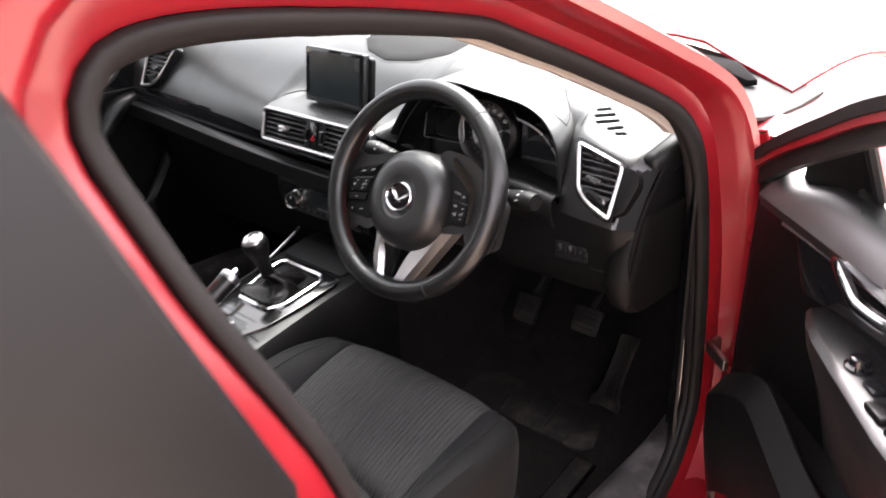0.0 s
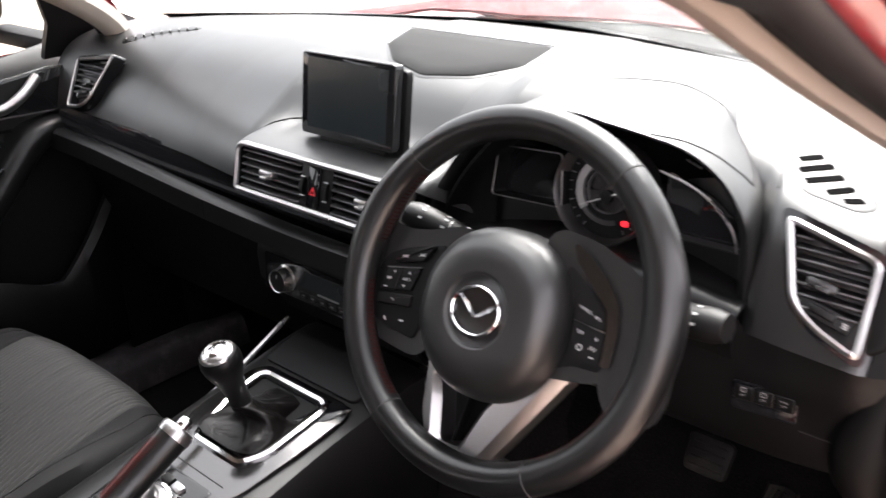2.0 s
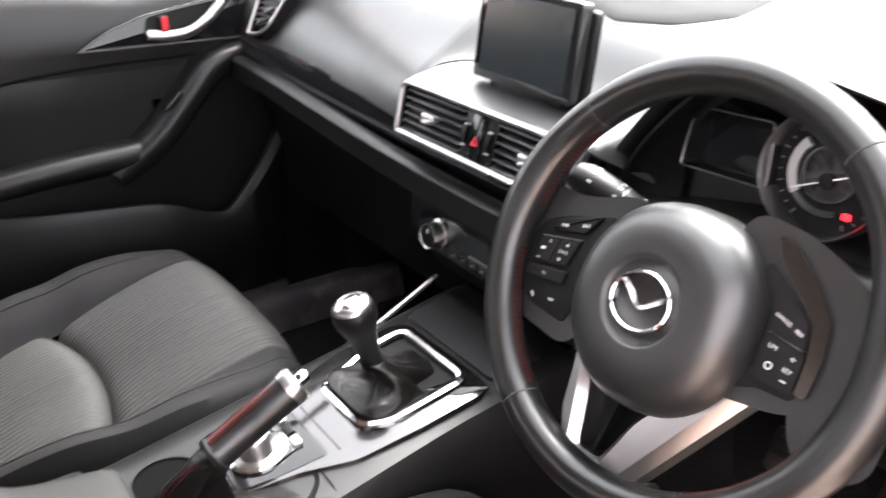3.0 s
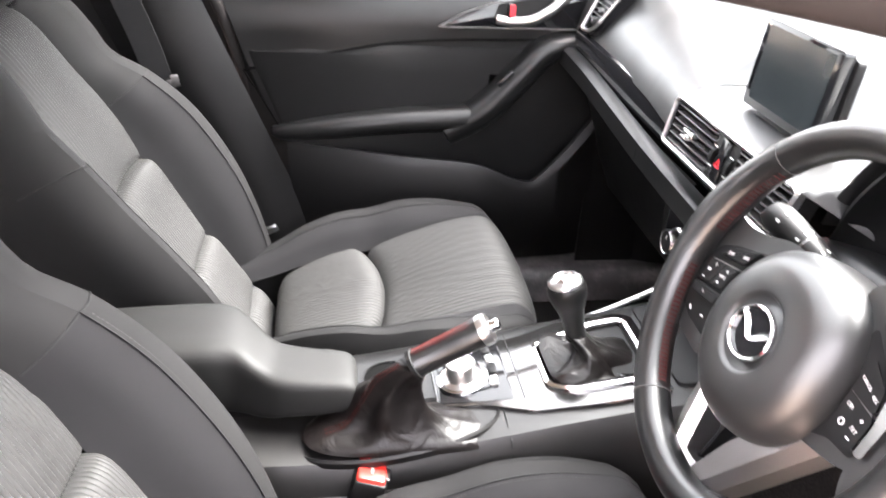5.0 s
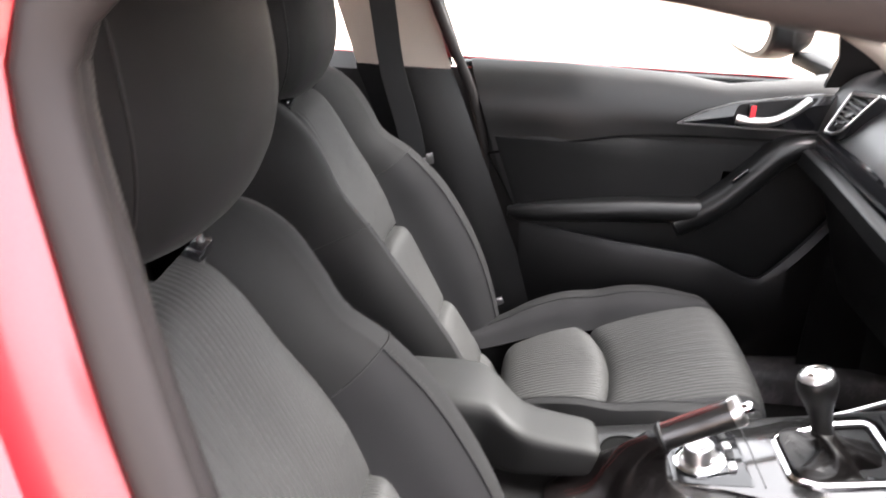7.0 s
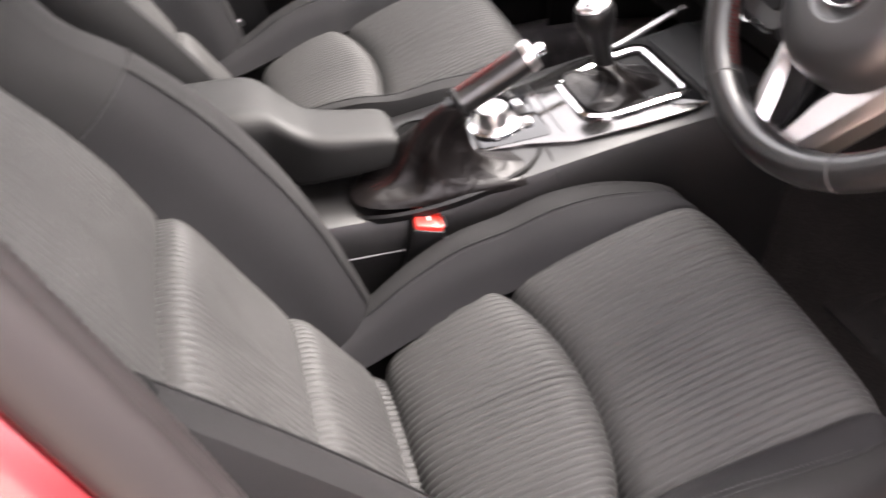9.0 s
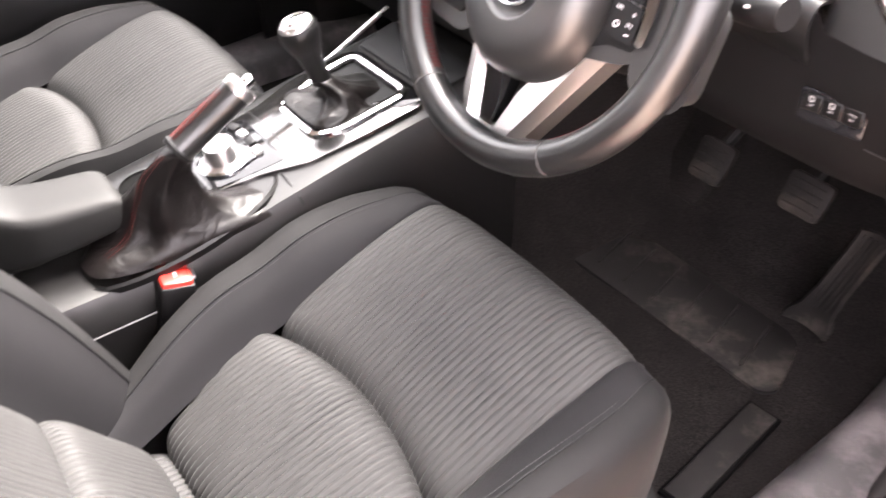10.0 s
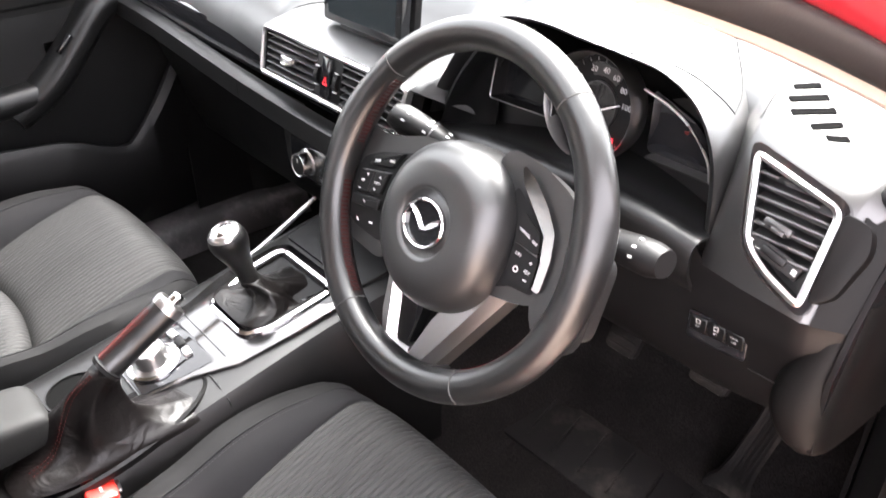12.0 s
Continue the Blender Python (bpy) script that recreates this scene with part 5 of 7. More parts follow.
for x, y, dr in ((-0.109, 0.0088, -1), (-0.093, 0.0138, 1)):
    part("button_mark", join(side_tri(x, y, 0.0017, dr), side_tri(x + 0.0026 * dr, y + 0.0008 * dr, 0.0017, dr), rbox((0.0007, 0.0036, 0.0004), M_W @ pose(x + 0.0050 * dr, y + 0.0014 * dr, -0.0033), 0)), PRINT, pdl, "track skip mark")
part("button_mark", tri_(-0.1005, -0.0060, 0.0018, 1), PRINT, pdl)
part("button_mark", tri_(-0.1040, -0.0200, 0.0018, -1), PRINT, pdl)
writing("button_word", "INFO", 0.0042, M_W @ pose(-0.1022, -0.0130, -0.0033, 0, 0, 8), PRINT, pdl)
writing("button_word", "+", 0.0070, M_W @ pose(-0.1190, -0.0095, -0.0033), PRINT, pdl)
part("button_mark", rbox((0.0038, 0.0009, 0.0004), M_W @ pose(-0.1255, -0.0258, -0.0033, 0, 0, 8), 0), PRINT, pdl)
part("button_mark", prism([(-0.1262, -0.0185), (-0.1215, -0.0175), (-0.1215, -0.0150), (-0.1262, -0.0160)], -0.0036, -0.0031, M_W), PRINT, pdl)
for x, y, w_, turn in ((-0.113, -0.0355, 0.0042, -20), (-0.1190, -0.0565, 0.0048, -40), (-0.0985, -0.0530, 0.0052, 5)):
    part("button_mark", rbox((w_, 0.0016, 0.0004), M_W @ pose(x, y, -0.0033 if y > -0.05 else -0.0070, 0, 0, turn), 0), PRINT if y < -0.05 else TICK, pdl)
# lower silver spoke
def fork(pts, n_):
    o_ = rounded(pts, 0.005, 4)
    return [tuple(M_W @ Vector((q[0], q[1], n_))) for q in o_]
outer_ = [(-0.066, -0.060), (-0.056, -0.125), (-0.040, -0.163), (0.020, -0.158), (0.052, -0.102), (0.088, -0.038)]
mid_ = [(-0.060, -0.062), (-0.050, -0.124), (-0.035, -0.157), (0.016, -0.150), (0.044, -0.100), (0.078, -0.038)]
lipf_ = [(-0.050, -0.085), (-0.043, -0.108), (-0.032, -0.151), (0.000, -0.150), (0.016, -0.103), (0.030, -0.080)]
hole_ = [(-0.045, -0.085), (-0.037, -0.108), (-0.027, -0.146), (-0.005, -0.145), (0.010, -0.103), (0.024, -0.080)]
part("lower_spoke", loft([fork(outer_, -0.046), fork(outer_, -0.024), fork(mid_, -0.012), fork(lipf_, -0.011), fork(hole_, -0.020), fork(hole_, -0.045)], True), SATIN, wheel, "satin silver forked lower spoke", angle=28)
part("spoke_back", prism(rounded(hole_, 0.004, 3), -0.047, -0.043, M_W), DEEP, wheel)
part("spoke_rib", prism([(-0.016, -0.075), (-0.013, -0.075), (-0.018, -0.147), (-0.021, -0.147)][::-1], -0.044, -0.030, M_W), DEEP, wheel)
part("spoke_insert", puffed(rounded([(-0.050, -0.166), (0.058, -0.166), (0.064, -0.146), (0.048, -0.132), (0.034, -0.141), (-0.004, -0.1555), (-0.034, -0.157), (-0.050, -0.150)], 0.005, 3), -0.018, 0.004, 0.006, M_W), LEATHER, wheel, "black leather at the foot of the spoke")
# column shroud and stalks
col = thing("steering_column", (0.3685, 0.13, 0.88), "black plastic steering column shroud with stalks", "steering column")
rows = []
for d, w_, h_ in ((-0.035, 0.040, 0.040), (-0.06, 0.048, 0.045), (-0.10, 0.058, 0.048), (-0.16, 0.062, 0.050), (-0.22, 0.066, 0.055)):
    rows.append([tuple(M_W @ Vector((w_ * math.copysign(abs(math.cos(a)) ** 0.6, math.cos(a)), -0.022 + h_ * math.copysign(abs(math.sin(a)) ** 0.6, math.sin(a)), d))) for a in np.linspace(0, 2 * math.pi, 28, endpoint=False)])
part("shroud", loft(rows, True, True), HARD, col)
def stalk(path, mat_tip, marks, dirx):
    p = spline([M_W @ Vector(q) for q in path], 14)
    rr = np.interp(np.linspace(0, 1, 14), [0, 0.25, 0.55, 0.8, 0.97, 1], [0.009, 0.011, 0.0145, 0.0175, 0.0175, 0.014])
    rings_ = []
    t = p[-1] - p[0]
    t /= np.linalg.norm(t)
    a_ = np.cross(t, (0, 0, 1.0))
    a_ /= np.linalg.norm(a_)
    b_ = np.cross(a_, t)
    for q, r in zip(p, rr):
        rings_.append([tuple(q + r * math.cos(k) * a_ + 0.85 * r * math.sin(k) * b_) for k in np.linspace(0, 2 * math.pi, 20, endpoint=False)])
    s_ = part("stalk", loft(rings_, True, True), HARD, col, "black control stalk")
    up_ = b_ * 0.85 - np.array((0, 0.55, 0))
    up_ -= (up_ @ t) * t
    up_ /= np.linalg.norm(up_)
    for u in marks:
        q = np.array([np.interp(u, np.linspace(0, 1, 14), p[:, c_]) for c_ in range(3)])
        r = float(np.interp(u, np.linspace(0, 1, 14), rr))
        for da in (-0.5, 0.15, 0.7):
            n_ = up_ * math.cos(da) + np.cross(t, up_) * math.sin(da)
            rad = 1 / math.sqrt(((n_ @ a_) / r) ** 2 + ((n_ @ b_) / (0.85 * r)) ** 2)
            part("stalk_mark", rbox((0.0042, 0.0022, 0.0006), plane_pose(q + n_ * (rad + 0.0002), t, n_), 0), PRINT, s_)
    q = p[8]
    part("stalk_ring", loft([[tuple(q + dd * t + 1.01 * rr[8] * math.cos(k) * a_ + 0.86 * rr[8] * math.sin(k) * b_) for k in np.linspace(0, 2 * math.pi, 20, endpoint=False)] for dd in (-0.0008, 0.0008)], True, True), CHROMEDARK, s_)
stalk([(-0.050, 0.024, -0.110), (-0.105, 0.038, -0.082), (-0.166, 0.048, -0.055)], HARD, (0.48, 0.66, 0.86), -1)
stalk([(0.040, 0.012, -0.085), (0.10, 0.024, -0.075), (0.184, 0.032, -0.066)], HARD, (0.50, 0.66, 0.84), 1)

# ---- front seats ----


def seat(x0, dy, back_y, recline, label, head=(0.0, 0.0)):
    st_ = thing("front_seat", (x0, -0.2 + dy, 0.335), label, "car seat", "front seats")
    # cushion
    FRONT = spline([(0.030, 0.440, 0), (0.052, 0.490, 0), (0.054, 0.540, 0), (0.036, 0.580, 0), (0.004, 0.598, 0), (-0.05, 0.590, 0), (-0.11, 0.572, 0), (-0.165, 0.552, 0), (-0.198, 0.536, 0), (-0.212, 0.516, 0), (-0.213, 0.506, 0)], 44)
    REAR = spline([(-0.213, 0.506, 0), (-0.215, 0.520, 0), (-0.224, 0.533, 0), (-0.245, 0.537, 0), (-0.29, 0.527, 0), (-0.33, 0.512, 0), (-0.355, 0.499, 0), (-0.368, 0.484, 0), (-0.372, 0.462, 0)], 32)

    def half(y):
        return float(np.interp(y, [-0.46, -0.40, -0.214, -0.05, 0.03, 0.06], [0.100, 0.112, 0.150, 0.158, 0.158, 0.150]))

    def bow(y):
        return float(np.interp(y, [-0.45, -0.33, -0.214, -0.12, 0.0], [0, 0.006, 0.028, 0.012, 0]))

    def ribbed(curve):
        n = 40 * 6 + 1
        g_ = np.gradient(curve[:, :2], axis=0)
        rows_ = []
        for (y, z, _), (ty, tz) in zip(curve, g_):
            ln_ = math.hypot(ty, tz)
            ny, nz = tz / ln_, -ty / ln_
            if nz < -0.2 and y < 0.0:
                ny, nz = -ny, -nz
            h = half(y)
            r_ = []
            for k in range(n):
                u = -1 + 2 * k / (n - 1)
                d_ = rib(u * h / 0.0083 + 0.5, 1.0, 0.0026) + 0.006 * (1 - u * u) - 0.005 * abs(u) ** 8
                r_.append((x0 + u * h, y + dy + bow(y) * (1 - u * u) + ny * d_, z + nz * d_))
            rows_.append(r_)
        return sheet(rows_, 0.012)

    c1 = part("cushion_front_panel", ribbed(FRONT), FABRIC, st_, "grey-black corded fabric")
    part("cushion_rear_panel", ribbed(REAR), FABRIC, st_, "grey-black corded fabric")

    prof_y = [0.052, 0.040, 0.010, -0.03, -0.08, -0.14, -0.20, -0.26, -0.32, -0.38, -0.44, -0.48]
    top_z = [0.520, 0.570, 0.597, 0.592, 0.582, 0.563, 0.540, 0.535, 0.524, 0.508, 0.496, 0.490]
    crest = [-0.03, -0.012, -0.006, 0.004, 0.018, 0.034, 0.044, 0.046, 0.040, 0.028, 0.018, 0.01]
    wide = [0.175, 0.200, 0.222, 0.238, 0.246, 0.246, 0.238, 0.224, 0.206, 0.184, 0.165, 0.155]
    for s in (-1, 1):
        inn_, outr, pipe = [], [], []
        for y, z, c, w in zip(prof_y, top_z, crest, wide):
            h = half(y)
            m_ = h + (w - h) * 0.48
            a = spline([(h - 0.003, z - 0.012, 0), (h + 0.004, z - 0.002, 0), (h + (m_ - h) * 0.5, z + c * 0.50, 0), (m_, z + c * 0.88, 0)], 8)
            b = spline([(m_, z + c * 0.88, 0), (m_ + 0.004, z + c * 0.94, 0), (h + (w - h) * 0.76, z + c * 1.02, 0), (w - 0.006, z + c * 0.55 - 0.012, 0), (w, z - 0.045, 0), (w - 0.004, 0.45, 0), (w - 0.02, 0.40, 0)], 16)
            inn_.append([(x0 + s * p[0], y + dy, p[1]) for p in a])
            outr.append([(x0 + s * p[0], y + dy, p[1]) for p in b])
            pipe.append((x0 + s * m_, y + dy, z + c * 0.90))
        sm = lambda rs: [list(q) for q in np.stack([spline([r[j] for r in rs], 40) for j in range(len(rs[0]))], 1)]
        part("cushion_bolster_inner", sheet(sm(inn_), 0.01 * s), CLOTHIN, st_, "smooth dark grey cloth")
        ob_ = part("cushion_bolster", sheet(sm(outr), 0.01 * s), CLOTH, st_, "black cloth side bolster")
        part("piping", tube(spline(pipe, 90), 0.0010, 6), DEEP, ob_)
        stc = spline(pipe, 260)
        part("stitching", join(*[tube([stc[i] + np.array((-s * 0.006, 0, -0.0006)), stc[i + 1] + np.array((-s * 0.006, 0, -0.0006))], 0.0004, 4) for i in range(30, 200, 2)]), SEAMTHREAD, ob_, "fine grey stitching")
        if s * x0 < 0:
            continue
        side = [[(x0 + s * w, y + dy, z) for w, z in ((0.240, 0.455), (0.262, 0.445), (0.270, 0.41), (0.266, 0.365), (0.245, 0.345))] for y in np.linspace(0.0, -0.50, 8)]
        part("side_shield", sheet(side, 0.005 * s), HARD, st_, "black plastic seat side trim")
    front = [[(x0 + u, 0.035 + dy - 0.12 * (u / 0.24) ** 4 * 0.4, z) for u in np.linspace(-0.235, 0.235, 12)] for z in (0.46, 0.42, 0.38)]
    part("seat_front_trim", sheet(front, 0.01), DEEP, st_)
    for s in (-1, 1):
        part("seat_rail", join(rbox((0.036, 0.50, 0.03), pose(x0 + s * 0.205, -0.24 + dy, 0.342), 0.004), rbox((0.030, 0.05, 0.08), pose(x0 + s * 0.205, -0.06 + dy, 0.385), 0.004), rbox((0.03, 0.05, 0.09), pose(x0 + s * 0.205, -0.40 + dy, 0.385), 0.004)), DEEP, st_, "dark steel seat runner")

    # backrest, in its own frame: across, up the back, out of its face
    r = math.radians(recline)
    B_ = np.array((x0, back_y, 0.520))
    UP_, NN_ = np.array((0, -math.sin(r), math.cos(r))), np.array((0, math.cos(r), math.sin(r)))

    def at(u, s_, n_):
        return B_ + np.array((u, 0, 0)) + UP_ * s_ + NN_ * n_

    def hb(s_):
        return float(np.interp(s_, [-0.06, 0.07, 0.24, 0.30, 0.37, 0.43, 0.48, 0.54, 0.59], [0.114, 0.128, 0.142, 0.138, 0.122, 0.102, 0.090, 0.078, 0.074]))

    TIERS = [([(-0.115, 0.034), (-0.100, 0.036), (-0.080, 0.036), (-0.064, 0.030), (-0.056, 0.020)], 10), ([(-0.057, 0.016), (-0.053, 0.026), (-0.040, 0.030), (0.0, 0.028), (0.040, 0.026), (0.058, 0.020), (0.067, 0.006)], 20), ([(0.066, 0.004), (0.069, 0.012), (0.080, 0.015), (0.15, 0.017), (0.205, 0.018), (0.226, 0.013), (0.236, -0.002)], 26),
             ([(0.236, -0.004), (0.238, 0.001), (0.252, 0.006), (0.33, 0.016), (0.42, 0.020), (0.49, 0.022), (0.528, 0.014), (0.553, -0.008), (0.570, -0.04), (0.575, -0.07)], 46)]
    for pts_, k_ in TIERS:
        cv_ = spline([(a, b, 0) for a, b in pts_], k_)
        n = 36 * 6 + 1
        rows_ = []
        for s_, n_, _ in cv_:
            h = hb(s_)
            bw = float(np.interp(s_, [-0.06, 0.07, 0.24, 0.40], [0.004, 0.012, 0.018, 0]))
            rows_.append([tuple(at(u * h, s_ + bw * (1 - u * u), n_ + rib(u * h / 0.0078 + 0.5, 1.0, 0.0024) + 0.004 * (1 - u * u) - 0.012 * abs(u) ** 6)) for k, u in enumerate(np.linspace(-1, 1, n))])
        part("back_panel", sheet(rows_, 0.012), FABRIC, st_, "grey-black corded fabric")
    SS = [-0.05, 0.02, 0.10, 0.18, 0.26, 0.34, 0.40, 0.45, 0.50, 0.545, 0.58, 0.60]
    WW = [0.185, 0.205, 0.228, 0.246, 0.252, 0.240, 0.222, 0.222, 0.221, 0.210, 0.186, 0.150]
    CR = [0.056, 0.072, 0.083, 0.083, 0.076, 0.063, 0.046, 0.047, 0.043, 0.024, -0.012, -0.055]
    for s in (-1, 1):
        inn_, outr, pipe = [], [], []
        for s_, w, c in zip(SS, WW, CR):
            c *= 1 + (0.22 if s * x0 > 0 and s < 0 else 0.42 if s * x0 > 0 else 0) * max(0, min(1, (0.40 - s_) / 0.1))
            h = hb(s_)
            m_ = h + (w - h) * 0.52
            n0 = float(np.interp(s_, [0, 0.4, 0.5, 0.545, 0.58, 0.6], [0.0, 0.006, 0.008, -0.004, -0.03, -0.07]))
            a = spline([(h - 0.003, n0 - 0.010, 0), (h + 0.004, n0 + 0.001, 0), ((h + m_) / 2, n0 + (c - n0) * 0.55, 0), (m_, n0 + (c - n0) * 0.92, 0)], 8)
            b = spline([(m_, n0 + (c - n0) * 0.92, 0), (m_ + 0.004, n0 + (c - n0) * 0.96, 0), (h + (w - h) * 0.8, c, 0), (w, c - 0.035, 0), (w + 0.002, c - 0.075, 0), (w - 0.012, -0.085, 0), (w - 0.04, -0.110, 0)], 16)
            inn_.append([tuple(at(s * p[0], s_, p[1])) for p in a])
            outr.append([tuple(at(s * p[0], s_, p[1])) for p in b])
            pipe.append(tuple(at(s * m_, s_, n0 + (c - n0) * 0.92 + 0.001)))
        sm = lambda rs: [list(q) for q in np.stack([spline([r_[j] for r_ in rs], 44) for j in range(len(rs[0]))], 1)]
        inn_s, out_s = sm(inn_), sm(outr)
        part("back_bolster_inner", sheet(inn_s[:25], 0.01 * s), CLOTHIN, st_, "smooth dark grey cloth")
        part("shoulder_panel", sheet(inn_s[24:], 0.01 * s), CLOTH, st_, "black cloth shoulder panel")
        ob_ = part("back_bolster", sheet(out_s, 0.01 * s), CLOTH, st_, "black cloth side bolster")
        stc = spline(pipe, 260)
        part("piping", tube(stc[:146], 0.0008, 6), DEEP, ob_)
        part("shoulder_seam", tube([tuple(np.array(q) + NN_ * 0.0006) for q in inn_s[24][1:] + out_s[24][1:9]], 0.0010, 6), DEEP, ob_)
        part("stitching", join(*[tube([stc[i] + np.array((s * 0.006, 0.001, 0.001)), stc[i + 1] + np.array((s * 0.006, 0.001, 0.001))], 0.0004, 4) for i in range(8, 142, 2)]), SEAMTHREAD, ob_, "fine grey stitching")
    shell_ = []
    for s_, w in zip(SS, WW):
        shell_.append([tuple(at(u * (w - 0.035), s_, -0.11 - 0.02 * (1 - u * u) + (0.03 if s_ > 0.57 else 0))) for u in np.linspace(-1, 1, 13)])
    part("seat_back_shell", sheet(shell_, 0.006), CLOTH, st_, "black seat back")
    cap = [[tuple(at(u * 0.145, 0.575 + 0.03 * k, -0.05 - 0.075 * k2 - 0.012 * u * u)) for u in np.linspace(-1, 1, 13)] for k, k2 in ((0.0, 0.0), (0.6, 0.2), (0.9, 0.5), (0.7, 0.85), (0.2, 1.0))]
    part("back_top", sheet(cap, -0.006), CLOTH, st_, "black cloth seat top")
    # headrest on two posts
    hr = []
    for v, dep, w in ((0.0, 0.40, 0.60), (0.04, 0.62, 0.76), (0.12, 0.84, 0.88), (0.26, 0.97, 0.96), (0.42, 1.0, 1.0), (0.62, 1.0, 1.0), (0.8, 0.93, 0.97), (0.93, 0.74, 0.90), (1.0, 0.35, 0.72)):
        row = []
        chin = 0.034 * max(0, 1 - v / 0.5) ** 1.6
        for a in np.linspace(0, 2 * math.pi, 48, endpoint=False):
            cx, cy = math.copysign(abs(math.cos(a)) ** 0.62, math.cos(a)), math.copysign(abs(math.sin(a)) ** 0.70, math.sin(a))
            groove = 0.0025 * (math.exp(-((abs(cx) - 0.80) / 0.03) ** 2) if cy > 0 else 0)
            yy = HEAD_Y + back_y + 0.062 * dep * cy - 0.030 * v - 0.022 * cx * cx * (cy > 0) - (chin if cy > 0 else 0) - groove
            row.append((x0 + 0.150 * w * cx, yy + head[0], 1.016 + head[1] + 0.234 * v))
        hr.append(row)
    hr = [list(q) for q in np.stack([spline([r_[j] for r_ in hr], 26) for j in range(48)], 1)]
    hd = part("headrest", loft(hr, True, True), CLOTH, st_, "black cloth headrest")
    for j in (5, 19):
        part("headrest_seam", tube([hr[k][j] for k in range(2, 24)], 0.0012, 6), DEEP, hd)
    for s in (-1, 1):
        px = x0 + s * 0.077
        part("headrest_post", tube([(px, HEAD_Y + back_y - 0.005, 0.97), (px, HEAD_Y + back_y - 0.01, 1.06)], 0.006, 10), CHROME, st_, "steel headrest post")
        part("post_guide", rbox((0.034, 0.026, 0.016), pose(px, HEAD_Y + back_y - 0.010, 0.990, -recline * 0.5, 0, 0), 0.005, 2), PIANO, st_, "black headrest guide")
    return st_


HEAD_Y = -0.268
seat(0.370, 0.0, -0.432, 31, "black cloth driver's car seat with corded grey centre", (0.030, 0.020))
seat(-0.365, -0.045, -0.510, 31, "black cloth passenger seat with corded grey centre", (0.0, -0.034))

# seat belt buckles beside the seats
def buckle(x, y, z, tilt):
    b_ = thing("seat_belt_buckle", (x, y, z - 0.14), "black seat belt buckle with red release button", "seat belt buckle", "belt buckles")
    m = pose(x, y, z - 0.045, -tilt, 0, -8)
    part("buckle_case", rbox((0.052, 0.040, 0.09), m, 0.006, 2), HARD, b_)
    part("release_button", rbox((0.046, 0.034, 0.016), m @ pose(0, 0.0, 0.042), 0.004, 2), BUCKLE, b_, "red press button")
    part("button_mark", rbox((0.024, 0.003, 0.0006), m @ pose(0, 0.0, 0.0502), 0), PRINT, b_)
    part("buckle_slot", rbox((0.026, 0.005, 0.004), m @ pose(0, 0.0195, 0.044), 0.001, 1), SATIN, b_)
    part("buckle_stem", rbox((0.028, 0.012, 0.12), m @ pose(0, 0, -0.09), 0.003), DEEP, b_)
buckle(0.131, -0.292, 0.585, 12)
b2 = thing("seat_belt_tongue", (-0.64, -0.47, 0.47), "chrome seat belt anchor beside the passenger seat", "belt anchor")
part("anchor_plate", rbox((0.010, 0.036, 0.016), pose(-0.645, -0.44, 0.506, 25, 0, 0), 0.004), SATIN, b2)

# ---- centre console ----
con = thing("centre_console", (0.0, -0.12, 0.34), "black centre console with silver trim around the gear lever", "console")
def con_z(y):
    return float(np.interp(y, [-0.62, -0.30, -0.16, -0.05, 0.065, 0.16, 0.22], [0.600, 0.594, 0.617, 0.637, 0.657, 0.672, 0.676]))
rows = []
for y in np.linspace(-0.62, 0.20, 30):
    z = con_z(y)
    w = 0.130 + 0.010 * max(0, (y - 0.02) / 0.18)
    rows.append([(w * k, y, zz) for k, zz in ((-1.08, 0.36), (-1.05, z - 0.12), (-1.0, z - 0.060), (-0.93, z - 0.036), (-0.76, z - 0.014), (-0.60, z - 0.001), (-0.4, z), (0, z), (0.4, z), (0.80, z - 0.002), (0.95, z - 0.008), (1.03, z - 0.026), (1.07, z - 0.055), (1.08, z - 0.12), (1.08, 0.36))])
part("console_body", sheet(rows, -0.004), CONSOLE, con, "black moulded console")
ln1 = [(0.1405, y, con_z(y) - 0.043 + 0.012 * (y + 0.16)) for y in np.linspace(-0.50, -0.12, 20)]
part("console_line", tube(ln1, 0.0011, 6), CHROMEDARK, con, "thin bright edge line")
ln2 = spline([(-0.117, -0.10, 0.588), (-0.117, -0.047, 0.597), (-0.117, 0.035, 0.619), (-0.117, 0.08, 0.636), (-0.118, 0.175, 0.680)], 16)
part("console_rail", tube(ln2, 0.004, 8), SATIN, con, "satin silver side rail")
part("console_joint", tube([(0.04, -0.119, con_z(-0.119) + 0.001), (0.105, -0.119, con_z(-0.119) - 0.001), (0.128, -0.117, con_z(-0.119) - 0.013), (0.139, -0.113, con_z(-0.119) - 0.045), (0.141, -0.105, con_z(-0.119) - 0.09)], 0.0012, 6), DEEP, con)
TILT_C = math.degrees(math.atan(0.177))
M_C = Matrix.Translation((0.012, 0.0, con_z(0.0))) @ pose(0, 0, 0, TILT_C, 0, 0)
plate = rounded([(-0.082, -0.020), (-0.066, -0.075), (-0.060, -0.200), (0.050, -0.200), (0.062, -0.145), (0.090, -0.085), (0.098, -0.010), (0.102, 0.075), (0.085, 0.088), (-0.066, 0.088), (-0.080, 0.070)], 0.010, 4)
part("trim_plate", prism(plate, -0.004, 0.0035, M_C, 0.0015), BRUSHED, con, "polished silver console plate")
part("controller_panel", prism(rounded([(-0.058, -0.197), (0.046, -0.197), (0.056, -0.148), (0.062, -0.104), (-0.056, -0.104)], 0.006), 0.0, 0.0046, M_C, 0.001), PIANO, con, "gloss black panel round the controller")
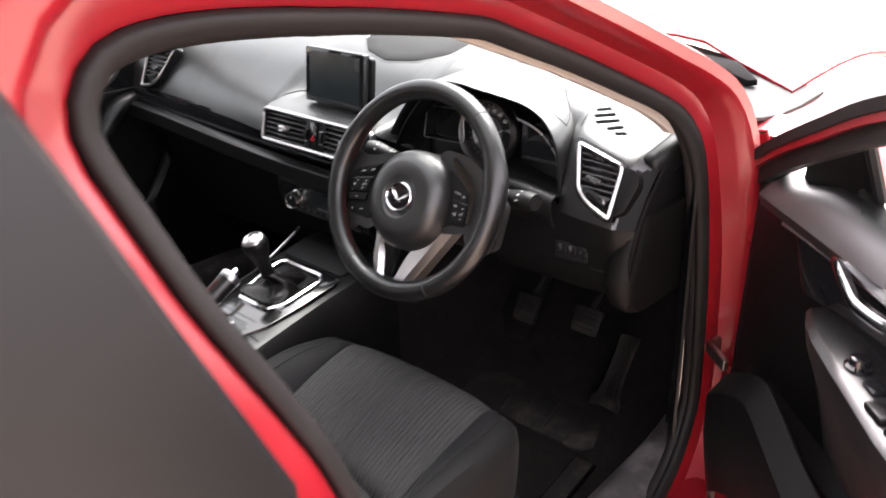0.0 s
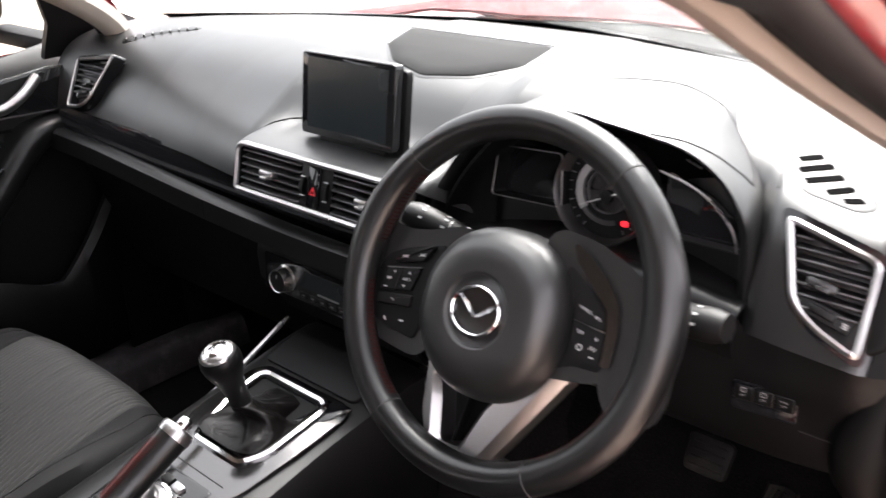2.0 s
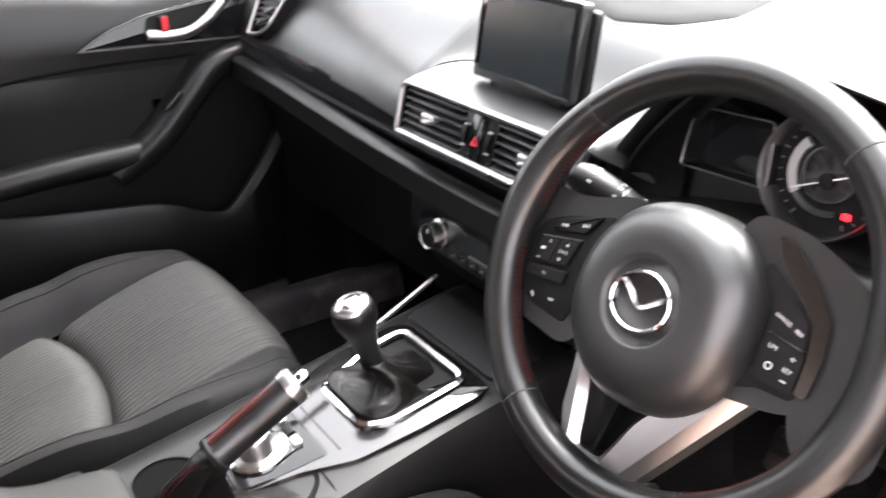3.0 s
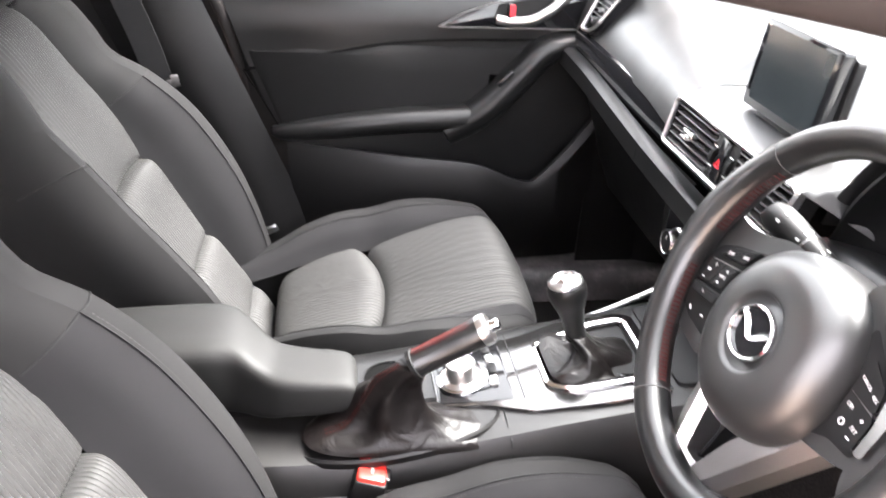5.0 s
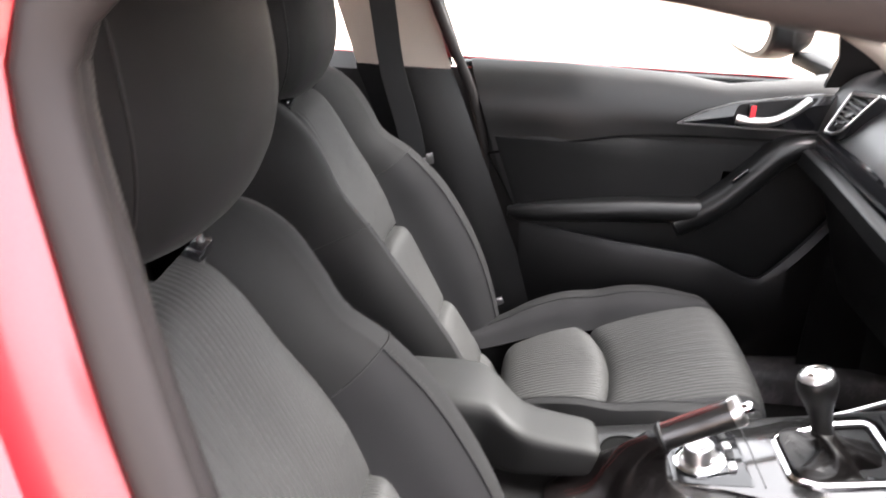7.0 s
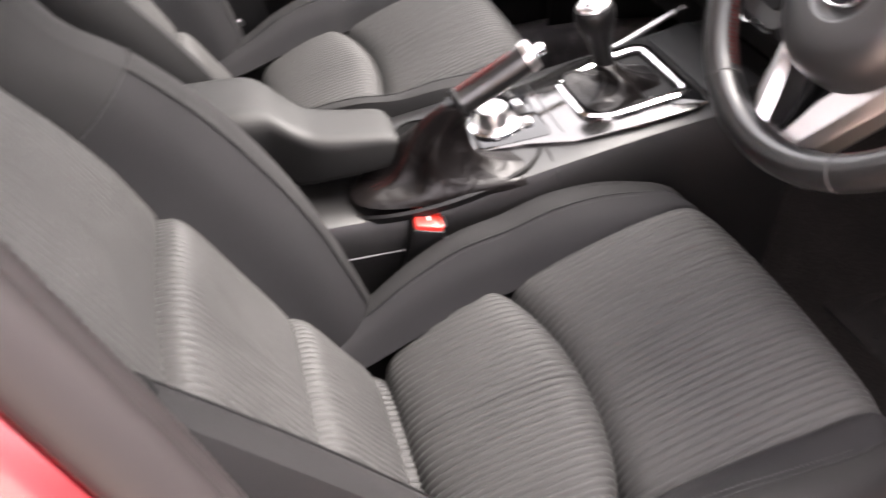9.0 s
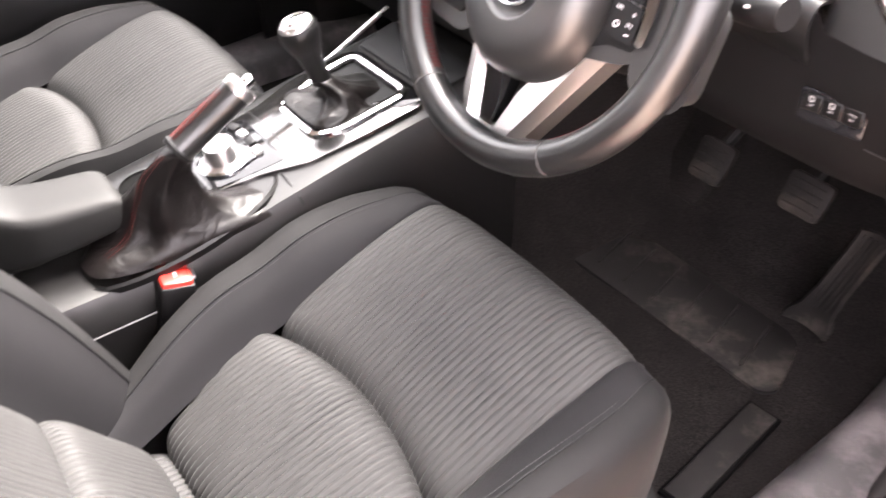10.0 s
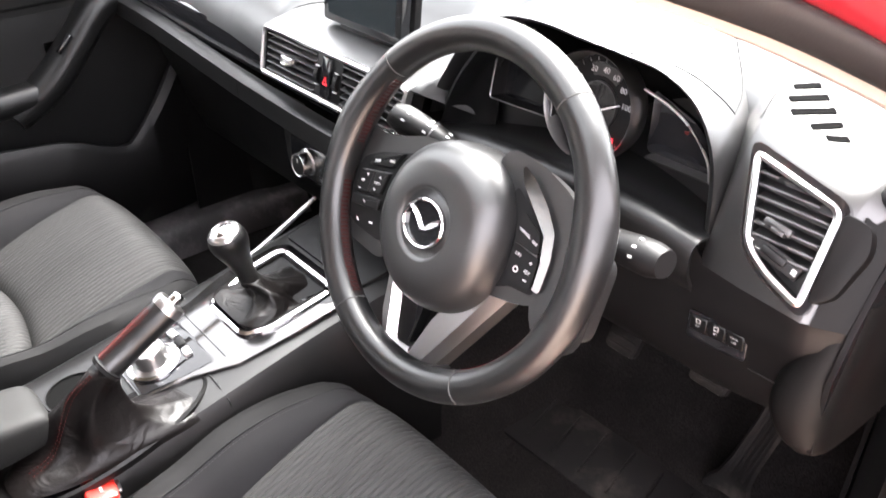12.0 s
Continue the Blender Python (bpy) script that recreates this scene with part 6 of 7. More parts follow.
part("trim_plate_end", prism(rounded([(0.050, 0.028), (0.086, 0.050), (0.099, 0.085), (0.070, 0.085)], 0.004), 0.0, 0.0048, M_C, 0.001), PIANO, con, "gloss black trim insert")
go = rounded([(-0.062, 0.020), (-0.036, -0.062), (0.056, -0.062), (0.074, -0.030), (0.076, 0.066), (0.062, 0.078), (-0.050, 0.078), (-0.062, 0.066)], 0.012, 4)
part("gear_surround", ring(go, inset(go, 0.009), 0.002, 0.009, M_C, 0.002), CHROME, con, "chrome gear lever surround")
part("gear_well", prism(inset(go, 0.008), 0.003, 0.0042, M_C), DEEP, con)
part("plate_joint", rbox((0.14, 0.0012, 0.001), M_C @ pose(-0.005, -0.092, 0.0036), 0), DEEP, con)
# controller knob with its keys
M_K = Matrix.Translation((0.010, -0.155, con_z(-0.155))) @ pose(0, 0, 0, TILT_C, 0, 0)
kb = part("controller_base", prism(rounded([(-0.046, -0.034), (0.034, -0.034), (0.042, 0.0), (0.034, 0.036), (-0.040, 0.036), (-0.050, 0.0)], 0.010), 0.003, 0.008, M_K, 0.002), PIANO, con, "black controller base")
part("controller_knob", revolve([(0.027, 0.006), (0.027, 0.010), (0.0215, 0.0125), (0.020, 0.016), (0.0195, 0.030), (0.0175, 0.033), (0.0145, 0.0335), (0.0125, 0.0325), (0.0005, 0.032)], M_K @ pose(0.010, -0.004, 0), 36), SATIN, kb, "satin silver rotary controller")
part("controller_ring", revolve([(0.033, 0.005), (0.033, 0.0095), (0.029, 0.0105), (0.028, 0.008)], M_K @ pose(0.010, -0.004, 0), 36), CHROME, kb)
for k in range(4):
    part("menu_key", rbox((0.018, 0.011, 0.006), M_K @ pose(-0.040 + 0.022 * k, 0.037 - 0.002 * abs(k - 1.5), 0.008, 6, 0, 6 - 4 * k), 0.002), SATIN if k % 2 else HARD, kb, "small menu key")
part("volume_knob", revolve([(0.011, 0.006), (0.011, 0.015), (0.009, 0.017), (0.0005, 0.017)], M_K @ pose(-0.034, -0.006, 0), 24), SATIN, kb, "small silver volume knob")
# shallow tray ahead of the gear lever
part("tray", prism(rounded([(-0.085, 0.095), (0.090, 0.095), (0.098, 0.165), (-0.092, 0.165)], 0.010), -0.002, 0.003, M_C, 0.002), DEEP, con, "black storage tray mat")
# cup recess beside the handbrake, its inner shade painted black on a shallow dish
part("cup_recess", revolve([(0.039, 0.0045), (0.036, 0.0055), (0.0345, 0.003), (0.0335, 0.002), (0.0005, 0.0018)], Matrix.Translation((-0.006, -0.248, con_z(-0.248))), 32), HOLE, con, "shallow cup dish painted black for its inner shade")
part("cup_rim", revolve([(0.0400, 0.003), (0.0400, 0.007), (0.0375, 0.007), (0.0375, 0.003)], Matrix.Translation((-0.006, -0.248, con_z(-0.248))), 36), HARD, con)
# armrest
rows = []
for y, z, h, w, cx in ((-0.296, 0.655, 0.010, 0.026, 0.046), (-0.300, 0.664, 0.018, 0.035, 0.045), (-0.312, 0.670, 0.023, 0.039, 0.044), (-0.345, 0.673, 0.027, 0.041, 0.042), (-0.38, 0.675, 0.030, 0.044, 0.036), (-0.398, 0.677, 0.034, 0.047, 0.028), (-0.414, 0.684, 0.040, 0.051, 0.016), (-0.430, 0.694, 0.046, 0.055, 0.004), (-0.448, 0.701, 0.050, 0.059, -0.006), (-0.48, 0.704, 0.051, 0.062, -0.008), (-0.56, 0.702, 0.051, 0.062, -0.008), (-0.64, 0.697, 0.050, 0.062, -0.008)):
    rows.append([(cx + w * math.copysign(abs(math.cos(a)) ** 0.42, math.cos(a)), y, z - h + h * math.copysign(abs(math.sin(a)) ** 0.42, math.sin(a))) for a in np.linspace(0, 2 * math.pi, 36, endpoint=False)])
rows = [list(q) for q in np.stack([spline([r_[j] for r_ in rows], 48) for j in range(36)], 1)]
arm = thing("armrest", (-0.006, -0.45, 0.60), "padded black armrest lid on the console", "armrest")
part("armrest_pad", loft(rows, True, True), VINYL, arm)
part("armrest_base", rbox((0.096, 0.30, 0.05), pose(-0.006, -0.47, 0.605), 0.008), HARD, arm)

# ---- gear lever ----
gear = thing("gear_lever", (0.012, 0.0, 0.66), "black gear lever with a leather gaiter and chrome capped knob", "gear lever")
KN = np.array((0.021, -0.043, 0.771))
GB = np.array((0.025, -0.020, 0.693))
def gaiter(levels, folds, amp, seed):
    rnd = random.Random(seed)
    ph = [rnd.uniform(0, 6.28) for _ in range(6)]
    rows_ = []
    for t, (cx, cy, cz), rx, ry, sq in levels:
        row = []
        for a in np.linspace(0, 2 * math.pi, 72, endpoint=False):
            w = sum((1 - 2.2 * abs(math.sin(0.5 * f * a + ph[i] + 1.5 * t * (i - 1)))) / (0.6 * i + 1) for i, f in enumerate(folds)) + 0.35 * math.sin(9 * t + 2 * a + ph[4])
            k = 1 + amp * w * math.sin(math.pi * min(max(t, 0), 1)) ** 0.8
            c_, s_ = math.cos(a), math.sin(a)
            row.append((cx + rx * k * math.copysign(abs(c_) ** sq, c_), cy + ry * k * math.copysign(abs(s_) ** sq, s_), cz + amp * 0.018 * w * math.sin(math.pi * t)))
        rows_.append(row)
    rows_ = [list(q) for q in np.stack([spline([r_[j] for r_ in rows_], 30) for j in range(72)], 1)]
    return rows_
ctr = M_C @ Vector((0.008, 0.008, 0.004))
lv = []
for t, r_, lift, sq in ((0.0, 1.0, 0.0, 0.50), (0.10, 0.97, 0.003, 0.50), (0.22, 0.88, 0.005, 0.58), (0.36, 0.76, 0.008, 0.7), (0.50, 0.62, 0.014, 0.85), (0.66, 0.46, 0.023, 0.95), (0.84, 0.31, 0.031, 1.0), (1.0, 0.235, 0.041, 1.0)):
    k = t ** 1.6
    c = np.array(ctr) * (1 - k) + GB * k + np.array((0.010, 0.012, 0)) * math.sin(math.pi * t)
    lv.append((t, (c[0], c[1], ctr.z + lift), 0.060 * r_, 0.063 * r_, sq))
part("gaiter", loft(gaiter(lv, (2, 3, 5), 0.17, 4), True, True), GAITER, gear, "creased black leather gaiter", angle=80)
part("gaiter_seam", ring(inset(go, 0.0095), inset(go, 0.0135), 0.003, 0.0075, M_C, 0.002), GAITER, gear, "rolled leather edge of the gaiter")
axis = (KN - GB) / np.linalg.norm(KN - GB)
M_KN = plane_pose(GB, (1, 0, 0), axis)
part("lever_grip", revolve([(0.0135, -0.006), (0.0130, 0.006), (0.0138, 0.018), (0.0165, 0.034), (0.0205, 0.046), (0.0238, 0.056), (0.0250, 0.064), (0.0245, 0.070), (0.0225, 0.0755), (0.0195, 0.0785), (0.0005, 0.079)], M_KN, 36), HARD, gear, "gloss black grip")
kn = part("knob_cap", revolve([(0.0222, 0.0755), (0.0215, 0.0785), (0.0185, 0.0815), (0.0145, 0.0828), (0.0135, 0.0815), (0.0128, 0.0808)], M_KN, 36), SATIN, gear, "satin chrome knob ring")
part("knob_badge", revolve([(0.0134, 0.0800), (0.0130, 0.0815), (0.0100, 0.0832), (0.0060, 0.0842), (0.0005, 0.0846)], M_KN, 32), CHROME, kn, "domed chrome badge with the shift pattern")
part("shift_pattern", join(*[rbox((0.0011, 0.009, 0.0006), M_KN @ pose(dx * 0.75, 0, 0.0842), 0) for dx in (-0.006, 0, 0.006)], rbox((0.0100, 0.0011, 0.0006), M_KN @ pose(0, 0, 0.0844), 0)), DEEP, kn, "engraved shift pattern")

# ---- handbrake ----
hbk = thing("handbrake", (0.10, -0.26, 0.60), "leather wrapped handbrake lever with red stitched gaiter", "handbrake")
TIP, COL = np.array((0.114, -0.153, 0.766)), np.array((0.106, -0.234, 0.714))
ax_ = (TIP - COL) / np.linalg.norm(TIP - COL)
M_H = plane_pose(COL, (1, 0, 0), ax_)
L_ = float(np.linalg.norm(TIP - COL))
part("brake_grip", revolve([(0.0175, -0.004), (0.0185, 0.0), (0.0165, 0.004), (0.0165, L_ * 0.5), (0.0175, L_ - 0.012), (0.0172, L_ - 0.006), (0.0005, L_ - 0.006)], M_H, 28), LEATHER, hbk, "black leather grip")
part("grip_collar", revolve([(0.0178, -0.0012), (0.0188, 0.0), (0.0188, 0.0012), (0.0175, 0.0022)], M_H, 28), DEEP, hbk)
part("grip_end", revolve([(0.0182, L_ - 0.012), (0.0184, L_ - 0.004), (0.0165, L_ - 0.0005), (0.0140, L_), (0.0080, L_ + 0.0005), (0.0080, L_ - 0.002)], M_H, 28), SATIN, hbk, "silver end ring")
part("release_button", revolve([(0.0070, L_ - 0.003), (0.0070, L_ + 0.009), (0.0055, L_ + 0.011), (0.0005, L_ + 0.011)], M_H, 20), CHROME, hbk, "chrome release button")
stv = []
up_h = np.array((0.02, -0.35, 0.85))
up_h = up_h - (up_h @ ax_) * ax_
up_h /= np.linalg.norm(up_h)
side_h = np.cross(ax_, up_h)
for k in range(34):
    v = 0.004 + (L_ - 0.018) * k / 33
    c_ = COL + ax_ * v + up_h * 0.0169
    for sg in (-1, 1):
        stv.append(tube([c_, c_ + side_h * sg * 0.0052 + ax_ * 0.0024 - up_h * 0.0007], 0.00055, 4))
part("red_stitching", join(*stv), THREAD, hbk, "red stitching")
lv = []
for t, c, rx, ry, sq in ((0.0, (0.088, -0.238, 0.602), 0.046, 0.124, 0.72), (0.06, (0.088, -0.239, 0.609), 0.0455, 0.121, 0.72), (0.13, (0.088, -0.243, 0.615), 0.0435, 0.108, 0.78), (0.21, (0.089, -0.250, 0.621), 0.0400, 0.086, 0.82), (0.30, (0.090, -0.258, 0.631), 0.0350, 0.064, 0.88), (0.42, (0.092, -0.262, 0.648), 0.0300, 0.048, 0.92), (0.56, (0.094, -0.259, 0.667), 0.0255, 0.037, 0.96), (0.78, (0.097, -0.249, 0.690), 0.0210, 0.027, 1), (1.0, tuple(COL + ax_ * 0.001), 0.0175, 0.0205, 1)):
    lv.append((t, c, rx, ry, sq))
hg = gaiter(lv, (2, 3, 5), 0.17, 11)
part("gaiter", loft(hg, True, True), GAITER, hbk, "creased black leather gaiter", angle=80)
seam_h = []
for dj in (-1, 1):
    line_ = [np.array(hg[k][56 + dj]) for k in range(len(hg) - 1, 3, -1)]
    line_ = spline(line_, 64)
    for k in range(0, 62, 2):
        o_ = line_[k] - np.array((0.092, -0.25, line_[k][2]))
        o_ = 0.0008 * o_ / (np.linalg.norm(o_) + 1e-6) + np.array((0, 0, 0.0006))
        seam_h.append(tube([line_[k] + o_, line_[k + 1] + o_], 0.0006, 4))
part("gaiter_stitching", join(*seam_h), THREAD, hbk, "red stitching")
oval = [(0.050 * math.cos(a), 0.128 * math.sin(a)) for a in np.linspace(0, 2 * math.pi, 48, endpoint=False)]
part("gaiter_rim", ring(oval, [(0.87 * x, 0.95 * y) for x, y in oval], -0.004, 0.004, Matrix.Translation((0.088, -0.248, 0.600)) @ pose(0, 0, 0, 8, 0, 3), 0.003), HARD, hbk)

# ---- passenger door, closed ----
pd_ = thing("passenger_door", (-0.76, -0.06, 0.40), "closed black trimmed passenger door with chrome handle", "car door")
def panel_x(y, z):
    x = -0.728 - 0.046 * max(0, (z - 0.88) / 0.12) ** 2.4
    x += -0.012 * max(0, (-0.30 - y) / 0.25)
    return x
def zt(y):
    return float(np.interp(y, [-0.56, -0.34, -0.11, -0.01, 0.11, 0.21, 0.40], [0.990, 0.996, 0.990, 0.977, 0.992, 1.010, 1.02]))
def y_rear(z):
    return float(np.interp(z, [0.40, 0.46, 0.70, 0.81, 0.96, 1.02], [-0.272, -0.317, -0.424, -0.468, -0.519, -0.537]))
rows = []
for k in np.linspace(0, 1, 26):
    row = []
    for j in np.linspace(0, 1, 30):
        z0 = 0.40 + (0.99 - 0.40) * k
        y = y_rear(z0) * (1 - j) + 0.42 * j
        z = 0.40 + (zt(y) - 0.40) * k
        x = panel_x(y, z)
        groove = -0.006 * math.exp(-((z - (0.868 + 0.10 * min(0, y + 0.25) + 0.03 * max(0, y))) / 0.005) ** 2)
        row.append((x + groove, y, z))
    rows.append(row)
for dx, dz in ((-0.005, 0.002), (-0.010, 0.001), (-0.014, -0.004), (-0.016, -0.02)):
    rows.append([(p[0] + dx, p[1], p[2] + dz) for p in rows[25]])
part("door_panel", sheet(rows, -0.006), TRIM, pd_, "black moulded door trim")
ins = [[(panel_x(y, z) + 0.004 * w, y, z) for y, w in ((y_rear(z) + 0.014, 0), (y_rear(z) + 0.022, 1), (-0.2, 1.2), (0.0, 1), (yr - 0.01, 1), (yr, 0))] for z, yr in ((0.705, -0.10), (0.73, -0.06), (0.77, -0.02), (0.81, 0.03), (0.845, 0.06))]
ins.append([(panel_x(y, 0.86), y, 0.862 + 0.10 * min(0, y + 0.25)) for y in (-0.468, -0.458, -0.2, 0.0, 0.06, 0.075)])
part("cloth_insert", sheet(ins, 0.004), CLOTH, pd_, "dark cloth door insert")
# armrest: a sloped grip that rises towards the dash
rows = []
for y, z, w, h in ((-0.43, 0.690, 0.010, 0.012), (-0.40, 0.702, 0.030, 0.026), (-0.30, 0.722, 0.048, 0.034), (-0.18, 0.738, 0.055, 0.038), (-0.06, 0.746, 0.056, 0.040), (-0.02, 0.748, 0.054, 0.044)):
    x = panel_x(y, z)
    rows.append([(x - 0.01, y, z), (x + w * 0.4, y, z + 0.003), (x + w * 0.85, y, z), (x + w, y, z - h * 0.35), (x + w * 0.95, y, z - h * 0.8), (x + w * 0.5, y, z - h * 1.25), (x - 0.01, y, z - h * 1.5)])
part("armrest", loft([list(spline(list(q), 22)) for q in np.stack([spline([r_[j] for r_ in rows], 30) for j in range(7)], 1)], True, True), TRIM, pd_, "black door armrest")
rows = []
for y, z, w, h in ((-0.09, 0.700, 0.050, 0.03), (-0.04, 0.735, 0.058, 0.036), (0.0, 0.768, 0.060, 0.040), (0.05, 0.820, 0.058, 0.040), (0.10, 0.868, 0.052, 0.034), (0.15, 0.884, 0.045, 0.024), (0.19, 0.886, 0.030, 0.018)):
    x = panel_x(y, z) - 0.002
    rows.append([(x - 0.01, y - 0.012, z + 0.010), (x + w * 0.6, y - 0.010, z + 0.010), (x + w, y, z + 0.002), (x + w, y + 0.010, z - h * 0.5), (x + w * 0.7, y + 0.016, z - h), (x - 0.01, y + 0.016, z - h)])
gr_ = part("pull_grip", loft([list(spline(list(q) , 20)) for q in np.stack([spline([r_[j] for r_ in rows], 36) for j in range(6)], 1)], True, True), TRIM, pd_, "black sloping pull grip")
part("window_switch", rbox((0.012, 0.04, 0.008), pose(panel_x(0, 0.8) + 0.045, 0.025, 0.812, 45, 0, 0), 0.002), PIANO, gr_)
# pocket
rows = []
for y, z, w in ((-0.40, 0.655, -0.004), (-0.30, 0.652, 0.018), (-0.20, 0.645, 0.040), (-0.05, 0.636, 0.058), (0.0, 0.625, 0.062), (0.05, 0.604, 0.064), (0.085, 0.596, 0.064), (0.11, 0.604, 0.062), (0.17, 0.665, 0.052), (0.235, 0.74, 0.03)):
    rows.append([(panel_x(y, z) + w - 0.012, y, z - 0.004), (panel_x(y, z) + w, y, z), (panel_x(y, z) + w + 0.006, y, z - 0.012), (panel_x(y, z) + w + 0.002, y + 0.01, max(z - 0.13, 0.42)), (panel_x(y, z) + w * 0.5, y + 0.01, 0.41)])
part("door_pocket", sheet([list(q) for q in np.stack([spline([r_[j] for r_ in rows], 40) for j in range(5)], 1)], 0.006), HARD, pd_, "black door pocket")
jl = spline([(-0.480, 0.806, 0), (-0.40, 0.827, 0), (-0.287, 0.851, 0), (-0.186, 0.868, 0), (-0.061, 0.875, 0), (0.055, 0.877, 0), (0.16, 0.877, 0)], 40)
part("panel_joint", tube([(panel_x(q[0], q[1]) + 0.0012, q[0], q[1]) for q in jl], 0.0026, 6), HOLE, pd_, "dark joint above the insert")
jr = spline([(-0.480, 0.806, 0), (-0.452, 0.760, 0), (-0.416, 0.694, 0)], 14)
part("panel_joint", tube([(panel_x(q[0], q[1]) + 0.0035, q[0], q[1]) for q in jr], 0.0016, 6), HOLE, pd_, "dark joint behind the insert")
# handle bezel and handle
M_P = plane_pose((-0.718, 0.0, 0.93), (0, 1, 0), (1, 0, 0.03))
bz = rounded([(-0.112, -0.028), (0.185, -0.028), (0.275, 0.050), (0.158, 0.048), (0.0, 0.022), (-0.06, 0.002)], 0.008, 4)
bez = part("handle_bezel", prism(bz, -0.006, 0.006, M_P, 0.002), PIANO, pd_, "gloss black handle bezel")
part("bezel_edge", ring(bz, inset(bz, 0.0025), 0.004, 0.0075, M_P), CHROMEDARK, bez, "dark metal edge")
cup_ = rounded([(-0.002, -0.010), (0.060, -0.014), (0.150, 0.030), (0.155, 0.042), (0.060, 0.028), (0.005, 0.018)], 0.008, 4)
part("handle_recess", prism(cup_, 0.005, 0.0065, M_P), DEEP, bez)
hp = spline([M_P @ Vector(q) for q in ((0.004, -0.010, 0.008), (0.035, -0.013, 0.014), (0.072, -0.008, 0.020), (0.105, 0.012, 0.024), (0.138, 0.036, 0.012))], 26)
part("inner_handle", sweep(hp, [(0.009, -0.004), (0.009, 0.002), (0.004, 0.006), (-0.004, 0.006), (-0.009, 0.002), (-0.009, -0.004)], up=(1, 0, 0)), SATIN, bez, "satin chrome door pull")
part("lock_tab", rbox((0.012, 0.014, 0.028), M_P @ pose(0.030, 0.006, 0.010, 90, 0, 0), 0.003), HARD, bez)
part("lock_mark", rbox((0.010, 0.022, 0.001), M_P @ pose(0.032, 0.008, 0.018), 0), REDMARK, bez, "red unlocked mark")
# window frame and glass
wl = spline([(-0.765, -0.560, 1.00), (-0.725, -0.615, 1.15), (-0.690, -0.64, 1.25)], 10)
part("window_frame", join(tube(wl, 0.013, 8), rbox((0.03, 1.00, 0.012), pose(-0.800, -0.05, 0.980), 0.004)), DEEP, pd_, "black window frame")
rows = [[(-0.785 + 0.22 * ((z - 0.98) / 0.42) ** 1.2, y, z) for y in (-0.58 - 0.33 * (z - 0.98), -0.3, 0.0, 0.30 - 0.75 * (z - 0.98))] for z in (0.98, 1.05, 1.12, 1.2, 1.27)]
part("window_glass", sheet(rows, 0.004), CLEAR, pd_, "clear side window")
rows = [[(-0.845 + 0.0 * y, y, 0.985 - 0.0 * y) for y in (-0.56, -0.2, 0.2, 0.40)], [(-0.875, y, 0.93) for y in (-0.56, -0.2, 0.2, 0.40)], [(-0.90, y, 0.80) for y in (-0.54, -0.2, 0.2, 0.42)], [(-0.90, y, 0.55) for y in (-0.50, -0.2, 0.2, 0.42)], [(-0.86, y, 0.32) for y in (-0.48, -0.2, 0.2, 0.42)]]
part("outer_skin", sheet(rows, 0.004), RED, pd_, "red outer door skin")
part("sail_panel", sheet([[(-0.75, y, z) for y, z in ((0.17, 0.990), (0.34, 1.0), (0.46, 0.98))], [(-0.735, y, z) for y, z in ((0.18, 1.05), (0.27, 1.06), (0.36, 1.04))], [(-0.72, y, z) for y, z in ((0.16, 1.12), (0.18, 1.12), (0.20, 1.11))]], 0.012), HARD, pd_, "black mirror sail panel")

# black sheet added for the shaded groove behind the trim's rear edge
rows = [[(min(-0.742, panel_x(y_rear(z), z) - 0.014) - 0.02 * k, y_rear(z) + dy, z) for dy, k in ((0.03, 0), (-0.02, 0.3), (-0.07, 1.0))] for z in (0.38, 0.46, 0.58, 0.70, 0.81, 0.90, 0.972)]
part("groove_filler", sheet(rows, 0.004), DEEP, pd_, "added black sheet for the dark groove behind the trim")

# door mirror
mir = thing("door_mirror", (-0.93, 0.12, 0.985), "red and black passenger door mirror", "door mirror")
rows = []
for k, d_ in ((0.30, 0.10), (0.75, 0.085), (0.98, 0.04), (1.0, 0.0), (0.95, -0.008)):
    rows.append([(-0.98 + 0.125 * k * math.copysign(abs(math.cos(a)) ** 0.6, math.cos(a)), 0.075 + d_ + 0.02 * math.cos(a), 1.085 + 0.080 * k * math.copysign(abs(math.sin(a)) ** 0.7, math.sin(a))) for a in np.linspace(0, 2 * math.pi, 32, endpoint=False)])
part("mirror_shell", loft(rows, True, True), HARD, mir, "dark mirror housing")
rows = [[(-0.98 + 0.105 * k * math.copysign(abs(math.cos(a)) ** 0.6, math.cos(a)), 0.064 + 0.02 * math.cos(a), 1.085 + 0.066 * k * math.copysign(abs(math.sin(a)) ** 0.7, math.sin(a))) for a in np.linspace(0, 2 * math.pi, 32, endpoint=False)] for k in (1.0, 0.02)]
part("mirror_glass", loft(rows, True, True), MIRROR, mir, "mirror glass")
part("mirror_stem", rbox((0.14, 0.06, 0.03), pose(-0.85, 0.20, 1.01, 0, 8, 25), 0.01), DEEP, mir)

# ---- centre pillar on the passenger side, belt ----
pil = thing("passenger_pillar_trim", (-0.70, -0.65, 0.40), "beige and black pillar trim behind the passenger seat", "pillar trim")
rows = [[(-0.712 - 0.03 * (1.0 - z) + 0.19 * max(0, z - 1.0), y + 0.30 * min(0, 0.98 - z) * 1.0 + 0.20 * max(0, 0.98 - z), z) for y in (-0.566, -0.60, -0.66, -0.72, -0.755)] for z in (0.98, 1.05, 1.12, 1.2, 1.28)]
part("upper_trim", sheet(rows, 0.006), TAN, pil, "beige upper trim")
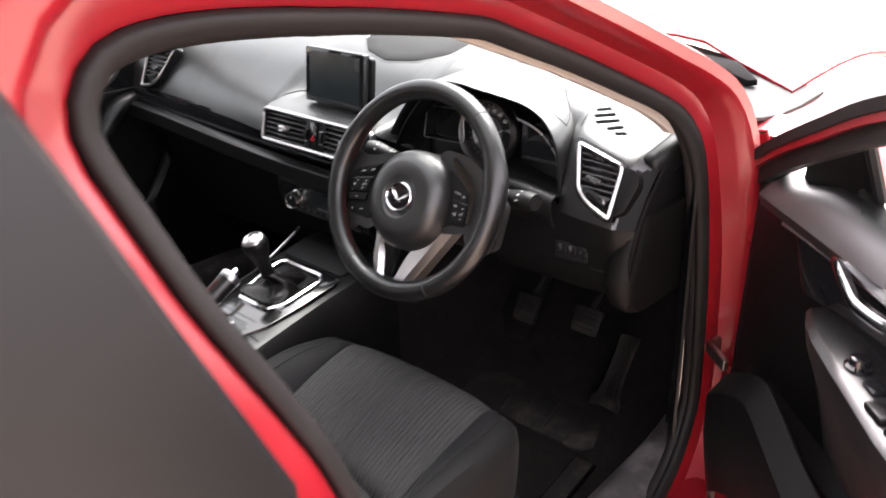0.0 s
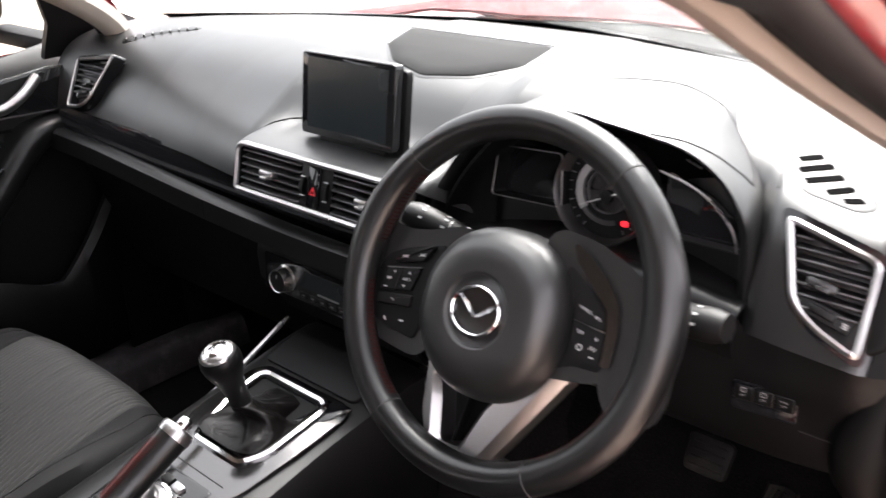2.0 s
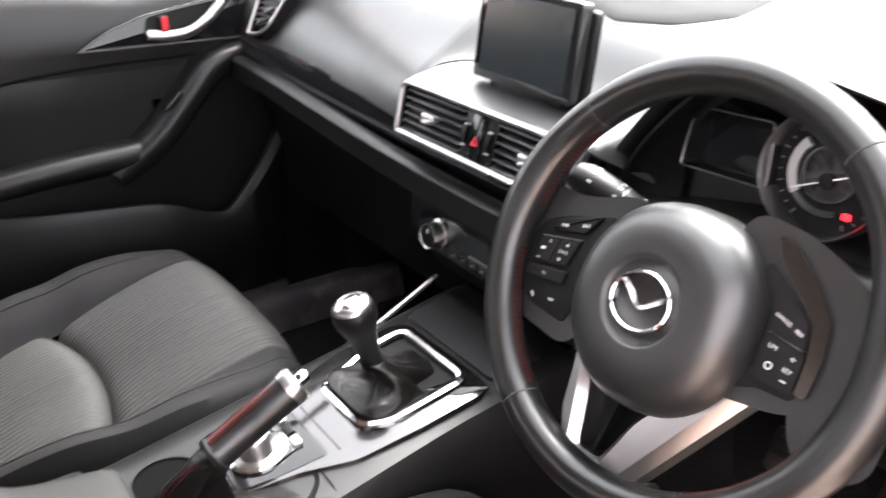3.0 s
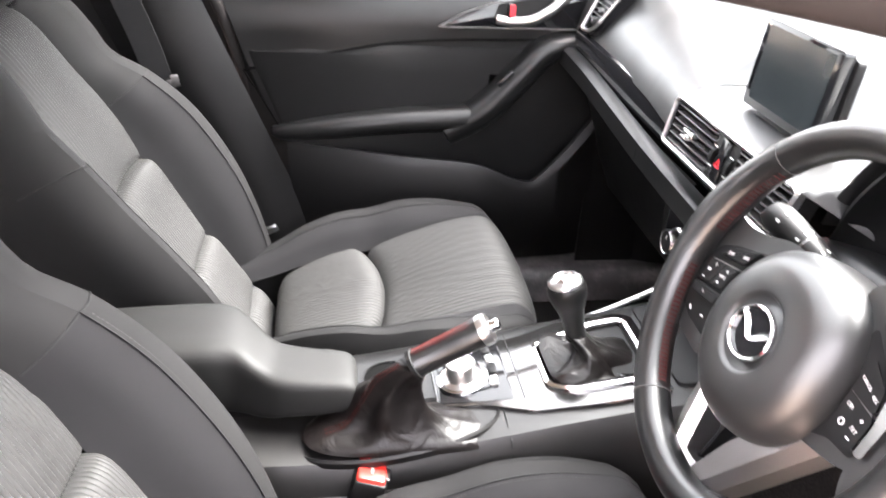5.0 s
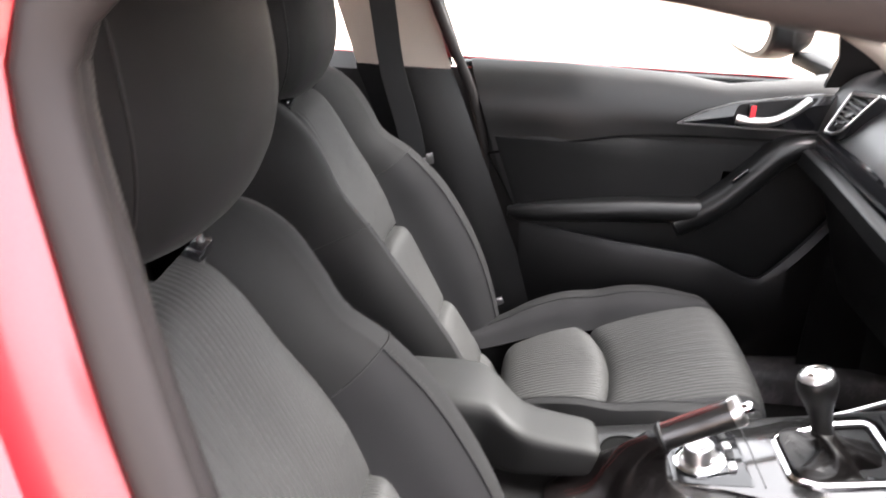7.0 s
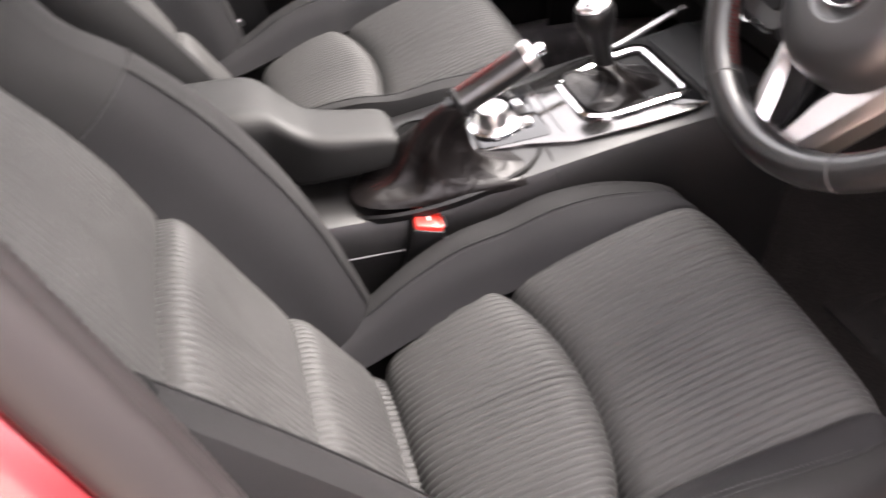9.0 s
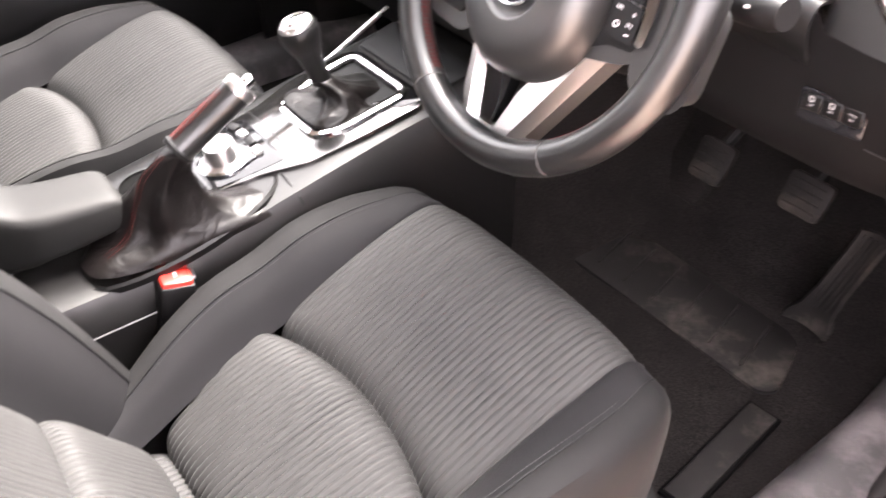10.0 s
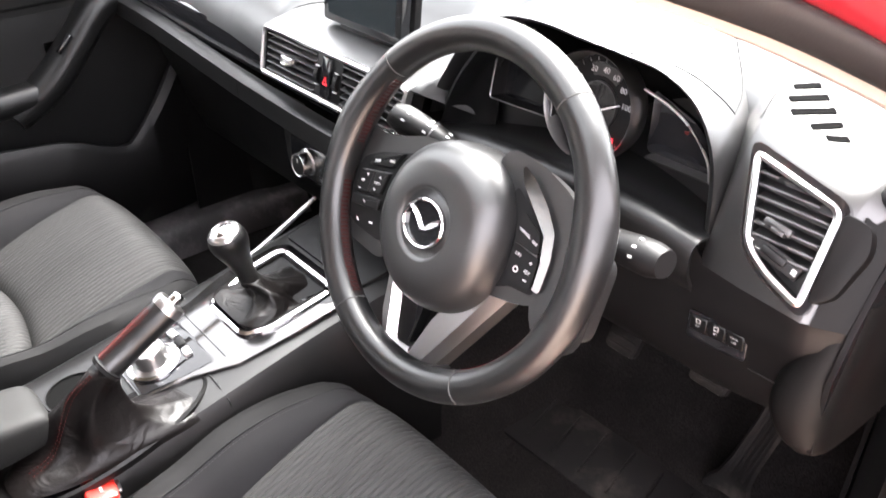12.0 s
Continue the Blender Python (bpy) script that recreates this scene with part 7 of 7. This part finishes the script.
rows = [[(-0.700 - 0.02 * w, y + 0.42 * max(0, 0.98 - z), z) for y, w in ((-0.565, 1.5), (-0.60, 0.5), (-0.66, 0), (-0.72, 0.2), (-0.76, 1.0))] for z in (0.40, 0.55, 0.70, 0.85, 0.98)]
part("lower_trim", sheet(rows, 0.006), HARD, pil, "black lower trim")
sb = thing("seat_belt", (-0.68, -0.65, 0.50), "black webbing seat belt on the passenger pillar", "seat belt")
bp = spline([(-0.615, -0.700, 1.165), (-0.640, -0.690, 1.08), (-0.660, -0.675, 0.98), (-0.672, -0.640, 0.86), (-0.672, -0.610, 0.74), (-0.670, -0.55, 0.58), (-0.665, -0.50, 0.46)], 30)
part("webbing", sweep(bp, [(0.0012, -0.024), (0.0012, 0.024), (-0.0012, 0.024), (-0.0012, -0.024)], up=(0, 1, 0.4)), BELT, sb)
part("belt_guide", join(rbox((0.012, 0.075, 0.05), pose(-0.618, -0.70, 1.18, 0, 12, 0), 0.010, 3), tube(spline([(-0.606, -0.737, 1.185), (-0.598, -0.725, 1.165), (-0.596, -0.70, 1.158), (-0.598, -0.675, 1.165), (-0.606, -0.663, 1.185)], 16), 0.007, 8)), TAN, sb, "beige belt guide")
part("belt_tongue", join(rbox((0.008, 0.022, 0.016), pose(-0.640, -0.598, 0.808, 10, 0, 15), 0.004), rbox((0.003, 0.014, 0.022), pose(-0.634, -0.592, 0.815, 10, 0, 15), 0.001)), CHROMEDARK, sb, "steel belt tongue")

# ---- rear bench and doors ----
rb = thing("rear_bench", (0, -1.45, 0.34), "dark cloth rear bench seat", "rear seat")
rows = []
for y, z in ((-1.06, 0.42), (-1.05, 0.50), (-1.08, 0.56), (-1.25, 0.55), (-1.45, 0.53), (-1.50, 0.60), (-1.58, 0.80), (-1.64, 0.98), (-1.70, 1.00)):
    rows.append([(x, y + 0.02 * math.cos(8 * x), z + 0.012 * math.cos(9 * x)) for x in np.linspace(-0.66, 0.66, 25)])
part("bench", sheet(rows, 0.02), CLOTH, rb)
for x in (-0.40, 0.0, 0.40):
    part("rear_headrest", rbox((0.24, 0.09, 0.16), pose(x, -1.70, 1.08, -12, 0, 0), 0.035, 3), CLOTH, rb, "black rear headrest")
for s in (1, -1):
    rd = thing("rear_door_trim", (s * 0.74, -1.2, 0.40), "black rear door trim", "door trim", "rear door trims")
    rows = [[(s * x, y, z) for y in (-0.62, -0.80, -1.0, -1.3, -1.75)] for x, z in ((0.70, 0.42), (0.72, 0.7), (0.735, 0.85), (0.75, 0.96), (0.79, 0.985))]
    part("trim_panel", sheet(rows, 0.006 * s), HARD, rd)
    part("rear_handle", rbox((0.02, 0.10, 0.02), pose(s * 0.715, -1.02, 0.90, 25, 0, 0), 0.006), CHROMEDARK, rd)

# ---- driver's door, open ----
DH = Vector((0.775, 0.362, 0.0))
DD = Vector((0.69, -0.724, 0)).normalized()
DN = Vector((-0.724, -0.69, 0)).normalized()
M_D = Matrix.Translation(DH) @ Matrix((DD, Vector((0, 0, 1)), DN)).transposed().to_4x4()
dd = thing("driver_door", tuple(DH + Vector((0, 0, 0.40))), "open red driver's door with black trim and window switches", "car door")
def dpt(s_, z, n_):
    return tuple(M_D @ Vector((s_, z, n_)))
def shelf_z(s_):
    return 0.957 + 0.050 * (min(s_, 0.50) - 0.15)
def ztd(s_):
    return shelf_z(s_) - 0.012
rows = []
for k in np.linspace(0, 1, 24):
    row = []
    for s_ in np.linspace(0.02, 0.98, 44):
        z = 0.42 + (ztd(s_) - 0.42) * k
        s2 = s_ - 0.05 * max(0, 0.62 - z) / 0.2 * max(0, 1 - s_ / 0.3)
        shelf = 0.020 * max(0, min(1, (z - 0.935) / 0.012)) * max(0, min(1, (s_ - 0.12) / 0.02))
        row.append(dpt(s2, z, 0.000 + shelf + (0.020 if z < 0.66 else 0.0) * max(0, min(1, (s_ - 0.08) / 0.04))))
    rows.append(row)
for dn, dz in ((-0.012, 0.006), (-0.04, 0.008), (-0.06, 0.0)):
    rows.append([tuple(Vector(p) + DN * dn + Vector((0, 0, dz))) for p in rows[23]])
part("door_panel", sheet(rows, -0.006), HARD, dd, "black moulded door trim")
rows = []
for s_ in (0.088, 0.095, 0.105, 0.12, 0.14, 0.17, 0.21, 0.26, 0.34, 0.5, 0.7, 0.95):
    ze = shelf_z(s_)
    zb = ze + 0.016 + 0.026 * min(1, max(0, (s_ - 0.12) / 0.09)) + 0.014 * math.exp(-((s_ - 0.085) / 0.028) ** 2)
    rows.append([dpt(s_, z, n_) for z, n_ in ((zb - 0.012, -0.058), (zb, -0.050), (zb, -0.026), ((ze + zb) / 2 + 0.003, 0.002), (ze + 0.003, 0.024), (ze - 0.004, 0.031), (ze - 0.016, 0.027), (ze - 0.022, 0.004))])
part("door_shelf", sheet(rows, 0.004), SOFT, dd, "padded black door top")
part("trim_line", tube([dpt(0.15 + 0.5 * k, 0.930 + 0.018 * (1 - math.exp(-3 * k)), 0.022) for k in np.linspace(0, 1, 12)], 0.0028, 8), SATIN, dd, "satin silver trim line")
bz = rounded([(0.145, 0.926), (0.199, 0.846), (0.32, 0.872), (0.50, 0.895), (0.62, 0.925), (0.52, 0.942), (0.30, 0.938)], 0.012)
bzl = part("handle_bezel", prism(bz, -0.006, 0.004, M_D, 0.002), PIANO, dd, "gloss black handle bezel")
hp = spline([dpt(*q) for q in ((0.282, 0.940, 0.006), (0.300, 0.946, 0.024), (0.330, 0.946, 0.034), (0.356, 0.937, 0.037), (0.382, 0.928, 0.037), (0.430, 0.928, 0.030), (0.475, 0.932, 0.012))], 30)
part("inner_handle", sweep(hp, [(0.009, -0.004), (0.009, 0.002), (0.004, 0.006), (-0.004, 0.006), (-0.009, 0.002), (-0.009, -0.004)], up=tuple(DN)), CHROME, bzl, "bright chrome door pull")
# switch armrest, rising towards the front
rows = []
ARM = ((0.255, 0.852, 0.022), (0.29, 0.856, 0.040), (0.34, 0.860, 0.056), (0.42, 0.858, 0.066), (0.52, 0.848, 0.072), (0.65, 0.838, 0.072), (0.76, 0.83, 0.05))
for s_, z, w in ARM:
    rows.append([dpt(s_, z + 0.004, -0.01), dpt(s_, z + 0.004, w * 0.85), dpt(s_ - 0.004, z - 0.004, w), dpt(s_ + 0.01, z - 0.03, w), dpt(s_ + 0.05, z - 0.09, w * 0.7), dpt(s_ + 0.08, z - 0.17, w * 0.35), dpt(s_ + 0.08, z - 0.17, -0.01)])
da = part("switch_armrest", loft(rows, True, True), SOFT, dd, "black armrest with window switches")
def on_arm(s_, n_, lift=0.0):
    z = float(np.interp(s_, [q[0] for q in ARM], [q[1] for q in ARM])) + 0.004
    return plane_pose(M_D @ Vector((s_, z + lift, n_)), DD, (0, 0, 1))
part("mirror_switch", revolve([(0.016, -0.002), (0.016, 0.004), (0.012, 0.006), (0.011, 0.014), (0.008, 0.016), (0.0005, 0.016)], on_arm(0.408, 0.036), 26), PIANO, da, "round mirror switch")
part("fold_switch", rbox((0.024, 0.022, 0.008), on_arm(0.447, 0.036, 0.002), 0.003), PIANO, da)
for k, (a, b) in enumerate(((0.485, 0.022), (0.485, 0.050), (0.525, 0.022), (0.525, 0.050))):
    part("window_switch", rbox((0.034, 0.024, 0.010), on_arm(a, b, 0.003), 0.004), HARD, da, "black window switch")
# the pocket edge
rows = [[dpt(s_ + 0.02 * max(0, 0.6 - z - dz), z + dz, n_ * w_) for z, n_ in ((0.650, 0.050), (0.657, 0.064), (0.645, 0.074), (0.56, 0.072), (0.43, 0.050))] for s_, dz, w_ in ((0.082, -0.050, 0.55), (0.092, -0.020, 0.85), (0.108, 0.004, 0.97), (0.14, 0.030, 1.0), (0.20, 0.066, 1.0), (0.245, 0.082, 1.0), (0.30, 0.066, 1.0), (0.40, 0.036, 1.0), (0.60, 0.010, 1.0))]
rows = smooth_rows(rows, 24, 5)
part("door_pocket", sheet(rows, 0.005), HARD, dd, "black door pocket")
rows = [[dpt(s_, z, n_) for z, n_ in ((0.985, -0.05), (0.93, -0.075), (0.80, -0.095), (0.55, -0.095), (0.33, -0.06))] for s_ in (-0.01, 0.1, 0.4, 0.7, 1.0)]
part("outer_skin", sheet(rows, 0.004), RED, dd, "red outer door skin")
rows = [[dpt(s_, z, n_) for n_ in (-0.09, -0.04, -0.012, 0.0)] for s_, z in ((0.014, 0.955), (0.012, 0.80), (0.010, 0.60), (0.010, 0.42))]
part("front_edge", sheet(rows, 0.006), DEEP, dd, "black sealed door edge")
# slanted frame of the window, black inside with a red edge
fr = spline([dpt(0.0, 0.976, 0.0), dpt(0.10, 1.030, 0.012), dpt(0.24, 1.095, 0.030), dpt(0.39, 1.160, 0.05), dpt(0.60, 1.225, 0.075), dpt(0.78, 1.262, 0.09), dpt(0.92, 1.262, 0.09)], 30)
part("window_frame", sweep(fr, [(0.016, -0.008), (0.018, 0.006), (0.006, 0.012), (-0.014, 0.010), (-0.016, -0.008)], up=(0, 0, 1)), RUBBER, dd, "black rubber window frame")
part("frame_edge", sweep(fr + np.array((-0.006, -0.006, -0.013)), [(0.004, -0.005), (0.004, 0.005), (-0.008, 0.005), (-0.008, -0.005)], up=(0, 0, 1)), RED, dd, "red painted frame edge")
part("frame_inner", sweep(fr + np.array((0.004, 0.002, -0.030)), [(0.008, -0.012), (0.008, 0.012), (-0.006, 0.012), (-0.006, -0.012)], up=(0, 0, 1)), RUBBER, dd, "black inner window channel")
rows = [[dpt(s_, z, n_ - 0.036) for s_, z, n_ in r] for r in ([(0.09, 0.950, 0.000), (0.17, 0.950, -0.004), (0.29, 0.965, -0.008)], [(0.12, 1.01, 0.012), (0.19, 1.035, 0.014), (0.272, 1.05, 0.014)], [(0.18, 1.050, 0.024), (0.23, 1.070, 0.030), (0.275, 1.088, 0.034)])]
part("sail_panel", sheet(rows, 0.012), HARD, dd, "black mirror sail panel")
part("sail_bar", tube([dpt(0.280, 0.98, -0.040), dpt(0.285, 1.10, 0.010)], 0.008, 8), DEEP, dd)
rows = [[dpt(s_, z, -0.010 + 0.28 * (z - 0.99)) for s_ in (0.285, 0.5, 0.92)] for z in (0.97, 1.0, 1.03)]
part("window_glass", sheet(rows, 0.004), CLEAR, dd, "lowered side window glass")
part("check_strap", join(rbox((0.09, 0.012, 0.022), pose(0.745, 0.365, 0.618, 0, 0, -40), 0.004), rbox((0.03, 0.03, 0.035), pose(0.722, 0.405, 0.612, 0, 0, -20), 0.005)), STEEL, dd, "steel check strap")
for z in (0.55, 0.86):
    part("hinge", rbox((0.05, 0.05, 0.06), pose(0.785, 0.395, z, 0, 0, -45), 0.008), RED, dd, "red door hinge")

# ---- pedals and mat ----
def pedal(name, c, w, h, tilt, label, group="pedals"):
    p_ = thing(name, c, label, "pedal", group)
    m = Matrix.Translation(c) @ pose(0, 0, 0, tilt, 0, 0)
    part("pad", prism(rounded([(-w / 2, -h / 2), (w / 2, -h / 2), (w / 2 * 1.08, h / 2), (-w / 2 * 1.08, h / 2)], 0.010, 4), -0.008, 0.003, m, 0.003), HEEL, p_, "ribbed rubber pad")
    for k in range(4):
        part("pad_rib", rbox((w * 0.78, 0.004, 0.003), m @ pose(0, -h * 0.32 + k * h * 0.21, 0.004), 0.001, 1), HEEL, p_)
    part("arm", tube(spline([m @ Vector((0, 0.01, -0.008)), m @ Vector((0, 0.10, -0.05)), m @ Vector((0, 0.22, -0.06))], 10), 0.009, 8), DEEP, p_)
    return p_
pedal("clutch_pedal", (0.280, 0.468, 0.500), 0.056, 0.062, 62, "black rubber clutch pedal above the mat")
pedal("brake_pedal", (0.425, 0.480, 0.515), 0.062, 0.056, 62, "black rubber brake pedal above the mat")
acp = thing("accelerator_pedal", (0.51, 0.46, 0.36), "long floor-hinged accelerator pedal, worn", "pedal", "pedals")
rows = []
for k, w in ((0.0, 0.036), (0.10, 0.035), (0.2, 0.026), (0.4, 0.022), (0.8, 0.021), (1.0, 0.022)):
    c = np.array((0.500, 0.455, 0.350)) * (1 - k) + np.array((0.536, 0.480, 0.525)) * k
    rows.append([(c[0] + u * w, c[1] + 0.008 * (1 - u * u) - 0.012, c[2]) for u in np.linspace(-1, 1, 7)])
part("pad", sheet(rows, 0.008), HEEL, acp, "dusty black rubber pad")
for u in (-0.6, -0.2, 0.2, 0.6):
    part("pad_rib", tube([(0.500 + u * 0.02 + (0.536 - 0.500) * k, 0.440 + 0.025 * k, 0.350 + 0.175 * k) for k in (0.22, 0.6, 0.97)], 0.0018, 6), HEEL, acp)
mat_ = thing("floor_mat", (0.36, 0.38, 0.33), "black carpet mat with a dusty ribbed heel pad", "floor mat")
rows = [[(x, y, 0.328 + 0.05 * max(0, (y - 0.48) / 0.15) ** 1.5 + 0.003 * math.sin(14 * x + 9 * y)) for x in np.linspace(0.14, 0.575, 20)] for y in np.linspace(-0.10, 0.62, 30)]
part("mat_carpet", sheet(rows, -0.008), CARPET, mat_)
pad_o = rounded([(0.176, 0.302), (0.530, 0.310), (0.545, 0.330), (0.512, 0.425), (0.405, 0.470), (0.375, 0.572), (0.212, 0.570), (0.222, 0.500), (0.172, 0.450)], 0.018, 4)
part("heel_pad", prism(pad_o, 0.324, 0.3325, Matrix.Identity(4), 0.002), HEEL, mat_, "dusty black rubber heel pad")
for k in range(6):
    x = 0.225 + 0.054 * k
    part("heel_rib", rbox((0.005, 0.10, 0.004), pose(x - 0.02, 0.375, 0.3335, 0, 0, 12), 0.0015, 1), HEEL, mat_)
for k in range(4):
    x = 0.240 + 0.036 * k
    part("heel_rib", rbox((0.005, 0.045, 0.004), pose(x, 0.530, 0.3335, 0, 0, 10), 0.0015, 1), HEEL, mat_)
fr_ = thing("seat_rail_cover", (0.565, 0.10, 0.33), "worn dark floor rail cover beside the mat", "rail cover")
part("cover_well", rbox((0.046, 0.200, 0.010), pose(0.565, 0.190, 0.331, 0, 0, 6), 0.002), HOLE, fr_, "dark gap round the cover")
part("cover", rbox((0.038, 0.190, 0.012), pose(0.565, 0.190, 0.333, 0, 0, 6), 0.002), HEEL, fr_)
foot = thing("foot_rest", (0.18, 0.56, 0.36), "black carpeted foot rest", "foot rest")
part("rest", rbox((0.10, 0.03, 0.22), pose(0.185, 0.60, 0.44, -38, 0, 0), 0.012, 2), CARPET, foot)
